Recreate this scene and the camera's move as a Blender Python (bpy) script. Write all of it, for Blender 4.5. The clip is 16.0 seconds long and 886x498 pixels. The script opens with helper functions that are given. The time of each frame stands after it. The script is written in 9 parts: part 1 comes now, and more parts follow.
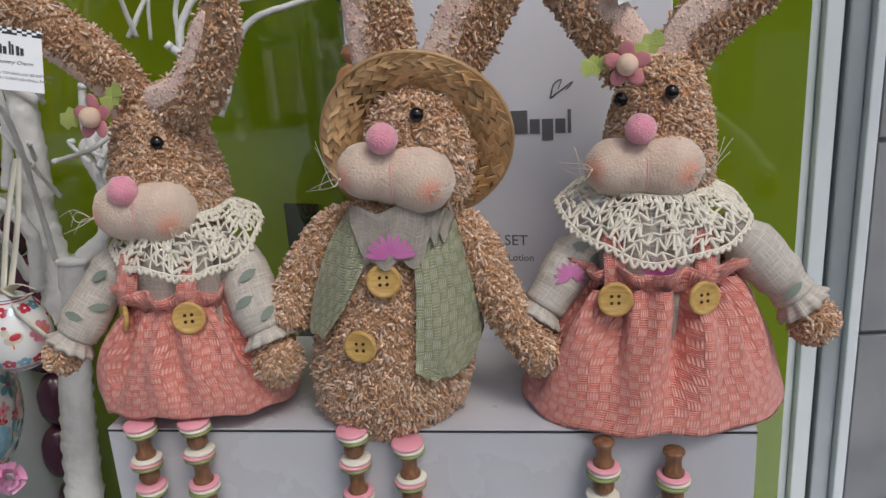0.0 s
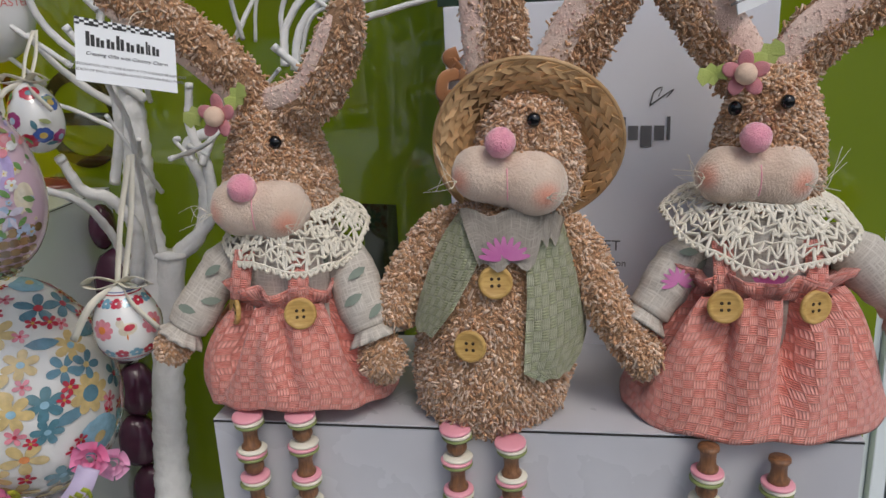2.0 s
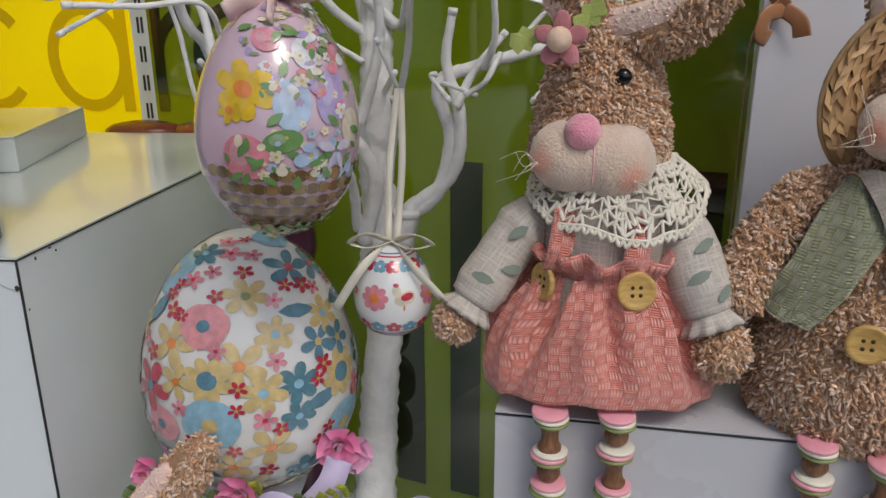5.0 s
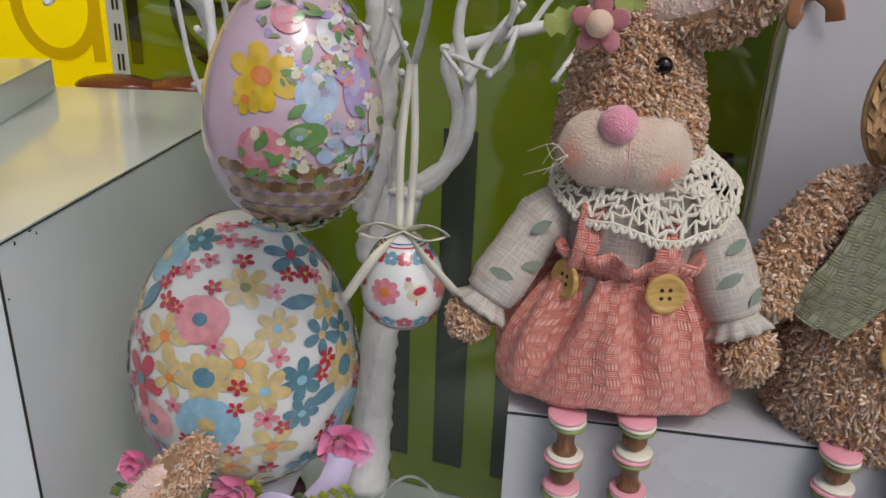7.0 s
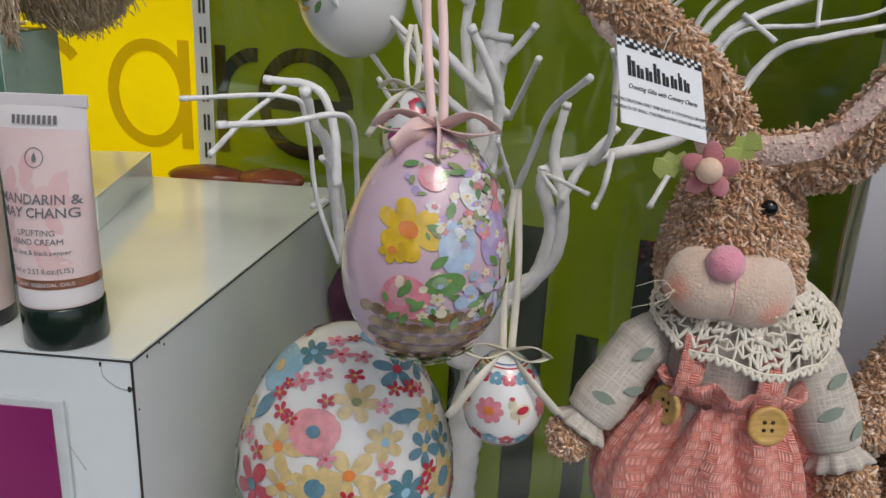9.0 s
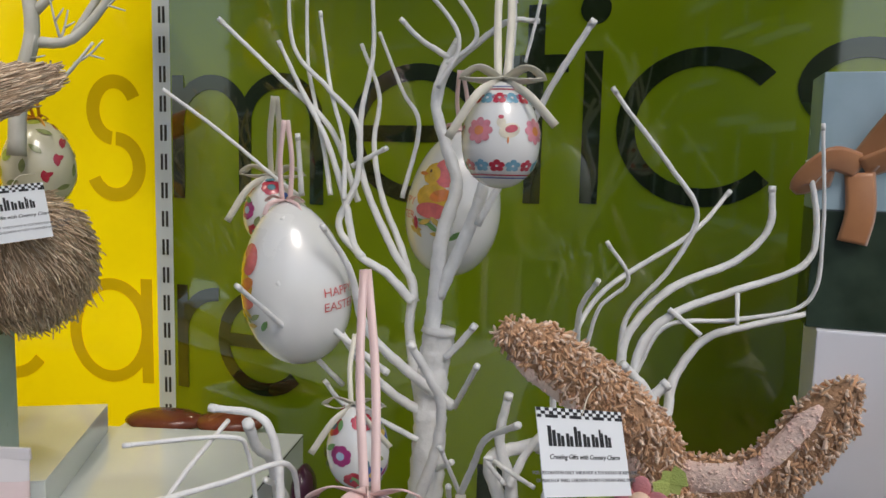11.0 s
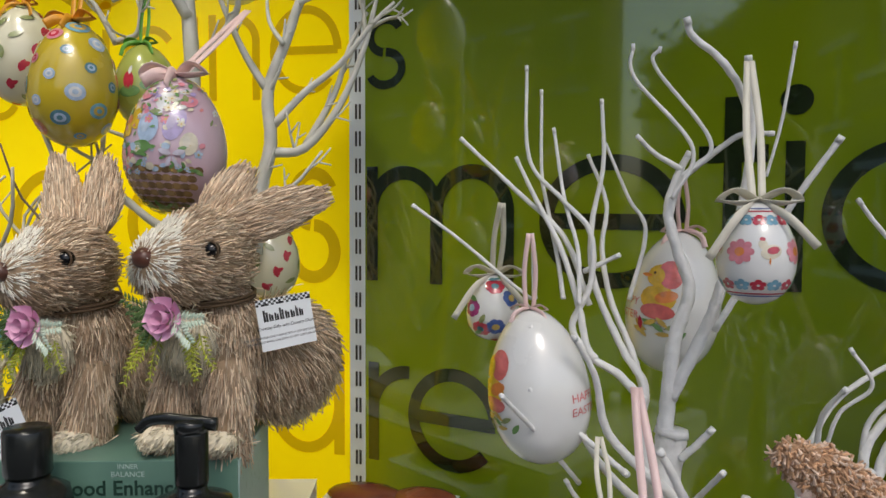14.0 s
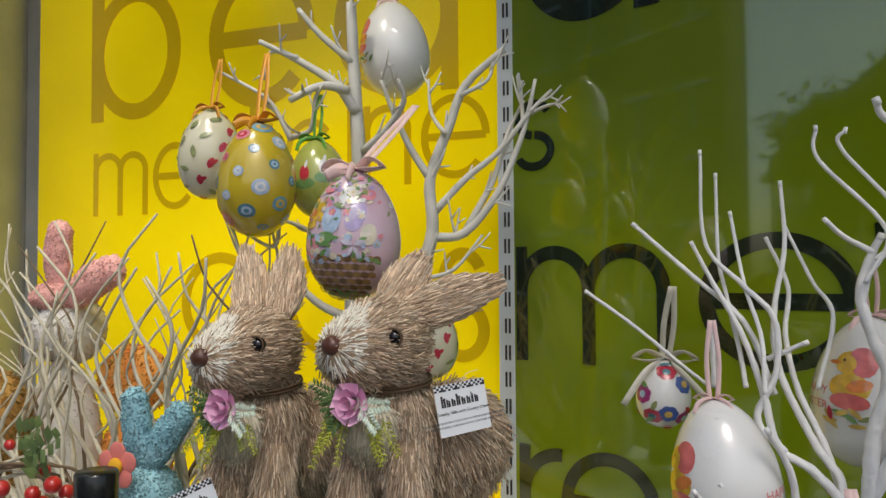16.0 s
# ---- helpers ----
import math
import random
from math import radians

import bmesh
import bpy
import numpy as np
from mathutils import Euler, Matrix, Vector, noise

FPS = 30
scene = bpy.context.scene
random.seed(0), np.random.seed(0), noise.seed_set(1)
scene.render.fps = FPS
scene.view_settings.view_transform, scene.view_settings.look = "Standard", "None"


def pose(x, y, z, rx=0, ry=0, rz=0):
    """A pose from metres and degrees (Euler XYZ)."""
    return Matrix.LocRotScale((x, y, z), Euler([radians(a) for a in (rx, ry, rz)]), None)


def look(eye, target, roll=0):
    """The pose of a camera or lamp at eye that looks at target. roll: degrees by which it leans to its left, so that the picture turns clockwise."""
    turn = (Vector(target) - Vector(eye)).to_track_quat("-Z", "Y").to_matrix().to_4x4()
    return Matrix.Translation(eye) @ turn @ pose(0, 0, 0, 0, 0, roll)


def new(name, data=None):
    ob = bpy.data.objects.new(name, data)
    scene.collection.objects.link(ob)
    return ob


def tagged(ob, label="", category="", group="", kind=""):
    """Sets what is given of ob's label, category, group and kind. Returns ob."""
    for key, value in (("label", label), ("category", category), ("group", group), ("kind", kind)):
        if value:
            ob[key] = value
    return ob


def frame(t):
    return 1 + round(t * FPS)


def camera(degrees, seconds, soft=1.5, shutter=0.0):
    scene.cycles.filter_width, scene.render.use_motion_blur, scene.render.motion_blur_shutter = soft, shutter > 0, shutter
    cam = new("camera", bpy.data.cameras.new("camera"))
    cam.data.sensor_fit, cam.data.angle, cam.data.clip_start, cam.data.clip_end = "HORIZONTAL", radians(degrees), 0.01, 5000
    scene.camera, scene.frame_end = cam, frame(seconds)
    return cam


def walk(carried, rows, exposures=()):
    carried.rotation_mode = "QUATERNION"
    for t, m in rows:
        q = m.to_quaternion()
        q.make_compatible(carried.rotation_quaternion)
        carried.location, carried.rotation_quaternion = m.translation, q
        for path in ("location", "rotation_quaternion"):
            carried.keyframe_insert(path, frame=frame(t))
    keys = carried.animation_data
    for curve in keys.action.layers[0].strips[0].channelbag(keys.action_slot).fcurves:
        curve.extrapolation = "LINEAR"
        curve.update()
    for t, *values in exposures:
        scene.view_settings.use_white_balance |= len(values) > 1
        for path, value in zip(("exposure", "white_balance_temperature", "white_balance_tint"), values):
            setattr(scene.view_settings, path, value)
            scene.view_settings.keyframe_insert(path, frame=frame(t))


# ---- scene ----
cam = camera(59.6, 16.0)
METRES, EYE, TILT, LEAN, TURN = 0.78, 1.45, -16.3, 3.4, 0.0
ROWS = [
    (0.0, 0.0, 0.0, 0.0, 0.0, 0.0, -0.0),
    (0.5, -0.0082, -0.0005, -0.0011, -0.11, -0.1, 0.05),
    (1.0, -0.035, -0.002, -0.0037, 0.16, 0.03, -0.18),
    (1.5, -0.0512, -0.0053, -0.0073, 0.93, 0.1, -0.84),
    (2.0, -0.0797, -0.0146, -0.0022, 2.05, 0.21, -1.38),
    (2.5, -0.1151, -0.0153, 0.004, 3.58, 0.26, -1.94),
    (3.0, -0.1527, -0.0061, -0.0003, 5.86, -0.01, -2.53),
    (3.5, -0.2067, 0.0038, -0.0, 7.93, -0.53, -3.0),
    (4.0, -0.2503, 0.029, -0.0066, 9.17, -0.97, -3.53),
    (4.5, -0.2997, 0.0753, -0.0088, 8.33, -1.17, -3.69),
    (5.0, -0.3706, 0.1213, -0.0264, 3.7, -1.73, -4.38),
    (7.5, -0.4399, 0.1634, 0.0062, 0.95, -5.61, -5.87),
    (8.0, -0.4699, 0.1527, -0.0012, 2.1, -5.55, -6.44),
    (8.5, -0.4819, 0.1404, 0.0336, 3.24, -2.6, -6.95),
    (9.0, -0.4862, 0.1332, 0.0542, 3.66, -1.42, -7.23),
    (9.5, -0.4871, 0.1141, 0.0913, 3.72, 1.29, -7.24),
    (10.0, -0.4646, 0.1151, 0.1524, 3.46, 4.81, -6.73),
    (12.5, -0.5011, 0.0764, 0.2201, 0.55, 11.81, -4.45),
    (13.0, -0.5412, 0.0549, 0.2282, 3.64, 11.87, -5.18),
    (13.5, -0.5723, 0.03, 0.2369, 6.88, 12.13, -6.01),
    (14.0, -0.5978, 0.0297, 0.2413, 10.22, 12.22, -6.66),
    (14.5, -0.6184, 0.0188, 0.2459, 13.63, 12.26, -7.29),
    (15.0, -0.6264, 0.0083, 0.2455, 16.55, 12.5, -7.85),
    (15.5, -0.6429, 0.0069, 0.2429, 18.44, 13.53, -8.26),
    (16.0, -0.6536, 0.0004, 0.248, 18.86, 16.29, -8.33),
]
walk(cam, [(t, pose(0, 0, EYE, TILT, LEAN, TURN) @ pose(METRES * x, METRES * y, METRES * z, 90 + pitch, roll, yaw)) for t, x, y, z, yaw, pitch, roll in ROWS],
     exposures=[(0.0, -0.04), (5.0, -0.06), (10.0, -0.02), (13.0, 0.0), (16.0, -0.06)])

# ---- world and light ----
world = bpy.data.worlds.new("overcast_sky")
scene.world = world
world.use_nodes = True
wn = world.node_tree.nodes
sky = wn.new("ShaderNodeTexSky")
sky.sky_type = "NISHITA"
sky.sun_disc = False
sky.sun_elevation, sky.sun_rotation = radians(52), radians(154)
sky.air_density, sky.dust_density, sky.ozone_density = 1.15, 2.6, 1.0
wn["Background"].inputs["Strength"].default_value = 0.140
world.node_tree.links.new(sky.outputs[0], wn["Background"].inputs[0])
sun = new("sun", bpy.data.lights.new("sun", "SUN"))
sun.data.energy, sun.data.angle, sun.data.color = 1.0, radians(20), (1.0, 0.97, 0.93)
sun.matrix_world = look((1.55, -2.7, 6.4), (-0.1, 0.7, 1.3))
# small spots assumed overhead, unseen, added to brighten the printed backdrop
for sx, sy in ((-1.50, 0.52), (-1.05, 0.52)):
    spot = new("ceiling_spot", bpy.data.lights.new("ceiling_spot", "SPOT"))
    spot.data.energy, spot.data.spot_size, spot.data.spot_blend = 13.0, radians(70), 0.9
    spot.data.shadow_soft_size, spot.data.color = 0.03, (1.0, 0.92, 0.76)
    spot.matrix_world = look((sx, sy, 2.50), (sx + 0.04, 1.18, 1.10))

# ---- materials ----


def nodes_of(name):
    m = bpy.data.materials.new(name)
    m.use_nodes = True
    return m, m.node_tree.nodes, m.node_tree.links, m.node_tree.nodes["Principled BSDF"]


def mixed(nt, links, fac, a, b, blend="MIX"):
    mx = nt.new("ShaderNodeMix")
    mx.data_type, mx.blend_type = "RGBA", blend
    if isinstance(fac, float):
        mx.inputs[0].default_value = fac
    else:
        links.new(fac, mx.inputs[0])
    for s, v in ((6, a), (7, b)):
        if isinstance(v, tuple):
            mx.inputs[s].default_value = (*v, 1)
        else:
            links.new(v, mx.inputs[s])
    return mx.outputs[2]


def calc(nt, links, op, a, b=0.0, c=0.0):
    n = nt.new("ShaderNodeMath")
    n.operation = op
    for i, v in enumerate((a, b, c)):
        if isinstance(v, (int, float)):
            n.inputs[i].default_value = v
        else:
            links.new(v, n.inputs[i])
    return n.outputs[0]


def mat(name, col, col2=None, rough=0.6, scale=40.0, bump=0.15, bscale=300.0, metal=0.0, coat=0.0, island=0.0, sheen=0.0, sub=0.0, ior=1.5, fleck=None, bdist=0.001, spread=0.08):
    """A painted, woven or moulded surface: broad blotches from col to col2, fine grain, uneven gloss; island: tone differs from strand to strand."""
    m, nt, links, bsdf = nodes_of(name)
    tc = nt.new("ShaderNodeTexCoord")
    broad = nt.new("ShaderNodeTexNoise")
    broad.inputs["Scale"].default_value, broad.inputs["Detail"].default_value = scale, 5
    fine = nt.new("ShaderNodeTexNoise")
    fine.inputs["Scale"].default_value, fine.inputs["Detail"].default_value = bscale, 3
    for n in (broad, fine):
        links.new(tc.outputs["Object"], n.inputs["Vector"])
    ramp = nt.new("ShaderNodeMapRange")
    ramp.inputs[1].default_value, ramp.inputs[2].default_value = 0.32, 0.68
    links.new(broad.outputs["Fac"], ramp.inputs[0])
    col2 = col2 or tuple(c * 0.86 for c in col)
    colour = mixed(nt, links, ramp.outputs[0], col, col2)
    if island:
        geo = nt.new("ShaderNodeNewGeometry")
        tone = nt.new("ShaderNodeMapRange")
        tone.inputs[3].default_value, tone.inputs[4].default_value = 1 - island, 1 + island
        links.new(geo.outputs["Random Per Island"], tone.inputs[0])
        if fleck:
            pick = calc(nt, links, "GREATER_THAN", geo.outputs["Random Per Island"], 0.62)
            colour = mixed(nt, links, pick, colour, fleck)
        mul = nt.new("ShaderNodeVectorMath")
        mul.operation = "SCALE"
        links.new(colour, mul.inputs[0])
        frac = calc(nt, links, "FRACT", calc(nt, links, "MULTIPLY", geo.outputs["Random Per Island"], 7.31))
        links.new(frac, tone.inputs[0])
        links.new(tone.outputs[0], mul.inputs["Scale"])
        colour = mul.outputs[0]
    links.new(colour, bsdf.inputs["Base Color"])
    rg = nt.new("ShaderNodeMapRange")
    rg.inputs[3].default_value, rg.inputs[4].default_value = max(0.015, rough - spread), min(1, rough + spread)
    links.new(broad.outputs["Fac"], rg.inputs[0])
    links.new(rg.outputs[0], bsdf.inputs["Roughness"])
    if bump:
        bp = nt.new("ShaderNodeBump")
        bp.inputs["Strength"].default_value, bp.inputs["Distance"].default_value = bump, bdist
        links.new(fine.outputs["Fac"], bp.inputs["Height"])
        links.new(bp.outputs[0], bsdf.inputs["Normal"])
    bsdf.inputs["Metallic"].default_value = metal
    bsdf.inputs["Coat Weight"].default_value = coat
    bsdf.inputs["Coat Roughness"].default_value = 0.06
    bsdf.inputs["Sheen Weight"].default_value = sheen
    bsdf.inputs["IOR"].default_value = ior
    if sub:
        bsdf.inputs["Subsurface Weight"].default_value = sub
        bsdf.inputs["Subsurface Scale"].default_value = 0.004
    return m


def weave(name, cols, cell=0.0055, strands=3.0, bump=0.9, plain=False):
    """Basket-weave cloth on the UVs (in metres): blocks of strands that run by turns along and across."""
    m, nt, links, bsdf = nodes_of(name)
    tc = nt.new("ShaderNodeTexCoord")
    sep = nt.new("ShaderNodeSeparateXYZ")
    links.new(tc.outputs["UV"], sep.inputs[0])
    u = calc(nt, links, "DIVIDE", sep.outputs[0], cell)
    v = calc(nt, links, "DIVIDE", sep.outputs[1], cell)
    odd = calc(nt, links, "MODULO", calc(nt, links, "ADD", calc(nt, links, "FLOOR", u), calc(nt, links, "FLOOR", v)), 2.0)
    odd = calc(nt, links, "ABSOLUTE", odd)
    su = calc(nt, links, "ABSOLUTE", calc(nt, links, "SINE", calc(nt, links, "MULTIPLY", u, math.pi * strands)))
    sv = calc(nt, links, "ABSOLUTE", calc(nt, links, "SINE", calc(nt, links, "MULTIPLY", v, math.pi * strands)))
    cu = calc(nt, links, "ABSOLUTE", calc(nt, links, "SINE", calc(nt, links, "MULTIPLY", u, math.pi)))
    cv = calc(nt, links, "ABSOLUTE", calc(nt, links, "SINE", calc(nt, links, "MULTIPLY", v, math.pi)))
    a = calc(nt, links, "MULTIPLY", calc(nt, links, "POWER", su, 0.5), calc(nt, links, "POWER", cv, 0.4))
    b = calc(nt, links, "MULTIPLY", calc(nt, links, "POWER", sv, 0.5), calc(nt, links, "POWER", cu, 0.4))
    h = calc(nt, links, "ADD", calc(nt, links, "MULTIPLY", a, odd), calc(nt, links, "MULTIPLY", b, calc(nt, links, "SUBTRACT", 1.0, odd)))
    noise_t = nt.new("ShaderNodeTexNoise")
    noise_t.inputs["Scale"].default_value, noise_t.inputs["Detail"].default_value = 260, 4
    links.new(tc.outputs["UV"], noise_t.inputs["Vector"])
    mr = nt.new("ShaderNodeMapRange")
    mr.inputs[1].default_value, mr.inputs[2].default_value = 0.35, 0.65
    links.new(noise_t.outputs["Fac"], mr.inputs[0])
    tone = mixed(nt, links, mr.outputs[0], cols[0], cols[1])
    # odd blocks lightened in the colour to stand for their different sheen
    tone = mixed(nt, links, calc(nt, links, "MULTIPLY", odd, 0.42), tone, cols[2])
    # shade in the gaps between strands put into the colour, by height
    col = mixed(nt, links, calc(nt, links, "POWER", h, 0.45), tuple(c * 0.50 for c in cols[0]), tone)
    links.new(col, bsdf.inputs["Base Color"])
    bp = nt.new("ShaderNodeBump")
    bp.inputs["Strength"].default_value, bp.inputs["Distance"].default_value = bump, 0.0012
    links.new(h, bp.inputs["Height"])
    links.new(bp.outputs[0], bsdf.inputs["Normal"])
    bsdf.inputs["Roughness"].default_value = 0.45
    bsdf.inputs["Sheen Weight"].default_value = 0.25
    return m


def linen(name, cols, pitch=0.0011):
    """Plain-woven linen: thin slubby threads both ways on the UVs (in metres)."""
    m, nt, links, bsdf = nodes_of(name)
    tc = nt.new("ShaderNodeTexCoord")
    heights = []
    for sx, sy in ((700, 60), (60, 700)):
        mp = nt.new("ShaderNodeMapping")
        mp.inputs["Scale"].default_value = (sx, sy, 1)
        links.new(tc.outputs["UV"], mp.inputs[0])
        n = nt.new("ShaderNodeTexNoise")
        n.inputs["Scale"].default_value, n.inputs["Detail"].default_value = 1.0, 2
        links.new(mp.outputs[0], n.inputs["Vector"])
        heights.append(n.outputs["Fac"])
    h = calc(nt, links, "MAXIMUM", *heights)
    mr = nt.new("ShaderNodeMapRange")
    mr.inputs[1].default_value, mr.inputs[2].default_value = 0.42, 0.72
    links.new(h, mr.inputs[0])
    links.new(mixed(nt, links, mr.outputs[0], cols[0], cols[1]), bsdf.inputs["Base Color"])
    bp = nt.new("ShaderNodeBump")
    bp.inputs["Strength"].default_value, bp.inputs["Distance"].default_value = 0.5, 0.0006
    links.new(h, bp.inputs["Height"])
    links.new(bp.outputs[0], bsdf.inputs["Normal"])
    bsdf.inputs["Roughness"].default_value = 0.85
    return m


def grained(name, light, dark, stretch=(1, 1, 8), scale=60.0, rough=0.5):
    """Wood: a stretched grain with darker streaks."""
    m, nt, links, bsdf = nodes_of(name)
    tc = nt.new("ShaderNodeTexCoord")
    mp = nt.new("ShaderNodeMapping")
    mp.inputs["Scale"].default_value = tuple(1 / s for s in stretch)
    links.new(tc.outputs["Object"], mp.inputs[0])
    n = nt.new("ShaderNodeTexNoise")
    n.inputs["Scale"].default_value, n.inputs["Detail"].default_value, n.inputs["Distortion"].default_value = scale * 6, 4, 0.6
    links.new(mp.outputs[0], n.inputs["Vector"])
    mr = nt.new("ShaderNodeMapRange")
    mr.inputs[1].default_value, mr.inputs[2].default_value = 0.35, 0.65
    links.new(n.outputs["Fac"], mr.inputs[0])
    links.new(mixed(nt, links, mr.outputs[0], light, dark), bsdf.inputs["Base Color"])
    bp = nt.new("ShaderNodeBump")
    bp.inputs["Strength"].default_value, bp.inputs["Distance"].default_value = 0.2, 0.0005
    links.new(n.outputs["Fac"], bp.inputs["Height"])
    links.new(bp.outputs[0], bsdf.inputs["Normal"])
    bsdf.inputs["Roughness"].default_value = rough
    return m


GREEN = mat("green_print", (0.155, 0.225, 0.004), (0.22, 0.295, 0.006), rough=0.03, spread=0.01, scale=3.0, bump=0.012, bscale=12, ior=1.9, coat=1.0)
YELLOW = mat("yellow_print", (0.80, 0.62, 0.003), (0.86, 0.70, 0.004), rough=0.06, scale=4, bump=0.02, bscale=25, ior=1.3)
DARKINK = mat("dark_green_ink", (0.012, 0.020, 0.006), (0.018, 0.028, 0.009), rough=0.03, spread=0.01, scale=6, bump=0.012, bscale=12, ior=1.9, coat=1.0)
OLIVEINK = mat("olive_ink", (0.50, 0.35, 0.003), (0.56, 0.40, 0.004), rough=0.12, scale=6, bump=0.02, bscale=25)


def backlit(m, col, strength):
    """A translucent print taken as lit from behind: its own surface emits, in soft uneven patches."""
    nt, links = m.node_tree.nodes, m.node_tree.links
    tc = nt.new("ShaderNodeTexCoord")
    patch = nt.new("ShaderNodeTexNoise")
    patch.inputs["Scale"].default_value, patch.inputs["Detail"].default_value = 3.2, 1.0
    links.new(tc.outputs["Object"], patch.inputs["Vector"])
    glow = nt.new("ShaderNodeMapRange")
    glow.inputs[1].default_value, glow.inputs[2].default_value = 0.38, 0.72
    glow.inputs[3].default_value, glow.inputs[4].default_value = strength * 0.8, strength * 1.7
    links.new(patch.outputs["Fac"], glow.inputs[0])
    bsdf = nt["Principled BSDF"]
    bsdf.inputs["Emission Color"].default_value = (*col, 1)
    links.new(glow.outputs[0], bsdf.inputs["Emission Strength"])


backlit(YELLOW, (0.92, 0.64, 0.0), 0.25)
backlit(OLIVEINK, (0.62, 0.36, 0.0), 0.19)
LAMINATE = mat("white_laminate", (0.57, 0.57, 0.60), (0.51, 0.51, 0.54), rough=0.28, scale=9, bump=0.03, bscale=200)
LAMINATE_OLD = mat("aged_white_laminate", (0.75, 0.79, 0.80), (0.67, 0.72, 0.73), rough=0.13, scale=7, bump=0.03, bscale=60, coat=0.5)
EDGE = mat("dark_edge_line", (0.03, 0.028, 0.025), rough=0.7)
CEIL = mat("white_ceiling_paint", (0.75, 0.75, 0.72), rough=0.8, scale=8)
WALLP = mat("pale_wall_paint", (0.62, 0.62, 0.60), rough=0.8, scale=8)
STONE = mat("street_stone", (0.22, 0.19, 0.15), (0.14, 0.12, 0.10), rough=0.9, scale=1.5, bscale=30, bump=0.4, bdist=0.02)
PAVE = mat("grey_paving", (0.062, 0.061, 0.059), (0.045, 0.0445, 0.043), rough=0.9, scale=3, bscale=90, bump=0.3)
GRANITE = mat("grey_granite", (0.27, 0.27, 0.28), (0.20, 0.20, 0.215), rough=0.6, scale=12, bump=0.2, bscale=220)
DARKGLASS = mat("dark_window_glass", (0.02, 0.025, 0.03), rough=0.05, bump=0)
ALU = mat("grey_aluminium", (0.46, 0.50, 0.52), (0.40, 0.44, 0.46), rough=0.32, metal=0.5, scale=12, bump=0.05)
PVC = mat("white_window_frame", (0.70, 0.75, 0.76), (0.62, 0.67, 0.69), rough=0.35, scale=10, bump=0.04)
PAPERWRAP = mat("white_paper_wrap", (0.85, 0.845, 0.83), (0.74, 0.735, 0.72), rough=0.7, scale=70, bump=0.6, bscale=160, bdist=0.0022)
SMOOTHWHITE = mat("matt_white_branch", (0.66, 0.65, 0.60), (0.54, 0.53, 0.47), rough=0.55, scale=40, bump=0.25, bscale=180)
FUR = mat("tan_chenille", (0.53, 0.285, 0.145), (0.62, 0.375, 0.215), rough=0.85, scale=50, bump=0.0, island=0.26, sheen=0.3, fleck=(0.76, 0.56, 0.42))
FURBASE = mat("tan_backing", (0.34, 0.19, 0.105), (0.42, 0.25, 0.14), rough=0.9, scale=90, bump=0.8, bscale=420, bdist=0.002)
EARFUZZ = mat("pink_ear_nap", (0.82, 0.66, 0.56), (0.79, 0.47, 0.40), rough=0.95, scale=20, bump=0.0, sheen=0.2, island=0.06)


def blushed(name, spots):
    """Cream fleece with powdery pink cheeks: dye that fades out round each spot."""
    m = mat(name, (0.72, 0.57, 0.46), (0.63, 0.47, 0.36), rough=0.95, scale=55, bump=0.8, bscale=520, sheen=0.5, bdist=0.0018)
    nt, links = m.node_tree.nodes, m.node_tree.links
    bsdf = nt["Principled BSDF"]
    base = bsdf.inputs["Base Color"].links[0].from_socket
    tc = nt.new("ShaderNodeTexCoord")
    wob = nt.new("ShaderNodeTexNoise")
    wob.inputs["Scale"].default_value = 220
    links.new(tc.outputs["Object"], wob.inputs["Vector"])
    for at in spots:
        d = nt.new("ShaderNodeVectorMath")
        d.operation = "DISTANCE"
        links.new(tc.outputs["Object"], d.inputs[0])
        d.inputs[1].default_value = tuple(at)
        far = calc(nt, links, "ADD", d.outputs["Value"], calc(nt, links, "MULTIPLY", wob.outputs["Fac"], 0.005))
        fade = nt.new("ShaderNodeMapRange")
        fade.interpolation_type = "SMOOTHSTEP"
        fade.inputs[1].default_value, fade.inputs[2].default_value = 0.004, 0.0185
        fade.inputs[3].default_value, fade.inputs[4].default_value = 0.85, 0.0
        links.new(far, fade.inputs[0])
        base = mixed(nt, links, fade.outputs[0], base, (0.76, 0.30, 0.20))
    links.new(base, bsdf.inputs["Base Color"])
    return m


EARPINK = mat("pink_ear_fleece", (0.82, 0.66, 0.56), (0.80, 0.54, 0.46), rough=0.95, scale=22, bump=0.7, bscale=480, sheen=0.5, bdist=0.0015)
POMPOM = mat("pink_pompom", (0.90, 0.38, 0.46), (0.80, 0.28, 0.38), rough=0.95, scale=120, bump=0.8, bscale=700, sheen=0.7, bdist=0.002)
BLACKGLOSS = mat("black_bead", (0.005, 0.005, 0.006), rough=0.08, bump=0)
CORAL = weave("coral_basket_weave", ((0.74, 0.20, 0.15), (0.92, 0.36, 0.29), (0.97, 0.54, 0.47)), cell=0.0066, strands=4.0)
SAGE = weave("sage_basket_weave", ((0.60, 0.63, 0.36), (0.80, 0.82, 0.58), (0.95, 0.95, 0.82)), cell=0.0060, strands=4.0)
LINEN = linen("printed_linen", ((0.42, 0.375, 0.32), (0.64, 0.595, 0.535)))
LACE = mat("cream_crochet_cotton", (0.82, 0.77, 0.66), (0.74, 0.68, 0.56), rough=0.9, scale=80, bump=0.4, bscale=900)
BUTTONWOOD = grained("yellow_wood", (0.62, 0.40, 0.13), (0.48, 0.28, 0.08), stretch=(8, 1, 1), rough=0.42)
HOLE = mat("button_hole", (0.05, 0.03, 0.015), rough=0.9, bump=0)
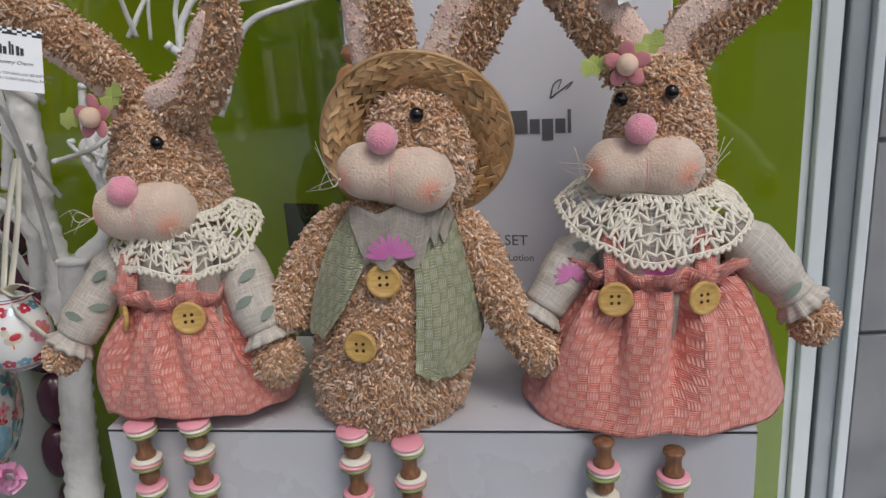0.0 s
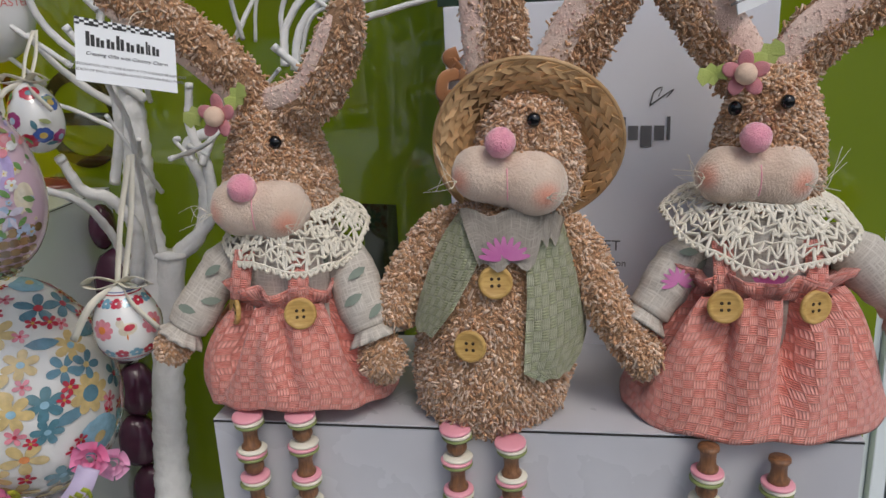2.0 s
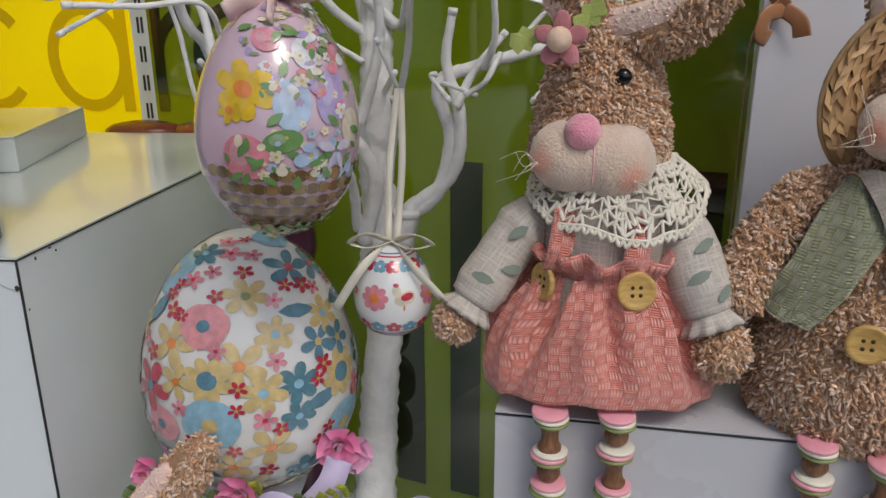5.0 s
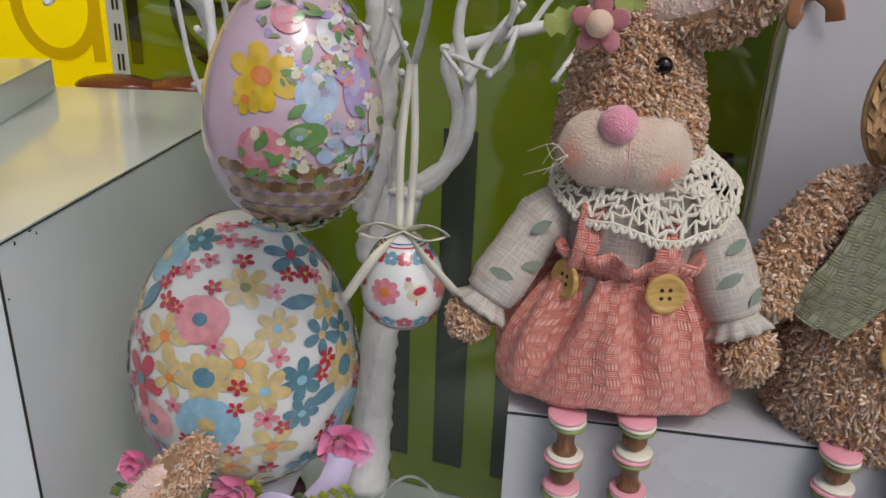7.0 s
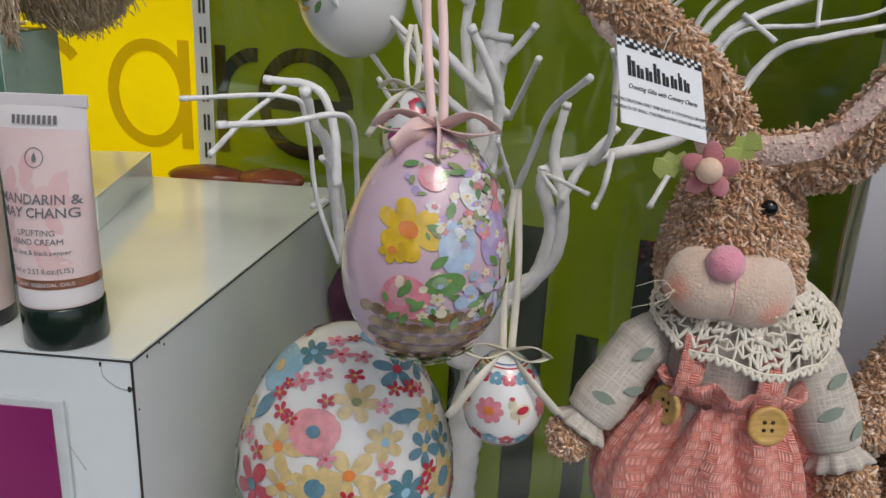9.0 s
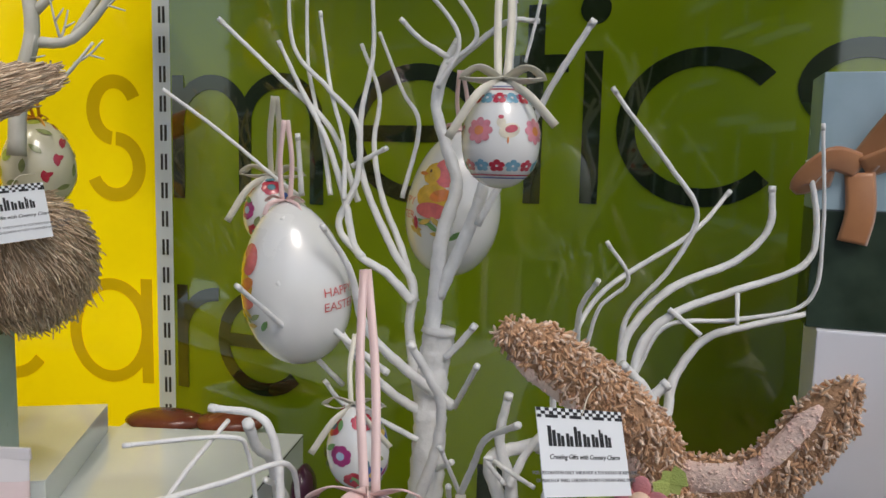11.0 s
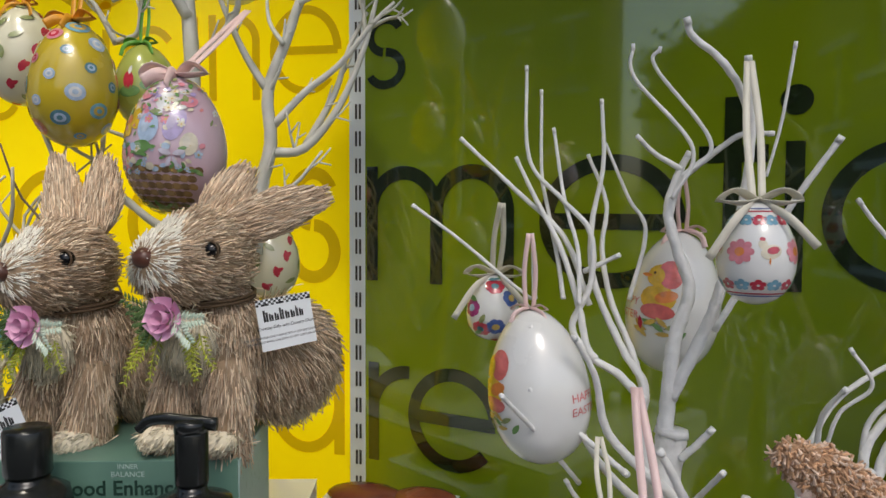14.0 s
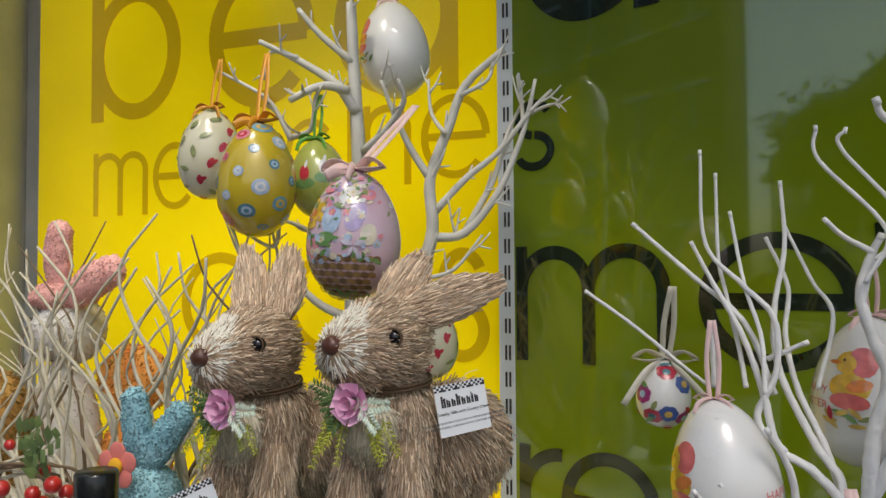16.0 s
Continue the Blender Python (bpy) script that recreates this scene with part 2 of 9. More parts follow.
BEADWOOD = grained("brown_bead_wood", (0.27, 0.125, 0.055), (0.14, 0.06, 0.028), stretch=(1, 1, 5), rough=0.45)
PINKDISC = mat("pink_painted_wood", (0.80, 0.36, 0.42), (0.74, 0.30, 0.36), rough=0.4)
CREAMDISC = mat("cream_painted_wood", (0.80, 0.75, 0.62), rough=0.4)
GREENDISC = mat("olive_painted_wood", (0.25, 0.29, 0.10), rough=0.4)
STRAWHAT = mat("plaited_straw", (0.70, 0.46, 0.24), (0.55, 0.33, 0.15), rough=0.45, scale=60, bump=0.3, bscale=500, island=0.34)
GREYLEAF = mat("grey_green_print", (0.19, 0.23, 0.19), (0.26, 0.30, 0.25), rough=0.9, bump=0.1)
MAGENTA = mat("magenta_print", (0.48, 0.10, 0.33), (0.58, 0.20, 0.42), rough=0.9, bump=0.1)
FELTPINK = mat("dusty_pink_felt", (0.58, 0.24, 0.26), (0.50, 0.19, 0.22), rough=0.95, scale=90, bump=0.5, bscale=800)
FELTGREEN = mat("lime_felt", (0.46, 0.52, 0.16), (0.38, 0.45, 0.12), rough=0.95, scale=90, bump=0.5, bscale=800)
FELTCREAM = mat("peach_felt_ball", (0.80, 0.58, 0.44), rough=0.95, bump=0.5, bscale=700)
NYLON = mat("whisker_nylon", (0.80, 0.74, 0.60), rough=0.4, bump=0)
CARD = mat("white_card", (0.80, 0.82, 0.84), (0.76, 0.78, 0.80), rough=0.5, scale=20, bump=0.02)
INK = mat("black_ink", (0.02, 0.02, 0.022), rough=0.6, bump=0)
GREYINK = mat("grey_ink", (0.16, 0.16, 0.17), rough=0.6, bump=0)
GIFTWHITE = mat("white_gift_board", (0.84, 0.85, 0.91), (0.79, 0.80, 0.86), rough=0.4, scale=10, bump=0.02)
BRONZE = mat("bronze_satin", (0.50, 0.23, 0.10), (0.40, 0.17, 0.07), rough=0.32, scale=30, bump=0.1, sheen=0.4)

# ---- building blocks ----


def thing(name, at, label, category, group="", kind=""):
    ob = new(name)
    ob.location = at
    ob.empty_display_size = 0.02
    return tagged(ob, label, category, group, kind)


def link_mesh(name, me, parent=None, label=""):
    ob = new(name, me)
    if parent is not None:
        ob.parent = parent
        base = parent if parent.parent is None else parent.parent
        ob.matrix_parent_inverse = Matrix.Translation(-Vector(base.location)) if parent.parent is None else Matrix.Identity(4)
        if parent.parent is not None:
            ob.matrix_parent_inverse = Matrix.Identity(4)
    if label:
        ob["label"] = label
    return ob


def part(name, bm, material, parent=None, label="", smooth=True):
    """Links a bmesh, whose points are places in the world, as one mesh under a thing or under a part."""
    me = bpy.data.meshes.new(name)
    if smooth:
        for f in bm.faces:
            f.smooth = True
    bm.to_mesh(me)
    bm.free()
    for m in material if isinstance(material, (list, tuple)) else (material,):
        me.materials.append(m)
    return link_mesh(name, me, parent, label)


def grid_mesh(bm, rows, close_u=True, uvs=None, mat_index=0):
    """Faces between rows of points (each row as long as the next); uvs in metres."""
    uv = bm.loops.layers.uv.verify()
    vs = [[bm.verts.new(p) for p in row] for row in rows]
    n = len(rows[0])
    for i in range(len(rows) - 1):
        for j in range(n if close_u else n - 1):
            k = (j + 1) % n
            f = bm.faces.new((vs[i][j], vs[i][k], vs[i + 1][k], vs[i + 1][j]))
            f.material_index = mat_index
            if uvs:
                jj = j + 1
                for loop, (a, b) in zip(f.loops, ((i, j), (i, jj), (i + 1, jj), (i + 1, j))):
                    loop[uv].uv = uvs(a, b)
    return vs


def lathe(bm, profile, m=None, seg=32, wave=None, mat_index=0, arc=0.03):
    """A turned body: profile of (radius, height), placed by m; wave(theta, i) scales the radius."""
    m = m or Matrix.Identity(4)
    rows = []
    for i, (r, z) in enumerate(profile):
        rows.append([m @ Vector((r * math.cos(a) * (w := wave(a, i) if wave else 1.0), r * math.sin(a) * w, z)) for a in (2 * math.pi * j / seg for j in range(seg))])
    lengths = [0.0]
    for p, q in zip(profile, profile[1:]):
        lengths.append(lengths[-1] + math.hypot(q[0] - p[0], q[1] - p[1]))
    round_len = 2 * math.pi * max(r for r, _ in profile)
    vs = grid_mesh(bm, rows, True, lambda i, j: (j / seg * round_len, lengths[i]), mat_index)
    for ring, flip in ((vs[0], True), (vs[-1], False)):
        if profile[0 if flip else -1][0] > 1e-5:
            f = bm.faces.new(ring[::-1] if flip else ring)
            f.material_index = mat_index
    return vs


def ball(bm, at, radii, rot=(0, 0, 0), seg=24, rings=14, mat_index=0, lumps=0.0, seed=0):
    m = Matrix.LocRotScale(at, Euler([radians(a) for a in rot]), radii if isinstance(radii, (tuple, list)) else (radii,) * 3)
    got = bmesh.ops.create_uvsphere(bm, u_segments=seg, v_segments=rings, radius=1.0)
    for v in got["verts"]:
        if lumps:
            v.co *= 1 + lumps * noise.noise(v.co * 2.2 + Vector((seed * 3.7, seed, 0)))
        v.co = m @ v.co
    for f in {f for v in got["verts"] for f in v.link_faces}:
        f.material_index = mat_index


def smooth_path(points, steps=6):
    """Catmull-Rom through the points."""
    p = [Vector(q) for q in points]
    p = [2 * p[0] - p[1], *p, 2 * p[-1] - p[-2]]
    out = []
    for i in range(1, len(p) - 2):
        for s in range(steps):
            t = s / steps
            a, b, c, d = p[i - 1], p[i], p[i + 1], p[i + 2]
            out.append(0.5 * (2 * b + (c - a) * t + (2 * a - 5 * b + 4 * c - d) * t * t + (3 * b - a - 3 * c + d) * t ** 3))
    out.append(p[-2].copy())
    return out


def tube(bm, points, radius, seg=8, steps=6, flat=(1.0, 1.0), side=None, lumps=0.0, mat_index=0, cap=True, wrap=0.0):
    """A round or flattened sweep along a path; radius: a function of 0 to 1 or (first, last); wrap: height of a wound paper strip's edge."""
    path = smooth_path(points, steps) if steps > 1 else [Vector(q) for q in points]
    r_at = radius if callable(radius) else (lambda t: radius[0] + (radius[1] - radius[0]) * t)
    n = len(path)
    ref = Vector(side) if side else Vector((0.3, 1, 0.2))
    rows, run, lens = [], 0.0, []
    for i, p in enumerate(path):
        d = (path[min(i + 1, n - 1)] - path[max(i - 1, 0)]).normalized()
        x = (ref - d * ref.dot(d)).normalized()
        y = d.cross(x)
        if not side:
            ref = x
        r = r_at(i / (n - 1))
        if i:
            run += (p - path[i - 1]).length
        lens.append(run)
        k = 1 + lumps * noise.noise(p * 90)
        rows.append([p + k * r * (1 + wrap * ((run / 0.016 + j / seg) % 1.0 - 0.5)) * (flat[0] * math.cos(a) * x + flat[1] * math.sin(a) * y) for j, a in ((j, 2 * math.pi * j / seg) for j in range(seg))])
    rmax = max(r_at(i / 8) for i in range(9))
    vs = grid_mesh(bm, rows, True, lambda i, j: (j / seg * 6.283 * rmax, lens[i]), mat_index)
    if cap:
        for ring in (vs[0][::-1], vs[-1]):
            f = bm.faces.new(ring)
            f.material_index = mat_index
    return vs


def box(bm, lo, hi, bevel=0.0, m=None, mat_index=0):
    m = m or Matrix.Identity(4)
    c = [(a + b) / 2 for a, b in zip(lo, hi)]
    s = [b - a for a, b in zip(lo, hi)]
    got = bmesh.ops.create_cube(bm, size=1.0, matrix=Matrix.Translation(c) @ Matrix.Diagonal((*s, 1)))
    vs = got["verts"]
    fs = {f for v in vs for f in v.link_faces}
    for f in fs:
        f.material_index = mat_index
    if bevel:
        got = bmesh.ops.bevel(bm, geom=list({e for v in vs for e in v.link_edges}), offset=bevel, segments=2, affect="EDGES", profile=0.6)
        vs = list({v for f in got["faces"] for v in f.verts} | {v for v in vs if v.is_valid})
    bmesh.ops.transform(bm, matrix=m, verts=vs)


def slab(name, lo, hi, material, parent=None, bevel=0.0, m=None, label="", smooth=False):
    bm = bmesh.new()
    box(bm, lo, hi, bevel, m)
    return part(name, bm, material, parent, label, smooth)


def structure(ob, label):
    return tagged(ob, label, kind="structure")


def strands(name, source, count, length, width, material, parent, droop=(0, 0, -0.4), curl=0.5, lift=0.6, seed=1, label="", keep=None, jitter=0.35, sub=2, comb=None, blunt=False, rise=None):
    """Tufts or straws standing on the faces of a bmesh (left as it is), joined into one mesh; comb(p, n): the way in which they are brushed."""
    rng = np.random.default_rng(seed)
    tris = []
    for f in source.faces:
        v = [x.co for x in f.verts]
        for k in range(1, len(v) - 1):
            tris.append((v[0], v[k], v[k + 1]))
    tri = np.array(tris)
    cr = np.cross(tri[:, 1] - tri[:, 0], tri[:, 2] - tri[:, 0])
    area = np.linalg.norm(cr, axis=1)
    pick = rng.choice(len(tri), count, p=area / area.sum())
    a, b = rng.random(count), rng.random(count)
    flip = a + b > 1
    a[flip], b[flip] = 1 - a[flip], 1 - b[flip]
    p = tri[pick, 0] + a[:, None] * (tri[pick, 1] - tri[pick, 0]) + b[:, None] * (tri[pick, 2] - tri[pick, 0])
    nrm = cr[pick] / (area[pick][:, None] + 1e-12)
    if keep is not None:
        ok = np.array([keep(q, w) for q, w in zip(p, nrm)])
        p, nrm = p[ok], nrm[ok]
    count = len(p)
    way = np.tile(np.array(droop, float), (count, 1)) if comb is None else np.array([comb(q, w) for q, w in zip(p, nrm)])
    way = way - nrm * np.sum(way * nrm, axis=1)[:, None]
    d = nrm * lift + way + jitter * rng.normal(size=(count, 3))
    d /= np.linalg.norm(d, axis=1)[:, None]
    if rise is not None:
        up = np.sum(d * nrm, axis=1)
        d = d + nrm * (np.clip(up, -0.05, rise) - up)[:, None]
        d /= np.linalg.norm(d, axis=1)[:, None]
    s = np.cross(d, nrm + 0.3 * rng.normal(size=(count, 3)))
    s /= np.linalg.norm(s, axis=1)[:, None] + 1e-9
    w2 = np.cross(s, d)
    ln = length * (0.65 + 0.7 * rng.random(count))[:, None]
    wd = width * (0.7 + 0.6 * rng.random(count))[:, None] * 0.5
    bend = curl * rng.normal(size=(count, 3)) * ln * 0.35
    if rise is not None:
        out = np.sum(bend * nrm, axis=1)
        bend = bend - nrm * np.maximum(out, 0)[:, None]
    verts, faces, rings = [], [], []
    start = p - nrm * width * 0.5
    for k in range(sub + 1):
        t = k / (sub + 1) if not blunt else 0.94 * k / sub
        c = start + d * ln * t + bend * t * t
        grow = 0.75 + 0.5 * math.sin(math.pi * min(t * (0.8 if blunt else 1.2), 1))
        for ang in (0, 2.094, 4.189):
            rings.append(c + wd * grow * (math.cos(ang) * s + math.sin(ang) * w2))
    tip = start + d * ln + bend
    allv = np.stack([*rings, tip], axis=1).reshape(-1, 3)
    nv = 3 * (sub + 1) + 1
    base = []
    for k in range(sub):
        for j in range(3):
            q = (j + 1) % 3
            base.append((3 * k + j, 3 * k + q, 3 * k + 3 + q, 3 * k + 3 + j))
    top = 3 * sub
    caps = [(top + j, top + (j + 1) % 3, nv - 1) for j in range(3)]
    offs = (np.arange(count) * nv)
    faces = []
    for f in base + caps:
        faces.append((offs[:, None] + np.array(f)[None, :]))
    flat = [tuple(r) for blk in faces for r in blk.tolist()]
    me = bpy.data.meshes.new(name)
    me.from_pydata(allv.tolist(), [], flat)
    me.materials.append(material)
    me.shade_smooth()
    ob = link_mesh(name, me, parent, label)
    return ob


def text_mesh(body, size, bold=0.0, align="CENTER", thick=0.0002, shear=0.0):
    """The built-in font as a mesh in its own x, y plane."""
    cu = bpy.data.curves.new("lettering", "FONT")
    cu.body, cu.size, cu.align_x, cu.align_y, cu.offset, cu.extrude, cu.shear, cu.resolution_u = body, size, align, "CENTER", bold, thick, shear, 3
    ob = bpy.data.objects.new("lettering", cu)
    scene.collection.objects.link(ob)
    me = bpy.data.meshes.new_from_object(ob.evaluated_get(bpy.context.evaluated_depsgraph_get()))
    bpy.data.objects.remove(ob)
    bpy.data.curves.remove(cu)
    return me


def lettering(body, size, m, material, parent, bold=0.0, align="CENTER", name="lettering", shear=0.0):
    me = text_mesh(body, size, bold, align, shear=shear)
    me.transform(m)
    me.materials.clear()
    me.materials.append(material)
    return link_mesh(name, me, parent)


def facing(at, normal, up=(0, 0, 1)):
    """A pose whose x, y plane faces along normal with y upward."""
    n = Vector(normal).normalized()
    x = Vector(up).cross(n).normalized()
    y = n.cross(x)
    return Matrix((( x.x, y.x, n.x, at[0]), (x.y, y.y, n.y, at[1]), (x.z, y.z, n.z, at[2]), (0, 0, 0, 1)))

# ---- the window bay ----
DECK = 0.70
structure(slab("floor", (-2.6, 0.18, DECK - 0.08), (1.2, 2.0, DECK), LAMINATE_OLD), "pale laminate display deck of a shop window")
# ceiling and lintel are unseen, set high enough to let the sun in
structure(slab("ceiling", (-2.6, 0.18, 3.02), (1.2, 2.0, 3.10), CEIL), "plain white ceiling over the shop window")
structure(slab("wall_base", (-2.6, 0.12, 0.0), (1.2, 0.18, DECK - 0.002), WALLP), "painted stall riser under the shop window")
structure(slab("wall_north", (-2.6, 1.9, DECK + 0.002), (1.2, 2.0, 3.018), WALLP), "plain wall behind the printed backdrop")
structure(slab("wall_west", (-2.7, 0.12, 0.0), (-2.604, 2.0, 3.1), WALLP), "plain side wall of the window bay")
structure(slab("wall_lintel", (-2.6, 0.10, 2.95), (1.2, 0.176, 3.3), WALLP), "lintel over the shop window")
structure(slab("ground", (-60, -60, -0.1), (60, 0.115, 0.0), PAVE), "grey paved street outside the shop")

# green printed panel: turned towards the street at its far end
PO, PD = Vector((-0.812, 1.185, 0)), Vector((0.9498, -0.3129, 0))
PM = facing((PO.x, PO.y, 0), (PD.y, -PD.x, 0))
YM = facing((0, 1.195, 0), (0, -1, 0))


def stroke_letter(ch, x0, z0, xh, w, st, m, material, parent):
    """One large geometric letter of even strokes, a thin film on the panel; x0: left edge, z0: baseline."""
    bm = bmesh.new()
    film = iter(k * 0.00015 for k in range(20))

    def bar(a, b, c, d):
        h = next(film)
        f = [bm.verts.new((x, y, h)) for x, y in ((a, b), (c, b), (c, d), (a, d))]
        bm.faces.new(f)

    def arc(cx, cy, rx, ry, a0, a1, n=28):
        pairs = []
        h = next(film)
        for i in range(n + 1):
            a = radians(a0 + (a1 - a0) * i / n)
            pairs.append([bm.verts.new((cx + (rx - k) * math.cos(a), cy + (ry - k) * math.sin(a), h)) for k in (0, st)])
        for p, q in zip(pairs, pairs[1:]):
            bm.faces.new((p[0], q[0], q[1], p[1]))
    r = xh / 2
    if ch in "oabdp":
        arc(w / 2, r, w / 2, r, 0, 360, 48)
    if ch == "c":
        arc(w / 2, r, w / 2, r, 42, 318, 40)
    if ch == "e":
        arc(w / 2, r, w / 2, r, 0, 318, 44)
        bar(st * 0.7, r - st / 2, w - st * 0.5, r + st / 2)
    if ch == "a":
        bar(w - st, 0, w, xh)
    if ch in "bd":
        bar(0 if ch == "b" else w - st, 0, st if ch == "b" else w, xh * 1.55)
    if ch in "mnr":
        bar(0, 0, st, xh)
    if ch == "m":
        q = (w + st) / 2
        for k in (0, 1):
            o = k * (w - st) / 2
            arc(o + q / 2, xh - q / 2, q / 2, q / 2, 0, 180, 22)
            bar(o + q - st, 0, o + q, xh - q / 2)
    if ch == "n":
        arc(w / 2, xh - w / 2, w / 2, w / 2, 0, 180, 22)
        bar(w - st, 0, w, xh - w / 2)
    if ch == "r":
        arc(w, xh - w, w, w, 88, 180, 16)
    if ch == "t":
        bar(w / 2 - st / 2, 0, w / 2 + st / 2, xh * 1.33)
        bar(0, xh - st, w / 2 - st / 2, xh)
        bar(w / 2 + st / 2, xh - st, w, xh)
    if ch == "i":
        bar(0, 0, st, xh)
        fan = [bm.verts.new((st / 2 + st * 0.85 * math.cos(a), xh * 1.27 + st * 0.85 * math.sin(a), 0)) for a in (k * math.pi / 12 for k in range(24))]
        bm.faces.new(fan)
    if ch == "u":
        arc(w / 2, w / 2, w / 2, w / 2, 180, 360, 28)
        bar(0, w / 2, st, xh)
        bar(w - st, 0, w, xh)
    if ch == "s":
        q = (xh + st) / 4
        arc(w / 2, xh - q, w * 0.46, q, 25, 262, 26)
        arc(w / 2, q, w * 0.5, q, -155, 88, 26)
    if ch == "l":
        bar(0, 0, st, xh)
    place = m @ Matrix.Translation((x0, z0, 0.0012))
    bmesh.ops.transform(bm, matrix=place, verts=bm.verts)
    return part("letter", bm, material, parent, smooth=False)


def panel(name, m, x0, x1, z0, z1, material, label):
    bm = bmesh.new()
    box(bm, (x0, z0, -0.016), (x1, z1, 0), 0.001, m)
    ob = part(name, bm, material, smooth=False)
    return structure(ob, label)


green_panel = panel("backdrop_green", PM, 0.008, 1.238, DECK + 0.002, 2.60, GREEN, "glossy green printed panel with large dark lettering")
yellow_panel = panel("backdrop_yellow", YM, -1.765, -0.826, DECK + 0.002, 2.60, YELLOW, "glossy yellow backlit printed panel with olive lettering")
for ch, x0, w in (("m", 0.0150, 0.240), ("e", 0.291, 0.188), ("t", 0.492, 0.076), ("i", 0.586, 0.0), ("c", 0.6236, 0.182), ("s", 0.798, 0.13)):
    stroke_letter(ch, x0, 1.541 + 0.028 * x0, 0.168, w, 0.0198, PM, DARKINK, green_panel)
for ch, x0, w in (("r", 0.0180, 0.070), ("e", 0.0885, 0.150)):
    stroke_letter(ch, x0, 1.270 + 0.06 * x0, 0.148, w, 0.0185, PM, DARKINK, green_panel)
stroke_letter("s", 0.013, 1.821, 0.106, 0.070, 0.0125, PM, DARKINK, green_panel)
stroke_letter("u", 0.030, 2.028, 0.25, 0.215, 0.036, PM, DARKINK, green_panel)
for x0, w, top in ((0.474, 0.043, 1.232), (0.622, 0.050, 1.236), (0.769, 0.032, 1.242), (0.391, 0.044, 1.062), (0.559, 0.028, 1.103)):
    stroke_letter("l", x0, 0.752, top - 0.752, w, w, PM, DARKINK, green_panel)
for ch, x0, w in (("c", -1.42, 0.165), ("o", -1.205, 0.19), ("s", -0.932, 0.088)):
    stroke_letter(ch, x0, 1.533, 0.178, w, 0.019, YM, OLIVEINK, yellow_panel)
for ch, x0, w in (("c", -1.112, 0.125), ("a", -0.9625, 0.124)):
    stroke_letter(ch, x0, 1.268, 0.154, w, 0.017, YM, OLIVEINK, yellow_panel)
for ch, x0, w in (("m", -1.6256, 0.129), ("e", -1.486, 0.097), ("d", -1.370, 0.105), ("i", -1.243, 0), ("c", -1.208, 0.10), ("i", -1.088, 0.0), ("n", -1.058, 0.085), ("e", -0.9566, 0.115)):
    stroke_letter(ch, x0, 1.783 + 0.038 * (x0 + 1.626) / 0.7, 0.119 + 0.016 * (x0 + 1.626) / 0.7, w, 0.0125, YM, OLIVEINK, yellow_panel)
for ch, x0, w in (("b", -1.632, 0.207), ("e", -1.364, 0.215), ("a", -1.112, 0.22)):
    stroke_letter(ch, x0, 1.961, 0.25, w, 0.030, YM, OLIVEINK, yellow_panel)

# slotted upright between the panels
bm = bmesh.new()
SM = facing((-0.812, 1.186, 0), (-0.05, -1, 0))
box(bm, (-0.014, DECK + 0.002, -0.02), (0.014, 2.60, 0.004), 0.0008, SM)
upright = structure(part("trim_upright", bm, PVC, smooth=False), "pale slotted shelving upright between two panels")
z, k = 0.74, 0
bm = bmesh.new()
while z < 2.56:
    for dx in (-0.0045, 0.0015):
        box(bm, (dx, z, 0.0045), (dx + 0.0032, z + 0.022, 0.0052), 0, SM)
    z += 0.040
part("slot", bm, EDGE, upright, "dark punched slots", smooth=False)

# window frames at both ends, and the glazing beyond
for x0, x1, y0, y1, m2, lab in ((0.366, 0.381, 0.815, 0.86, PVC, "white"), (0.382, 0.400, 0.805, 0.86, PVC, "white"), (0.404, 0.424, 0.80, 0.86, ALU, "pale grey"), (0.425, 0.437, 0.79, 0.86, PVC, "pale grey"), (-1.90, -1.80, 1.06, 1.19, ALU, "grey")):
    structure(slab("trim_frame", (x0, y0, DECK + 0.002), (x1, y1, 2.6), m2, bevel=0.002), lab + " upright window frame profile")
pier = structure(slab("wall_pier", (0.440, 0.806, 0.0), (1.10, 0.95, 2.6), GRANITE), "grey granite pier beside the shop window")
for course in range(12):
    for side in range(2):
        z0 = 0.02 + 0.215 * course
        x0 = 0.442 + (0.33 if side else 0.0) + (0.0 if course % 2 else 0.10 * side)
        x1 = (1.098 if side else 0.768 + (0.0 if course % 2 else 0.10))
        bm = bmesh.new()
        box(bm, (x0, 0.7965, z0), (x1, 0.8055, z0 + 0.209), 0.0015)
        part("stone_block", bm, GRANITE, pier, smooth=False)

# ---- plinths and boxes ----
PLINTH = Matrix.Translation((-0.296, 0.572, 0)) @ Matrix.Rotation(math.atan2(-0.057, 0.513), 4, "Z")
plinth = thing("white_plinth", (-0.04, 0.65, DECK), "low white laminate plinth with a dark seam along its top edge", "plinth")
bm = bmesh.new()
box(bm, (0, 0, DECK), (0.516, 0.19, 1.1425), 0.0008, PLINTH)
part("body", bm, LAMINATE, plinth, smooth=False)
bm = bmesh.new()
box(bm, (0, -0.0006, 1.1427), (0.516, 0.19, 1.1439), 0, PLINTH)
part("seam", bm, EDGE, plinth, "dark glue seam", smooth=False)
bm = bmesh.new()
box(bm, (0, 0, 1.1441), (0.516, 0.19, 1.1455), 0.0004, PLINTH)
part("top", bm, LAMINATE, plinth, smooth=False)

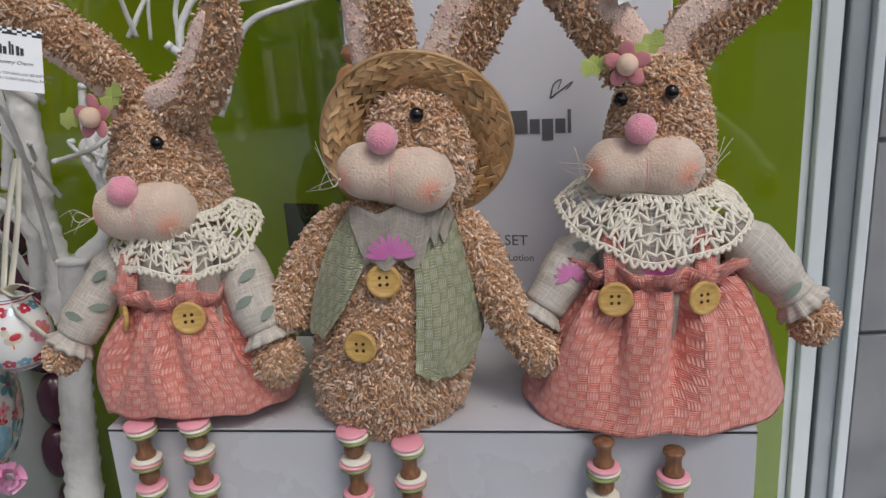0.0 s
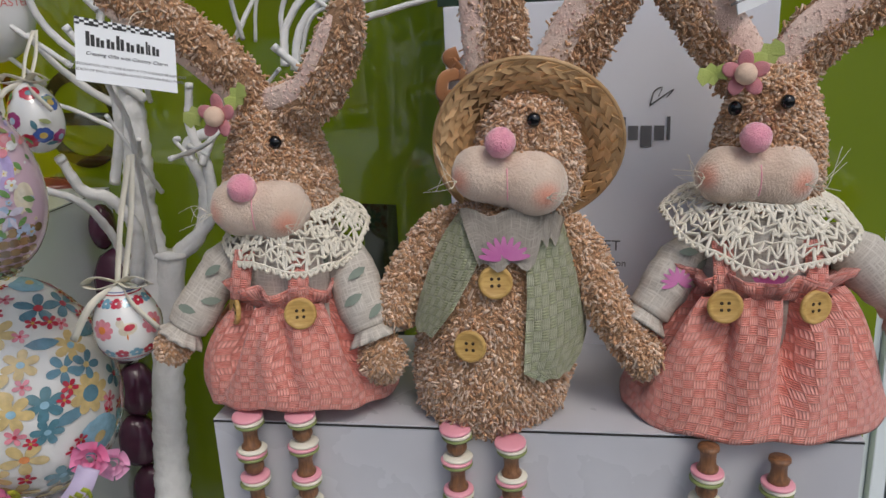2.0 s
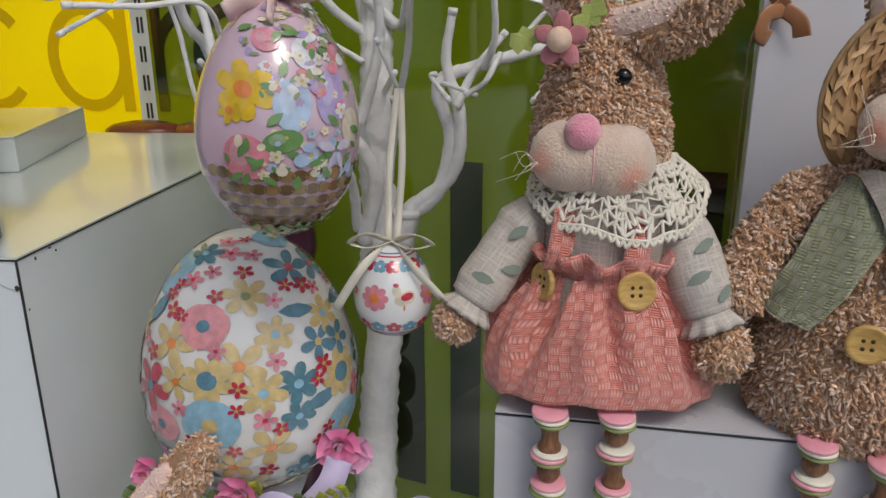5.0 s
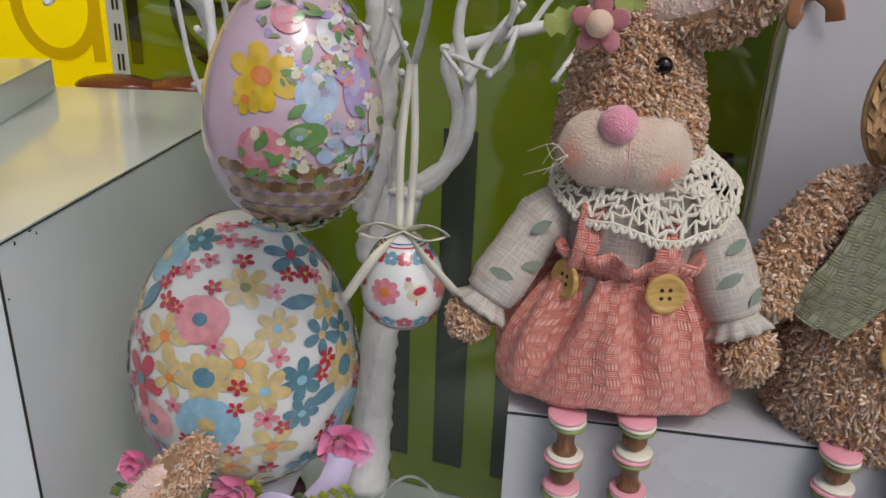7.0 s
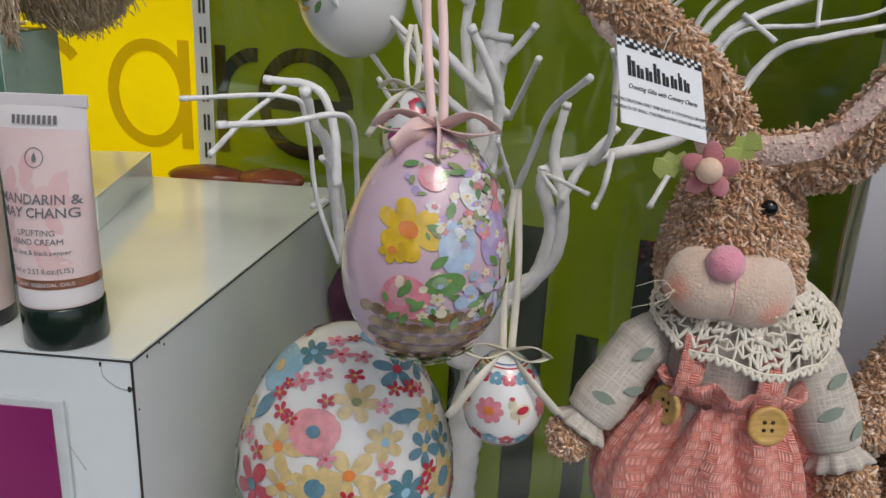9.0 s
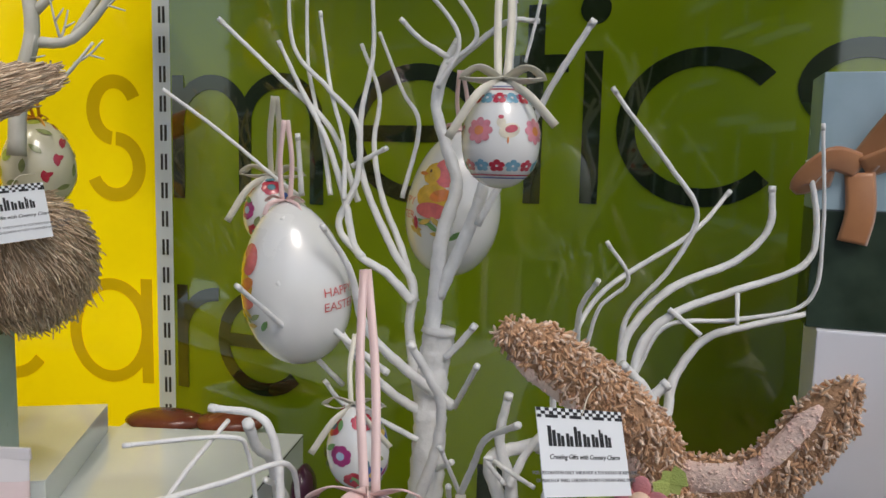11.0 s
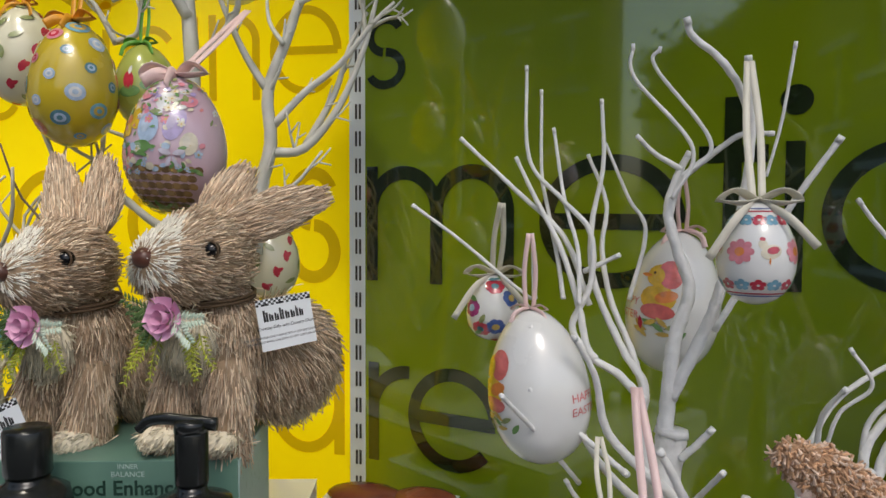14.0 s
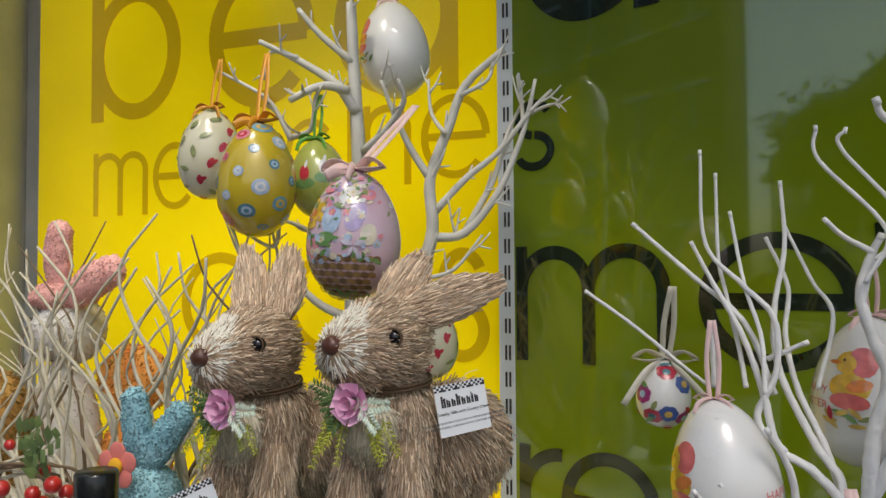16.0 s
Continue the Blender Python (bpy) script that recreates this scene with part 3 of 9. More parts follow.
PURPLE = mat("plum_stone_print", (0.055, 0.015, 0.035), (0.10, 0.03, 0.06), rough=0.2, scale=25, bump=0.05)
MAROON = mat("maroon_stone_print", (0.16, 0.035, 0.02), (0.24, 0.07, 0.03), rough=0.25, scale=25, bump=0.05)
counter = thing("display_counter", (-0.85, 0.78, DECK), "tall white laminate display box with worn chipped edges", "display box")
SLANT = 0.028
bm = bmesh.new()
for z0, z1, o in ((DECK, 1.2628, 0.0),):
    lo = [(-1.25, 0.531), (-0.604, 0.531), (-0.604 + SLANT, 1.02), (-1.25, 1.02)]
    vs = [[bm.verts.new((x, y, z)) for x, y in lo] for z in (z0, z1)]
    bm.faces.new(vs[0][::-1])
    bm.faces.new(vs[1])
    for i in range(4):
        j = (i + 1) % 4
        bm.faces.new((vs[0][i], vs[0][j], vs[1][j], vs[1][i]))
part("body", bm, LAMINATE_OLD, counter, smooth=False)
for nm, z0, z1, grow, mt in (("seam", 1.2630, 1.2640, 0.0006, EDGE), ("top", 1.2642, 1.2655, 0.0, LAMINATE_OLD)):
    bm = bmesh.new()
    lo = [(-1.25, 0.531 - grow), (-0.604 + grow, 0.531 - grow), (-0.604 + SLANT + grow, 1.02), (-1.25, 1.02)]
    vs = [[bm.verts.new((x, y, z)) for x, y in lo] for z in (z0, z1)]
    bm.faces.new(vs[0][::-1])
    bm.faces.new(vs[1])
    for i in range(4):
        j = (i + 1) % 4
        bm.faces.new((vs[0][i], vs[0][j], vs[1][j], vs[1][i]))
    part(nm, bm, mt, counter, smooth=False)
# dark corner seam and chips
bm = bmesh.new()
box(bm, (-0.6048, 0.5302, DECK), (-0.6036, 0.5316, 1.2628))
SCUFF = mat("grey_scuff", (0.30, 0.31, 0.30), rough=0.7, bump=0)
part("corner_seam", bm, EDGE, counter, smooth=False)
rng = random.Random(5)
for dy, dz, a, b in ((0.018, 0.0030, 0.0010, 0.0014), (0.034, 0.0006, 0.0016, 0.0006), (0.040, 0.0042, 0.0007, 0.0011), (0.004, 0.034, 0.0006, 0.0008)):
    cy = 0.531 + dy
    bm = bmesh.new()
    ball(bm, (-0.6038 + SLANT * dy / 0.489, cy, 1.2622 - dz), (0.0006, a, b), seg=8, rings=5, lumps=0.3, seed=3)
    part("chip", bm, EDGE, counter, "small dark chip in the edge")
for dx, dz, a, b in ((0.0016, 0.0175, 0.0016, 0.0021), (0.0195, 0.0016, 0.0010, 0.0018), (0.052, 0.046, 0.0009, 0.0012)):
    bm = bmesh.new()
    ball(bm, (-0.6050 - dx, 0.5304, 1.2622 - dz), (a, 0.0004, b), seg=9, rings=5, lumps=0.3, seed=4)
    part("chip", bm, EDGE, counter, "small dark chip in the edge")
for pts in (((0.019, 0.003), (0.018, 0.010), (0.009, 0.017), (0.002, 0.0185)), ((0.052, 0.050), (0.044, 0.066), (0.036, 0.080)), ((0.050, 0.052), (0.048, 0.064), (0.046, 0.072))):
    bm = bmesh.new()
    tube(bm, [(-0.605 - x, 0.5304, 1.2622 - z) for x, z in pts], (0.00022, 0.0002), seg=4, steps=4)
    part("scratch", bm, SCUFF, counter, "fine grey scratch")
# stacked polished stones behind the box
def stone(at, radii, material, label):
    ob = thing("decorative_stone", (at[0], at[1], at[2] - radii[2]), label, "stone", "stacked polished stones")
    bm = bmesh.new()
    ball(bm, at, radii, seg=24, rings=14, lumps=0.06, seed=at[2])
    part("body", bm, material, ob)


sz = DECK
for k, (rx, rz) in enumerate(((0.034, 0.045), (0.031, 0.043), (0.029, 0.040), (0.028, 0.040), (0.027, 0.036), (0.032, 0.047), (0.014, 0.030))):
    stone((-0.558 + 0.010 * (k % 2), 0.95, sz + rz), (rx, 0.026, rz), PURPLE, "dark plum polished oval stone in a stack")
    sz += 2 * rz - 0.001
ledge = thing("stone_ledge", (-0.73, 1.07, DECK), "narrow pale upright block behind the display box", "block")
bm = bmesh.new()
box(bm, (-0.83, 1.03, DECK), (-0.645, 1.12, 1.2475), 0.001)
part("body", bm, LAMINATE_OLD, ledge, smooth=False)
for cx, rx in ((-0.765, 0.052), (-0.682, 0.044)):
    stone((cx, 1.062, 1.2615), (rx, 0.03, 0.0135), MAROON, "flat maroon polished stone")

step_box = thing("riser_box", (-1.0, 0.9, 1.2657), "small flat white laminate riser on the display box", "riser")
bm = bmesh.new()
RM = Matrix.Translation((-0.760, 0.782, 0)) @ Matrix.Rotation(radians(13), 4, "Z")
box(bm, (-0.42, 0, 1.2660), (0, 0.225, 1.2982), 0.001, RM)
part("body", bm, LAMINATE_OLD, step_box, smooth=False)
bm = bmesh.new()
box(bm, (-0.4205, -0.0005, 1.2985), (0.0005, 0.2255, 1.3002), 0.0006, RM)
part("top", bm, LAMINATE_OLD, step_box, "thin laminate top sheet", smooth=False)

TEALCARD = mat("teal_printed_card", (0.36, 0.50, 0.47), (0.44, 0.57, 0.53), rough=0.35, scale=30, bump=0.03)
TEALDARK = mat("dark_teal_card", (0.10, 0.20, 0.155), (0.13, 0.24, 0.185), rough=0.4, scale=30, bump=0.03)
MOODINK = mat("dark_green_print", (0.012, 0.045, 0.03), rough=0.4, bump=0)
SPRIG = mat("pale_sprig_print", (0.42, 0.55, 0.50), rough=0.5, bump=0)
carton = thing("teal_carton", (-0.82, 0.68, 1.30), "teal green gift carton with pale sprigs and white lettering", "carton")
CM = Matrix.Translation((-0.733, 0.628, 0)) @ Matrix.Rotation(radians(14), 4, "Z")
bm = bmesh.new()
box(bm, (-0.185, 0, 1.302), (0, 0.125, 1.452), 0.001, CM)
part("body", bm, TEALDARK, carton, smooth=False)
bm = bmesh.new()
box(bm, (0.0002, 0.001, 1.303), (0.0012, 0.124, 1.4515), 0, CM)
part("side_panel", bm, TEALCARD, carton, "paler teal sprigged side", smooth=False)
bm = bmesh.new()
for k in range(46):
    u, v, s = rng.uniform(0.006, 0.118), rng.uniform(1.308, 1.446), rng.uniform(0.002, 0.0042)
    tilt = rng.uniform(0, 3.1)
    pts = [(0.0016, u + s * math.cos(a) * math.cos(tilt) - s * 0.4 * math.sin(a) * math.sin(tilt), v + s * math.cos(a) * math.sin(tilt) + s * 0.4 * math.sin(a) * math.cos(tilt)) for a in (0, 1.05, 2.1, 3.14, 4.19, 5.24)]
    bm.faces.new([bm.verts.new(CM @ Vector(p)) for p in pts])
tagged(part("sprig_print", bm, SPRIG, carton, "pale leaf sprigs", smooth=False), kind="stuff")
FM = CM @ facing((0, -0.0006, 0), (0, -1, 0))
lettering("Mood Enhancers", 0.0165, FM @ Matrix.Translation((-0.085, 1.4300, 0)), MOODINK, carton, 0.0003)
lettering("INNER", 0.0055, FM @ Matrix.Translation((-0.085, 1.4475, 0)), SPRIG, carton)
lettering("BALANCE", 0.006, FM @ Matrix.Translation((-0.085, 1.4413, 0)), SPRIG, carton)
# a plain stand under the carton keeps it above the riser's edge
stand = thing("carton_stand", (-0.83, 0.66, 1.2657), "dark low box under the teal carton", "box")
bm = bmesh.new()
box(bm, (-0.17, 0.012, 1.2660), (-0.012, 0.10, 1.3018), 0.001, CM)
part("body", bm, TEALDARK, stand, smooth=False)

gift = thing("white_gift_box", (0.05, 0.76, DECK), "upright white gift box tied with bronze ribbon", "gift box")
GM = Matrix.Translation((-0.0925, 0.7440, 0)) @ Matrix.Rotation(radians(-14), 4, "Z")
bm = bmesh.new()
box(bm, (0, 0, DECK), (0.2925, 0.07, 1.474), 0.0015, GM)
part("body", bm, GIFTWHITE, gift, smooth=False)
GF = GM @ facing((0.0397, -0.0006, 0), (0, -1, 0))
bm = bmesh.new()
for x0, w, h in ((0.105, 0.006, 0.014), (0.1135, 0.0155, 0.021), (0.131, 0.009, 0.013), (0.142, 0.010, 0.019), (0.154, 0.009, 0.013), (0.165, 0.003, 0.021)):
    box(bm, (x0, 1.349 - (0.006 if w == 0.010 else 0), 0), (x0 + w, 1.349 + h - (0.006 if w == 0.010 else 0), 0.0004), 0, GF)
part("brand_print", bm, GREYINK, gift, "plain grey letter-sized bars", smooth=False)
bm = bmesh.new()
for q in ([(0.150, 1.380, 0), (0.158, 1.386, 0), (0.170, 1.394, 0), (0.164, 1.387, 0)], [(0.150, 1.380, 0), (0.153, 1.392, 0), (0.160, 1.396, 0), (0.157, 1.388, 0)]):
    tube(bm, [GF @ Vector(p) for p in q], (0.0007, 0.0004), seg=4, steps=3)
part("wing_print", bm, GREYINK, gift, "thin grey wing outline")
lettering("GIFT SET", 0.0145, GF @ Matrix.Translation((0.098, 1.248, 0)), GREYINK, gift)
lettering("Body Lotion", 0.0095, GF @ Matrix.Translation((0.108, 1.231, 0)), GREYINK, gift)
bm = bmesh.new()
tube(bm, [GM @ Vector(p) for p in ((0.03, -0.004, 1.44), (-0.004, -0.004, 1.40), (-0.006, 0.03, 1.33), (-0.004, 0.035, 1.2), (-0.003, 0.035, 1.0))], (0.006, 0.005), seg=8, flat=(1, 0.12))
part("ribbon", bm, BRONZE, gift, "flat bronze satin ribbon")
for pts in ([(0.015, -0.006, 1.414), (0.003, -0.014, 1.410), (0.0, -0.014, 1.396), (0.006, -0.008, 1.392)], [(0.015, -0.006, 1.414), (0.026, -0.012, 1.406), (0.030, -0.010, 1.394)], [(0.015, -0.006, 1.416), (0.007, -0.012, 1.428), (0.016, -0.010, 1.432)]):
    bm = bmesh.new()
    tube(bm, [GM @ Vector(p) for p in pts], (0.006, 0.007), seg=8, flat=(0.15, 1), steps=8)
    part("bow_loop", bm, BRONZE, gift, "bronze satin bow loop")

CARTGREEN = mat("misty_green_print", (0.012, 0.022, 0.016), (0.04, 0.065, 0.045), rough=0.2, scale=18, bump=0.02)
CARTBLUE = mat("misty_blue_print", (0.42, 0.54, 0.62), (0.30, 0.42, 0.48), rough=0.25, scale=14, bump=0.02)
misty = thing("misty_carton", (0.0, 0.78, 1.4745), "square carton printed with misty green trees, bronze ribbon", "carton")
MM = Matrix.Translation((-0.098, 0.753, 0)) @ Matrix.Rotation(radians(-14), 4, "Z")
bm = bmesh.new()
box(bm, (0, 0, 1.4745), (0.215, 0.06, 1.570), 0.001, MM)
part("lower_print", bm, CARTGREEN, misty, "dark misty trees", smooth=False)
bm = bmesh.new()
box(bm, (0, 0, 1.5702), (0.215, 0.06, 1.678), 0.001, MM)
part("upper_print", bm, CARTBLUE, misty, "pale blue misty sky", smooth=False)
for pts, r in (([(0.03, -0.003, 1.60), (0.032, -0.006, 1.57), (0.028, -0.005, 1.545)], 0.011), ([(0.03, -0.004, 1.605), (0.055, -0.02, 1.645), (0.08, -0.02, 1.655), (0.06, -0.01, 1.62), (0.032, -0.004, 1.603)], 0.011), ([(0.03, -0.004, 1.605), (0.005, -0.02, 1.61), (-0.012, -0.015, 1.59), (0.01, -0.006, 1.595)], 0.010)):
    bm = bmesh.new()
    tube(bm, [MM @ Vector(p) for p in pts], (r, r), seg=8, flat=(0.14, 1), steps=8)
    part("bow_loop", bm, BRONZE, misty, "bronze satin ribbon")

# ---- painted eggs ----
rng = random.Random(11)


class Egg:
    """An egg at a centre with radius and height; theta 0 faces the street, f from 0 (bottom) to 1 (top)."""

    def __init__(self, at, radius, height, turn=0.0, tilt=0.0):
        self.m = Matrix.Translation(at) @ Matrix.Rotation(radians(tilt), 4, "Y") @ Matrix.Rotation(radians(turn), 4, "Z")
        self.r, self.h = radius, height

    def ring(self, f):
        a = math.pi * f
        return self.r * math.sin(a) * (1 + 0.13 * math.cos(a)) / 1.008, -self.h / 2 * math.cos(a)

    def at(self, theta, f, off=0.0):
        f = min(max(f, 0.004), 0.996)
        r, z = self.ring(f)
        r2, z2 = self.ring(f + 0.003)
        n = Vector((z2 - z, -(r2 - r))).normalized()
        r, z = r + off * n.x, z + off * n.y
        return self.m @ Vector((r * math.sin(theta), -r * math.cos(theta), z))

    def shell(self, parent, material, name="shell", seg=48, rings=32):
        bm = bmesh.new()
        prof = [self.ring(i / rings) for i in range(rings + 1)]
        prof[0], prof[-1] = (1e-6, prof[0][1]), (1e-6, prof[-1][1])
        lathe(bm, prof, self.m, seg)
        bmesh.ops.remove_doubles(bm, verts=bm.verts, dist=2e-5)
        return part(name, bm, material, parent)

    def wrap(self, theta, f, x, y, off):
        """The place x metres round and y metres up from a spot."""
        g = f + y / (math.pi * self.h * 0.56)
        r = max(self.ring(min(max(g, 0.01), 0.99))[0], 0.004)
        return self.at(theta + x / r, g, off)

    def motif(self, parent, name, theta, f, shapes, materials, label="", off=0.0004):
        """Thin printed shapes wrapped onto the shell: (outline, material index, layer)."""
        bm = bmesh.new()
        for outline, idx, layer in shapes:
            cx, cy = sum(p[0] for p in outline) / len(outline), sum(p[1] for p in outline) / len(outline)
            o = off + layer * 0.00020
            c = bm.verts.new(self.wrap(theta, f, cx, cy, o))
            mid = [bm.verts.new(self.wrap(theta, f, cx + 0.55 * (x - cx), cy + 0.55 * (y - cy), o)) for x, y in outline]
            out = [bm.verts.new(self.wrap(theta, f, x, y, o)) for x, y in outline]
            n = len(outline)
            for i in range(n):
                j = (i + 1) % n
                bm.faces.new((c, mid[i], mid[j])).material_index = idx
                bm.faces.new((mid[i], out[i], out[j], mid[j])).material_index = idx
        return part(name, bm, materials, parent, label)

    def band(self, parent, name, f, width, material, off=0.0004):
        bm = bmesh.new()
        rows = [[self.at(2 * math.pi * j / 48, f + k * width, off) for j in range(48)] for k in (-0.5, 0.5)]
        grid_mesh(bm, rows)
        return part(name, bm, material, parent)

    def words(self, parent, body, size, theta, f, material, bold=0.0):
        me = text_mesh(body, size, bold, thick=0.0)
        for v in me.vertices:
            v.co = self.wrap(theta, f, v.co.x, v.co.y, 0.0007)
        me.materials.clear()
        me.materials.append(material)
        return link_mesh("lettering", me, parent)


def oval(cx, cy, a, b, rot=0.0, n=14, pinch=0.0):
    c, s = math.cos(radians(rot)), math.sin(radians(rot))
    out = []
    for k in range(n):
        t = 2 * math.pi * k / n
        x, y = a * math.cos(t), b * math.sin(t) * (1 - pinch * math.cos(t))
        out.append((cx + x * c - y * s, cy + x * s + y * c))
    return out


def leaf_shape(cx, cy, a, b, rot=0.0):
    c, s = math.cos(radians(rot)), math.sin(radians(rot))
    pts = [(-a, 0), (-0.5 * a, 0.8 * b), (0.1 * a, b), (0.65 * a, 0.6 * b), (a, 0), (0.65 * a, -0.6 * b), (0.1 * a, -b), (-0.5 * a, -0.8 * b)]
    return [(cx + x * c - y * s, cy + x * s + y * c) for x, y in pts]


def bloom(size, petals=5, fat=0.34, rot=0.0, heart=0.22, idx=0, hidx=1, cx=0.0, cy=0.0):
    shapes = []
    for k in range(petals):
        a = rot + 360 * k / petals
        shapes.append((oval(cx + 0.58 * size * math.cos(radians(a)), cy + 0.58 * size * math.sin(radians(a)), 0.46 * size, fat * size, a, 12, -0.25), idx, 0))
    shapes.append((oval(cx, cy, heart * size, heart * size), hidx, 1))
    return shapes


def gloss(name, col, coat=0.8, rough=0.25, col2=None, scale=130):
    m = mat(name, col, col2 or tuple(c * 0.68 for c in col), rough=rough, scale=scale, bump=0.0, coat=coat)
    m["tint"] = col
    return m


P_RED, P_PINK, P_YEL, P_BLUE, P_TEAL = gloss("red_print", (0.56, 0.035, 0.07)), gloss("pink_print", (0.78, 0.28, 0.34)), gloss("ochre_print", (0.70, 0.48, 0.11)), gloss("blue_print", (0.19, 0.42, 0.56)), gloss("teal_print", (0.10, 0.24, 0.30))
P_GREEN, P_LEAF, P_WHITE, P_LILAC, P_ORANGE = gloss("olive_leaf_print", (0.30, 0.34, 0.14)), gloss("leaf_print", (0.16, 0.32, 0.10)), gloss("white_print", (0.80, 0.80, 0.80)), gloss("lilac_print", (0.48, 0.38, 0.66)), gloss("orange_print", (0.80, 0.26, 0.06))
P_CREAM, P_BLACK, P_SKY, P_LIME, P_NAVY = gloss("cream_print", (0.80, 0.72, 0.55)), gloss("soot_print", (0.05, 0.04, 0.05)), gloss("pale_blue_print", (0.45, 0.58, 0.76)), gloss("lime_print", (0.42, 0.50, 0.08)), gloss("indigo_print", (0.06, 0.12, 0.40))
S_WHITE, S_VIOLET, S_YELLOW, S_GREEN = gloss("white_lacquer", (0.78, 0.78, 0.77), 1.0, col2=(0.73, 0.73, 0.71), scale=20), gloss("violet_lacquer", (0.58, 0.40, 0.48), 1.0, col2=(0.64, 0.48, 0.56), scale=14), gloss("mustard_lacquer", (0.56, 0.42, 0.02), 1.0, col2=(0.50, 0.37, 0.02), scale=20), gloss("olive_lacquer", (0.36, 0.40, 0.08), 1.0, col2=(0.32, 0.36, 0.07), scale=20)
CREAMRIB, PINKRIB, ORANGERIB, GREENRIB = mat("cream_ribbon", (0.76, 0.72, 0.60), rough=0.45, bump=0.05), mat("blush_ribbon", (0.80, 0.58, 0.55), rough=0.4, bump=0.05), mat("orange_ribbon", (0.72, 0.32, 0.02), rough=0.45, bump=0.05), mat("green_ribbon", (0.12, 0.36, 0.04), rough=0.45, bump=0.05)


def strip(name, points, width, material, parent, side=(0, 1, 0.1), steps=6, thin=0.10, label=""):
    bm = bmesh.new()
    tube(bm, points, (width, width), seg=6, flat=(thin, 1.0), side=side, steps=steps)
    return part(name, bm, material, parent, label)


def hung_egg(name, label, at, radius, height, shell, ribbon, hook, turn=0.0, tilt=0.0, bow=0.02, group="hanging Easter eggs"):
    """A lacquered egg that hangs by a doubled ribbon from a hook place, with a bow on its crown."""
    e = Egg(at, radius, height, turn, tilt)
    top = e.at(0, 0.995)
    ob = thing(name, at, label, "egg", group)
    e.shell(ob, shell)
    h = Vector(hook)
    for dx in (-0.003, 0.003):
        mid = (top + h) / 2 + Vector((dx * 1.5, 0.0, 0))
        strip("ribbon", [top + Vector((dx, 0, 0)), mid, h + Vector((dx * 0.4, 0, 0))], 0.0022 if bow < 0.02 else 0.003, ribbon, ob)
    for sgn in (-1, 1):
        b = bow
        strip("bow_loop", [top, top + Vector((sgn * b * 0.7, -0.4 * b, 0.35 * b)), top + Vector((sgn * b * 1.15, -0.3 * b, 0.05 * b)), top + Vector((sgn * b * 0.6, -0.5 * b, -0.05 * b)), top + Vector((0, -0.002, 0.001))], b * 0.20, ribbon, ob, side=(0.2 * sgn, 0.4, 1), thin=0.12)
        if ribbon is CREAMRIB:
            strip("bow_tail", [top, top + Vector((sgn * b * 0.7, -0.9 * b, -0.45 * b)), top + Vector((sgn * b * 1.55, -1.0 * b, -(1.75 if sgn < 0 else 1.35) * b))], b * 0.15, ribbon, ob, side=(0.1, 1, 0.3), thin=0.1)
        elif b > 0.02:
            strip("bow_tail", [top, top + Vector((sgn * b * 0.25 - 0.004, -0.55 * b, 0.02 * b)), top + Vector((sgn * b * 0.45 - 0.008, -0.95 * b, -0.40 * b - 0.1 * b * sgn))], b * 0.26, ribbon, ob, side=(1, 0.1, 0.3), thin=0.1)
        else:
            strip("bow_tail", [top, top + Vector((sgn * b * 0.45, -0.5 * b, 0.05 * b)), top + Vector((sgn * b * 0.95, -0.75 * b, -0.25 * b)), top + Vector((sgn * b * 1.15, -0.85 * b, -0.85 * b))], b * 0.18, ribbon, ob, side=(0.1, 1, 0.3), thin=0.1)
    return ob, e


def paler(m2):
    """The same print colour in a lighter tint, for the highlight painted on printed eggs."""
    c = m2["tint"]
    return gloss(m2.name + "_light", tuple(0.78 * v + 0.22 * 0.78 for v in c))


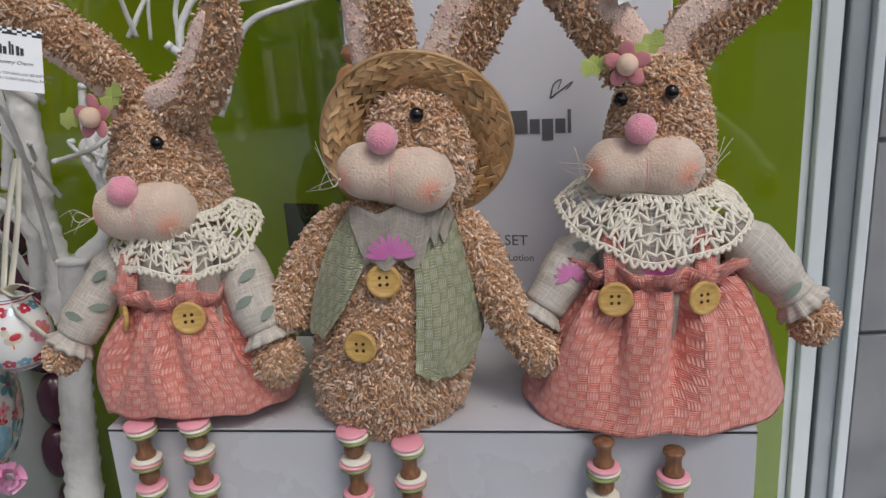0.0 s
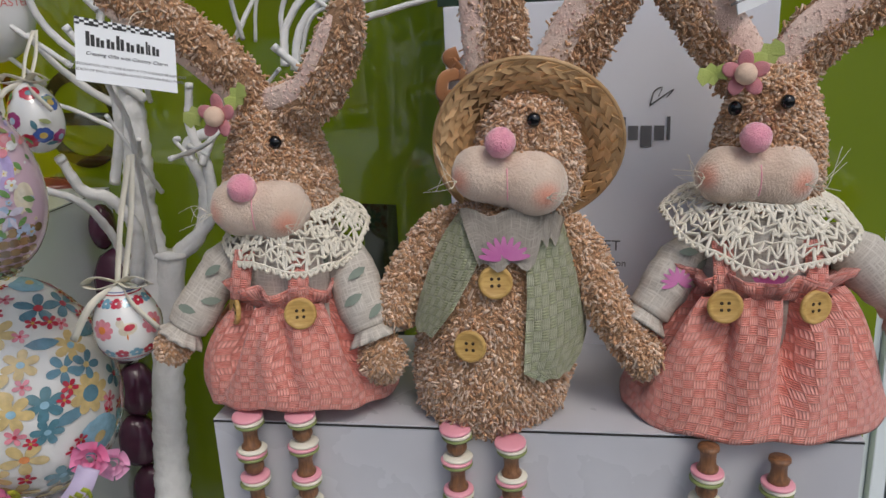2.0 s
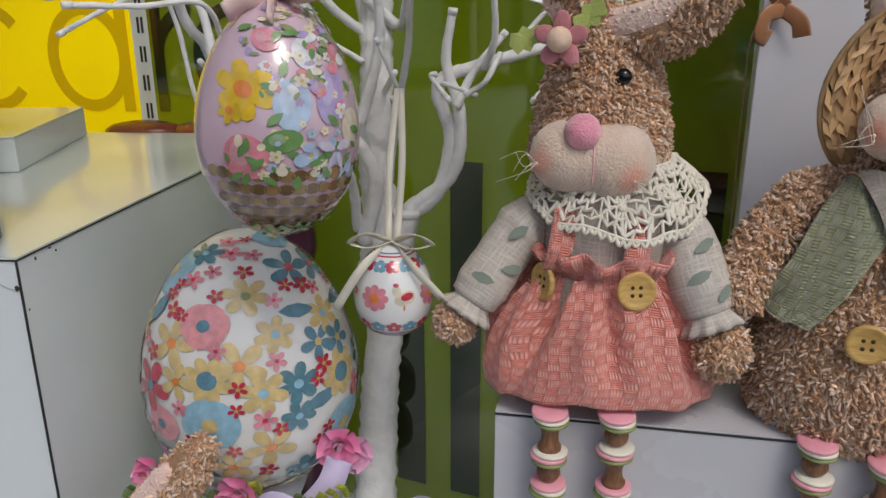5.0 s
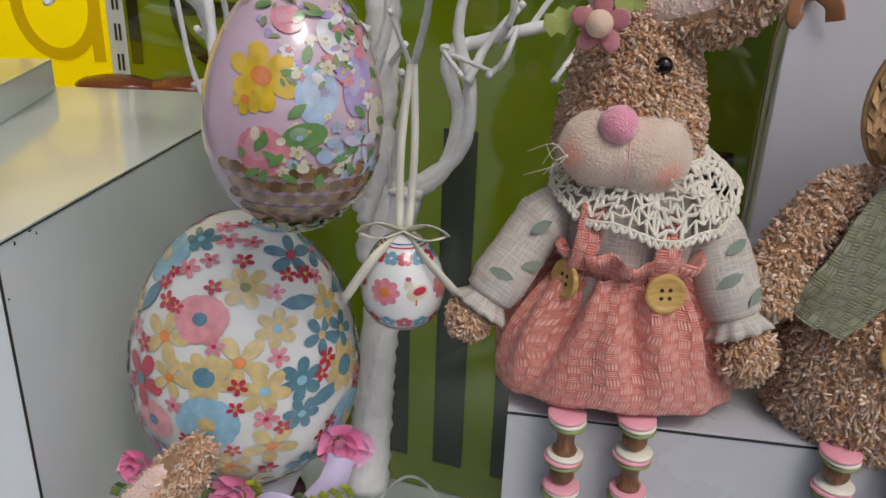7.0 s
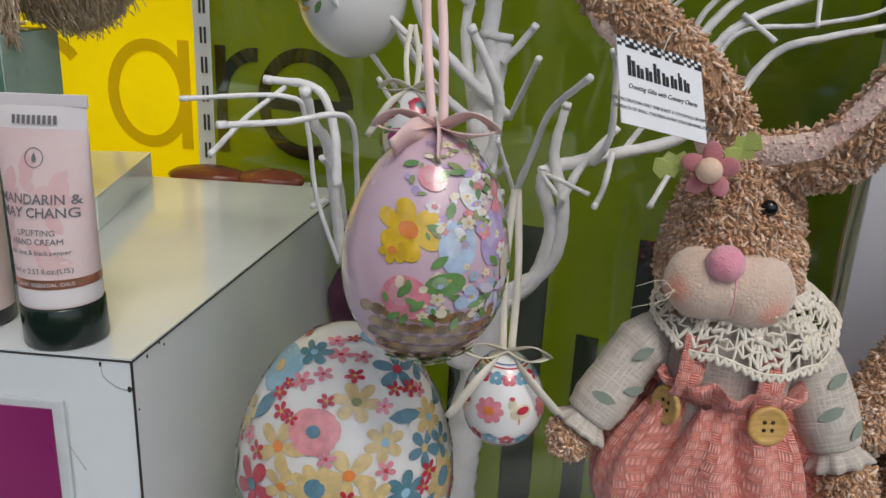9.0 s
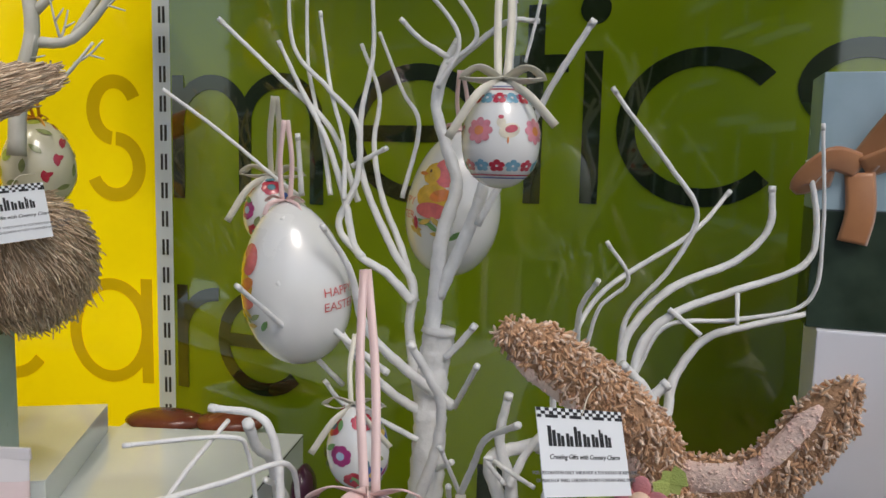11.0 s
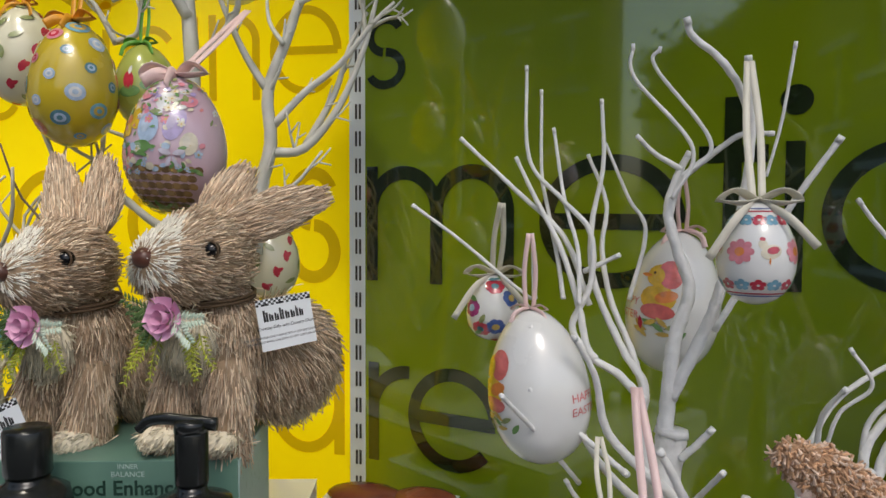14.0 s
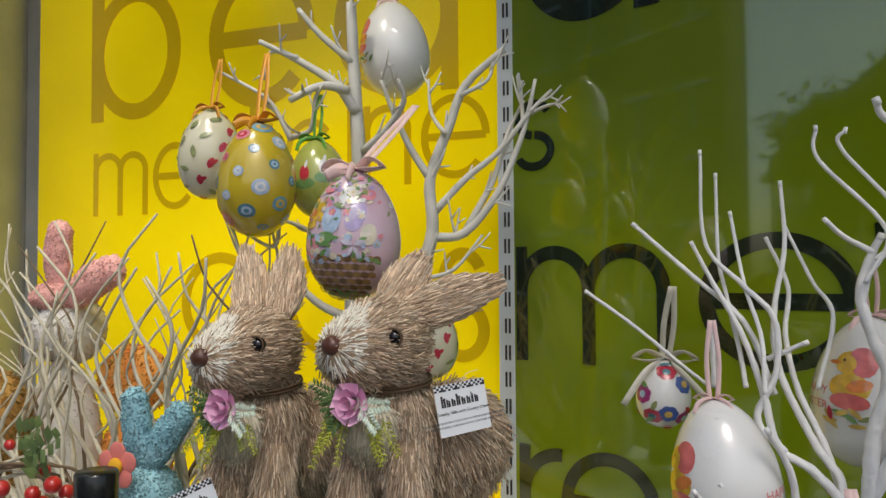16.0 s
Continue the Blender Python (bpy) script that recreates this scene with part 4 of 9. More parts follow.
def easter_basket(ob, e, th0=0.15):
    """A printed basket of eggs and spring flowers round the front of the shell."""
    k = 1.22 * e.r / 0.041
    wicker_dark, wicker_light = gloss("wicker_shade_print", (0.17, 0.10, 0.04)), gloss("wicker_print", (0.34, 0.21, 0.085))
    for row in range(7):
        shapes = []
        half = 4 + 0.45 * row
        for c in range(16):
            if abs(c - 7.5) > half:
                continue
            x = (c - 7.5) * 0.0052 * k
            shapes.append((oval(x, 0, 0.0033 * k, 0.0030 * k), (row + c) % 2, 0))
        e.motif(ob, "basket_print", th0, 0.13 + 0.042 * row, shapes, (wicker_dark, wicker_light), "woven basket print", off=0.0004 + 0.00002 * row)
    items = [(-0.018, 0.43, 0.0095, 0.0105, P_PINK, 20), (-0.018, 0.60, 0.0100, 0.0085, P_YEL, 0), (0.000, 0.565, 0.0075, 0.0115, P_SKY, 0), (0.0165, 0.585, 0.0070, 0.0125, P_LILAC, -8),
             (0.027, 0.50, 0.0060, 0.0085, P_CREAM, 0), (-0.004, 0.475, 0.0080, 0.0050, P_LEAF, 15), (-0.024, 0.545, 0.0045, 0.0045, P_YEL, 0), (0.006, 0.70, 0.0050, 0.0080, P_WHITE, 10), (-0.008, 0.74, 0.0055, 0.0065, P_PINK, 0), (0.022, 0.70, 0.0055, 0.0050, P_PINK, 0)]
    for i, (x, f, a, b, m2, rot) in enumerate(items):
        if m2 is P_YEL:
            e.motif(ob, "daffodil_print", th0, f, bloom(1.25 * a * k, 6, 0.30, 15 + 20 * i, 0.30, 0, 1, x * k, 0), (gloss("daffodil_yellow_print", (0.80, 0.52, 0.03)), P_ORANGE), off=0.0006 + 0.000015 * i)
            continue
        # the off-centre inner oval is a highlight painted into the print
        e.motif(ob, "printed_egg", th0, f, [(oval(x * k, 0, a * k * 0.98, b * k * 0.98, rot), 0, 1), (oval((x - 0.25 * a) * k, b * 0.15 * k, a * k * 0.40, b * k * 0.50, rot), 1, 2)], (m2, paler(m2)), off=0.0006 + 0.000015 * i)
    tints = (P_LEAF, P_GREEN, P_LEAF, P_CREAM, P_PINK, P_WHITE, P_SKY, P_LILAC, P_CREAM)
    for j in range(190):
        upper = j % 3 != 0
        x = rng.gauss(0.006, 0.014) if upper else rng.uniform(-0.026, 0.034)
        f = min(0.86, rng.gauss(0.70, 0.085)) if upper else rng.uniform(0.36, 0.50)
        m2 = tints[j % len(tints)]
        size = rng.uniform(0.0013, 0.0034) * k
        if m2 in (P_LEAF, P_GREEN):
            sh = [(leaf_shape(x * k, 0, size * 1.25, size * 0.55, rng.uniform(0, 360)), 0, 2)]
        elif j % 2:
            sh = [(oval(x * k, 0, size * rng.uniform(0.6, 1.1), size * rng.uniform(0.5, 1.0), rng.uniform(0, 180), 9), 0, 1)]
        else:
            sh = bloom(size, 5, 0.36, rng.uniform(0, 70), 0.25, 0, 1, x * k, 0)
        e.motif(ob, "flower_print", th0, f, sh, (m2, P_YEL), off=0.0003 + 0.000004 * j if j % 5 < 3 else 0.0009 + 0.000002 * j)
    for sgn in (-1, 1):
        e.motif(ob, "bow_print", th0, 0.455, [(leaf_shape(0.017 * k + sgn * 0.0042 * k, 0.001, 0.0042 * k, 0.0022 * k, sgn * 20), 0, 3), (leaf_shape(0.017 * k + sgn * 0.002 * k, -0.006 * k, 0.0045 * k, 0.0012 * k, 90 + sgn * 20), 0, 3)], (gloss("pale_lilac_print", (0.66, 0.62, 0.74)),), off=0.0013)
    for j in range(44):
        e.motif(ob, "grass_print", th0, rng.uniform(0.06, 0.20), [(leaf_shape(rng.uniform(-0.020, 0.024) * k, 0, 0.0050 * k, 0.0014 * k, 90 + rng.uniform(-40, 40)), 0, 2)], (rng.choice((P_GREEN, P_LEAF)),), off=0.0012 + 0.00003 * j)


def chick_bands(ob, e):
    """Hens, gingham flowers and two rows of little blossoms between ruled lines."""
    k = 1.18 * e.r / 0.025
    for f, w, m2 in ((0.80, 0.012, P_RED), (0.83, 0.010, P_NAVY), (0.24, 0.012, P_RED), (0.215, 0.010, P_NAVY)):
        e.band(ob, "line_print", f, w, m2)
    for i in range(14):
        th = 2 * math.pi * i / 14
        for f in (0.725, 0.31):
            e.motif(ob, "blossom_print", th, f, bloom(0.0041 * k, 5, 0.42, 18, 0.2, 0, 1), ((P_RED, P_BLUE)[i % 2], P_WHITE))
    for i in range(8):
        th = 2 * math.pi * i / 8 + 0.30
        if i % 2:
            e.motif(ob, "gingham_flower_print", th, 0.52, bloom(0.0075 * k, 8, 0.30, 0, 0.36, 0, 1), (P_PINK, P_ORANGE))
        else:
            sh = [(oval(0, 0, 0.0058 * k, 0.0042 * k, 20), 0, 0), (oval(-0.0042 * k, 0.0045 * k, 0.0024 * k, 0.003 * k), 0, 0), (oval(0.001 * k, 0.001 * k, 0.0034 * k, 0.0022 * k, 15), 1, 1), (oval(-0.0042 * k, 0.0078 * k, 0.0015 * k, 0.0012 * k), 1, 1), (leaf_shape(-0.0008 * k, -0.0055 * k, 0.0022 * k, 0.0005 * k, 90), 2, 0)]
            e.motif(ob, "hen_print", th, 0.52, sh, (P_CREAM, P_RED, P_ORANGE))


def folk_flowers(ob, e, n=26, seed=2):
    r2 = random.Random(seed)
    k = e.r / 0.024
    spots = [(0.15, 0.74, "r"), (0.30, 0.34, "b"), (-0.75, 0.50, "m"), (0.95, 0.62, "b"), (-0.35, 0.30, "r"), (1.1, 0.3, "m"), (-1.3, 0.7, "r"), (2.2, 0.6, "r"), (3.1, 0.4, "b"), (-2.2, 0.45, "m")]
    for i, (th, f, c) in enumerate(spots):
        outer, inner = {"r": (P_RED, P_TEAL), "b": (P_NAVY, P_YEL), "m": (gloss("plum_print", (0.42, 0.05, 0.22)), P_SKY)}[c]
        e.motif(ob, "flower_print", th, f, bloom(0.0088 * k, 7, 0.42, 10 * i, 0.40, 0, 1), (outer, inner))
    for i in range(n):
        th, f = r2.uniform(-3.1, 3.1), r2.uniform(0.14, 0.88)
        m2 = r2.choice((P_LEAF, P_GREEN, P_LEAF, P_RED, P_TEAL))
        e.motif(ob, "leaf_print", th, f, [(leaf_shape(0, 0, 0.0055 * k, 0.0024 * k, r2.uniform(0, 360)), 0, 2)], (m2,), off=0.001 + 0.00002 * i)


def duckling(ob, e, th, f, k=1.0):
    """A yellow duckling in a red gingham bonnet among toadstools."""
    y, r, o = P_YEL, P_RED, P_ORANGE
    sh = [(oval(0, -0.004 * k, 0.013 * k, 0.010 * k), 0, 0), (oval(-0.001 * k, 0.014 * k, 0.0095 * k, 0.0095 * k), 0, 0), (oval(0.006 * k, 0.016 * k, 0.0085 * k, 0.012 * k, 15), 3, 1), (oval(-0.004 * k, 0.013 * k, 0.0065 * k, 0.0075 * k), 0, 2), (leaf_shape(-0.011 * k, 0.013 * k, 0.0045 * k, 0.0016 * k), 2, 3),
          (oval(0.006 * k, -0.002 * k, 0.008 * k, 0.0045 * k, 20), 2, 1), (oval(0.001 * k, -0.014 * k, 0.0125 * k, 0.006 * k), 3, 1), (oval(-0.005 * k, 0.0155 * k, 0.0009 * k, 0.0012 * k), 4, 4)]
    e.motif(ob, "duckling_print", th, f, sh, (gloss("chick_yellow_print", (0.80, 0.50, 0.05)), r, o, gloss("gingham_red_print", (0.74, 0.17, 0.16)), P_BLACK))
    shr = random.Random(3)
    for j in range(12):
        x, dy = shr.uniform(-0.022, 0.024) * k, -0.026 * k + shr.uniform(-0.006, 0.005) * k
        e.motif(ob, "meadow_print", th, f, [(leaf_shape(x, dy, 0.0055 * k, 0.002 * k, shr.uniform(0, 360)), 0, 1)], (shr.choice((P_GREEN, P_LEAF, P_RED, P_YEL)),), off=0.0005 + 0.00004 * j)


twig_tree = thing("twig_tree", (-0.411, 0.715, DECK), "white paper-wrapped twig tree with many bare branches", "decorative tree")
smooth_tree = thing("branch_tree", (-0.94, 0.89, DECK), "smooth matt white branching display tree", "decorative tree")


def branch(tree, points, r0, r1):
    bm = bmesh.new()
    paper = tree is twig_tree
    r0, r1 = (r0 * (1.5 if r0 > 0.0104 else 0.95 if r0 > 0.0074 else 0.82), r1 * (1.35 if r0 > 0.0104 else 0.85)) if paper else (r0, r1)
    tube(bm, points, (r0, r1), seg=10 if paper else 8, steps=12 if paper else 4, lumps=0.10 if paper else 0.05, wrap=0.16 if paper else 0.0)
    if paper:
        # a snipped, slightly swollen end
        end, prev = Vector(points[-1]), Vector(points[-2])
        d = (end - prev).normalized()
        tube(bm, [end - d * 0.004, end + d * 0.0012], (r1 * 1.22, r1 * 1.15), seg=7, steps=1)
    elif points[-1][2] > 1.6:
        # short forked spurs
        rr = random.Random(int(points[0][0] * 9000) + int(points[-1][2] * 7000))
        for k in range(1 + len(points) // 2):
            i = rr.randrange(len(points) - 1)
            a, b = Vector(points[i]), Vector(points[i + 1])
            c = a.lerp(b, rr.uniform(0.2, 1))
            d = ((b - a).normalized() * 0.8 + Vector((rr.uniform(-1, 1), rr.uniform(-0.5, 0.3), rr.uniform(-0.2, 0.8)))).normalized() * rr.uniform(0.018, 0.042)
            r = max(0.0016, r1 * 0.8)
            tip = c + d + Vector((0, 0, 0.006))
            tube(bm, [c, c + d * 0.55, tip], (r, 0.0009), seg=6, steps=3)
            tube(bm, [c + d * 0.5, c + d * 0.8 + Vector((d.z, 0, -d.x)) * 0.35], (0.0013, 0.0008), seg=5, steps=2)
    return part("branch", bm, PAPERWRAP if paper else SMOOTHWHITE, tree)


branch(twig_tree, [(-0.411, 0.715, 0.963), (-0.407, 0.723, 1.040), (-0.402, 0.732, 1.114), (-0.383, 0.740, 1.246)], 0.0135, 0.0110)
branch(twig_tree, [(-0.407, 0.740, 1.182), (-0.403, 0.740, 1.247), (-0.406, 0.740, 1.298), (-0.402, 0.740, 1.357), (-0.401, 0.740, 1.412), (-0.395, 0.740, 1.465)], 0.0110, 0.0090)
branch(twig_tree, [(-0.402, 0.740, 1.384), (-0.403, 0.740, 1.434), (-0.399, 0.740, 1.492), (-0.395, 0.740, 1.540), (-0.384, 0.740, 1.583), (-0.394, 0.740, 1.616), (-0.402, 0.740, 1.649), (-0.395, 0.740, 1.677), (-0.386, 0.740, 1.696)], 0.0085, 0.0030)
branch(twig_tree, [(-0.397, 0.740, 1.492), (-0.372, 0.732, 1.551), (-0.362, 0.724, 1.585), (-0.350, 0.716, 1.640), (-0.344, 0.708, 1.706), (-0.349, 0.700, 1.765)], 0.0070, 0.0030)
branch(twig_tree, [(-0.409, 0.740, 1.394), (-0.420, 0.743, 1.462), (-0.418, 0.746, 1.500), (-0.436, 0.749, 1.529), (-0.461, 0.751, 1.586), (-0.464, 0.754, 1.635), (-0.455, 0.757, 1.688), (-0.457, 0.760, 1.743)], 0.0055, 0.0018)
branch(twig_tree, [(-0.383, 0.735, 1.402), (-0.419, 0.716, 1.436), (-0.449, 0.698, 1.473), (-0.459, 0.679, 1.521), (-0.475, 0.660, 1.554)], 0.0060, 0.0022)
branch(twig_tree, [(-0.508, 0.660, 1.513), (-0.472, 0.680, 1.476), (-0.433, 0.700, 1.438)], 0.0022, 0.0030)
branch(twig_tree, [(-0.418, 0.740, 1.487), (-0.440, 0.740, 1.510), (-0.464, 0.740, 1.527), (-0.474, 0.740, 1.568), (-0.489, 0.740, 1.615), (-0.513, 0.740, 1.662), (-0.528, 0.740, 1.693)], 0.0050, 0.0018)
branch(twig_tree, [(-0.465, 0.750, 1.567), (-0.487, 0.747, 1.625), (-0.528, 0.743, 1.665), (-0.576, 0.740, 1.710)], 0.0032, 0.0020)
branch(twig_tree, [(-0.516, 0.760, 1.570), (-0.533, 0.747, 1.585), (-0.575, 0.733, 1.622), (-0.614, 0.720, 1.652)], 0.0020, 0.0018)
branch(twig_tree, [(-0.459, 0.740, 1.522), (-0.479, 0.740, 1.548), (-0.464, 0.740, 1.587), (-0.465, 0.740, 1.630), (-0.489, 0.740, 1.658), (-0.517, 0.740, 1.693), (-0.520, 0.740, 1.770)], 0.0040, 0.0016)
branch(twig_tree, [(-0.487, 0.745, 1.572), (-0.492, 0.746, 1.605), (-0.502, 0.748, 1.653), (-0.507, 0.749, 1.682), (-0.508, 0.750, 1.751)], 0.0026, 0.0016)
branch(twig_tree, [(-0.473, 0.730, 1.569), (-0.475, 0.737, 1.615), (-0.487, 0.743, 1.658), (-0.497, 0.750, 1.718)], 0.0026, 0.0016)
branch(twig_tree, [(-0.416, 0.750, 1.485), (-0.429, 0.756, 1.528), (-0.447, 0.762, 1.571), (-0.455, 0.768, 1.615), (-0.452, 0.774, 1.655), (-0.468, 0.780, 1.697)], 0.0040, 0.0018)
branch(twig_tree, [(-0.431, 0.770, 1.570), (-0.418, 0.773, 1.630), (-0.433, 0.777, 1.660), (-0.453, 0.780, 1.707)], 0.0026, 0.0016)
branch(twig_tree, [(-0.402, 0.740, 1.640), (-0.393, 0.738, 1.672), (-0.368, 0.735, 1.695), (-0.346, 0.732, 1.710), (-0.324, 0.730, 1.710)], 0.0040, 0.0022)
branch(twig_tree, [(-0.400, 0.730, 1.658), (-0.385, 0.727, 1.699), (-0.431, 0.723, 1.755), (-0.433, 0.720, 1.781)], 0.0024, 0.0016)
branch(twig_tree, [(-0.393, 0.730, 1.676), (-0.371, 0.727, 1.703), (-0.415, 0.723, 1.763), (-0.412, 0.720, 1.778)], 0.0024, 0.0016)
branch(twig_tree, [(-0.343, 0.720, 1.720), (-0.353, 0.715, 1.746), (-0.369, 0.710, 1.767), (-0.389, 0.705, 1.783), (-0.394, 0.700, 1.795)], 0.0040, 0.0030)
branch(twig_tree, [(-0.391, 0.740, 1.682), (-0.414, 0.730, 1.695), (-0.428, 0.720, 1.708)], 0.0030, 0.0020)
branch(twig_tree, [(-0.366, 0.720, 1.553), (-0.333, 0.707, 1.618), (-0.315, 0.693, 1.657), (-0.288, 0.680, 1.702)], 0.0035, 0.0028)
branch(twig_tree, [(-0.334, 0.700, 1.675), (-0.325, 0.695, 1.717), (-0.318, 0.690, 1.772)], 0.0015, 0.0015)
branch(twig_tree, [(-0.381, 0.740, 1.400), (-0.363, 0.680, 1.451)], 0.0030, 0.0026)
branch(twig_tree, [(-0.512, 0.750, 1.571), (-0.513, 0.740, 1.620)], 0.0030, 0.0022)
branch(twig_tree, [(-0.470, 0.750, 1.596), (-0.441, 0.740, 1.611)], 0.0030, 0.0022)
# right limb
branch(twig_tree, [(-0.378, 0.745, 1.240), (-0.351, 0.743, 1.263), (-0.340, 0.742, 1.312), (-0.350, 0.740, 1.355), (-0.312, 0.738, 1.372), (-0.247, 0.737, 1.392), (-0.210, 0.735, 1.428)], 0.0075, 0.0050)
branch(twig_tree, [(-0.217, 0.740, 1.378), (-0.207, 0.743, 1.401), (-0.202, 0.747, 1.429), (-0.178, 0.750, 1.462), (-0.138, 0.753, 1.475), (-0.086, 0.757, 1.489), (-0.058, 0.760, 1.517)], 0.0060, 0.0022)
branch(twig_tree, [(-0.238, 0.745, 1.423), (-0.228, 0.744, 1.461), (-0.204, 0.743, 1.485), (-0.162, 0.742, 1.503), (-0.109, 0.742, 1.525), (-0.100, 0.741, 1.556), (-0.110, 0.740, 1.608)], 0.0050, 0.0025)
branch(twig_tree, [(-0.247, 0.745, 1.427), (-0.241, 0.746, 1.465), (-0.209, 0.747, 1.503), (-0.159, 0.748, 1.527), (-0.134, 0.749, 1.554), (-0.133, 0.750, 1.587)], 0.0050, 0.0030)
branch(twig_tree, [(-0.283, 0.740, 1.454), (-0.284, 0.720, 1.489), (-0.274, 0.700, 1.515)], 0.0030, 0.0022)
branch(twig_tree, [(-0.291, 0.740, 1.454), (-0.261, 0.750, 1.500), (-0.192, 0.760, 1.547), (-0.160, 0.770, 1.582)], 0.0030, 0.0022)
branch(twig_tree, [(-0.247, 0.750, 1.435), (-0.243, 0.742, 1.481), (-0.214, 0.733, 1.521), (-0.197, 0.725, 1.565), (-0.221, 0.717, 1.601), (-0.257, 0.708, 1.643), (-0.269, 0.700, 1.657)], 0.0030, 0.0020)
branch(twig_tree, [(-0.274, 0.750, 1.451), (-0.266, 0.740, 1.487), (-0.246, 0.730, 1.512), (-0.265, 0.720, 1.542)], 0.0022, 0.0018)
branch(twig_tree, [(-0.233, 0.750, 1.431), (-0.212, 0.740, 1.474), (-0.160, 0.730, 1.483), (-0.111, 0.720, 1.501), (-0.108, 0.710, 1.556), (-0.118, 0.700, 1.634)], 0.0026, 0.0016)
branch(twig_tree, [(-0.211, 0.740, 1.488), (-0.188, 0.730, 1.470)], 0.0026, 0.0022)
branch(twig_tree, [(-0.161, 0.730, 1.504), (-0.163, 0.720, 1.482)], 0.0022, 0.0018)
branch(twig_tree, [(-0.210, 0.735, 1.389), (-0.228, 0.728, 1.423), (-0.249, 0.720, 1.446)], 0.0060, 0.0040)
# lower right twigs
branch(twig_tree, [(-0.395, 0.730, 1.249), (-0.379, 0.688, 1.329), (-0.363, 0.645, 1.390), (-0.355, 0.603, 1.424), (-0.337, 0.560, 1.449)], 0.0036, 0.0024)
branch(twig_tree, [(-0.373, 0.680, 1.351), (-0.388, 0.660, 1.395)], 0.0022, 0.0020)
branch(twig_tree, [(-0.349, 0.740, 1.356), (-0.338, 0.720, 1.356), (-0.317, 0.700, 1.351)], 0.0028, 0.0020)
branch(twig_tree, [(-0.299, 0.720, 1.381), (-0.309, 0.670, 1.364), (-0.320, 0.620, 1.361)], 0.0030, 0.0024)
branch(twig_tree, [(-0.250, 0.730, 1.369), (-0.273, 0.680, 1.349)], 0.0028, 0.0024)
branch(twig_tree, [(-0.399, 0.740, 1.343), (-0.381, 0.700, 1.368)], 0.0032, 0.0026)
branch(twig_tree, [(-0.383, 0.740, 1.310), (-0.383, 0.700, 1.348)], 0.0032, 0.0026)
branch(twig_tree, [(-0.312, 0.730, 1.369), (-0.303, 0.713, 1.395), (-0.306, 0.697, 1.443), (-0.312, 0.680, 1.459)], 0.0040, 0.0020)
branch(twig_tree, [(-0.289, 0.740, 1.378), (-0.274, 0.740, 1.401), (-0.251, 0.740, 1.425)], 0.0030, 0.0020)
branch(twig_tree, [(-0.389, 0.730, 1.444), (-0.377, 0.725, 1.458), (-0.366, 0.720, 1.473)], 0.0040, 0.0030)
branch(twig_tree, [(-0.378, 0.745, 1.245), (-0.338, 0.741, 1.280), (-0.332, 0.738, 1.330), (-0.343, 0.734, 1.374), (-0.337, 0.730, 1.415)], 0.0075, 0.0040)
branch(twig_tree, [(-0.335, 0.730, 1.337), (-0.319, 0.735, 1.368), (-0.295, 0.740, 1.397)], 0.0050, 0.0030)
branch(twig_tree, [(-0.349, 0.720, 1.365), (-0.354, 0.720, 1.363), (-0.339, 0.720, 1.344)], 0.0030, 0.0022)
# left near limb
branch(twig_tree, [(-0.414, 0.720, 1.223), (-0.399, 0.705, 1.278), (-0.411, 0.690, 1.314), (-0.429, 0.675, 1.327), (-0.437, 0.660, 1.360)], 0.0075, 0.0050)
branch(twig_tree, [(-0.419, 0.720, 1.234), (-0.416, 0.687, 1.283), (-0.423, 0.653, 1.321), (-0.448, 0.620, 1.343)], 0.0055, 0.0035)
branch(twig_tree, [(-0.410, 0.700, 1.328), (-0.393, 0.690, 1.380), (-0.389, 0.680, 1.419), (-0.397, 0.670, 1.443), (-0.411, 0.660, 1.471)], 0.0060, 0.0035)
branch(twig_tree, [(-0.502, 0.670, 1.295), (-0.504, 0.653, 1.348), (-0.505, 0.635, 1.389), (-0.510, 0.617, 1.406), (-0.511, 0.600, 1.429)], 0.0055, 0.0040)
branch(twig_tree, [(-0.493, 0.620, 1.308), (-0.505, 0.606, 1.358), (-0.508, 0.592, 1.410), (-0.517, 0.579, 1.427), (-0.577, 0.565, 1.424)], 0.0020, 0.0018)
branch(twig_tree, [(-0.492, 0.610, 1.365), (-0.495, 0.612, 1.405), (-0.507, 0.613, 1.429), (-0.541, 0.615, 1.433)], 0.0040, 0.0030)
branch(twig_tree, [(-0.524, 0.600, 1.430), (-0.531, 0.550, 1.418), (-0.534, 0.500, 1.405)], 0.0020, 0.0018)
branch(twig_tree, [(-0.481, 0.620, 1.333), (-0.475, 0.590, 1.382), (-0.475, 0.560, 1.419), (-0.503, 0.530, 1.419), (-0.529, 0.500, 1.420)], 0.0020, 0.0022)
branch(twig_tree, [(-0.508, 0.660, 1.345), (-0.517, 0.640, 1.343)], 0.0030, 0.0024)
branch(twig_tree, [(-0.502, 0.680, 1.318), (-0.500, 0.650, 1.360), (-0.505, 0.620, 1.382)], 0.0030, 0.0022)
branch(twig_tree, [(-0.403, 0.740, 1.391), (-0.434, 0.720, 1.418), (-0.464, 0.700, 1.461), (-0.509, 0.680, 1.557)], 0.0055, 0.0022)
branch(twig_tree, [(-0.471, 0.720, 1.421), (-0.500, 0.670, 1.473), (-0.524, 0.620, 1.516)], 0.0026, 0.0020)
branch(twig_tree, [(-0.411, 0.730, 1.374), (-0.443, 0.720, 1.394), (-0.469, 0.710, 1.409), (-0.481, 0.700, 1.429)], 0.0030, 0.0020)
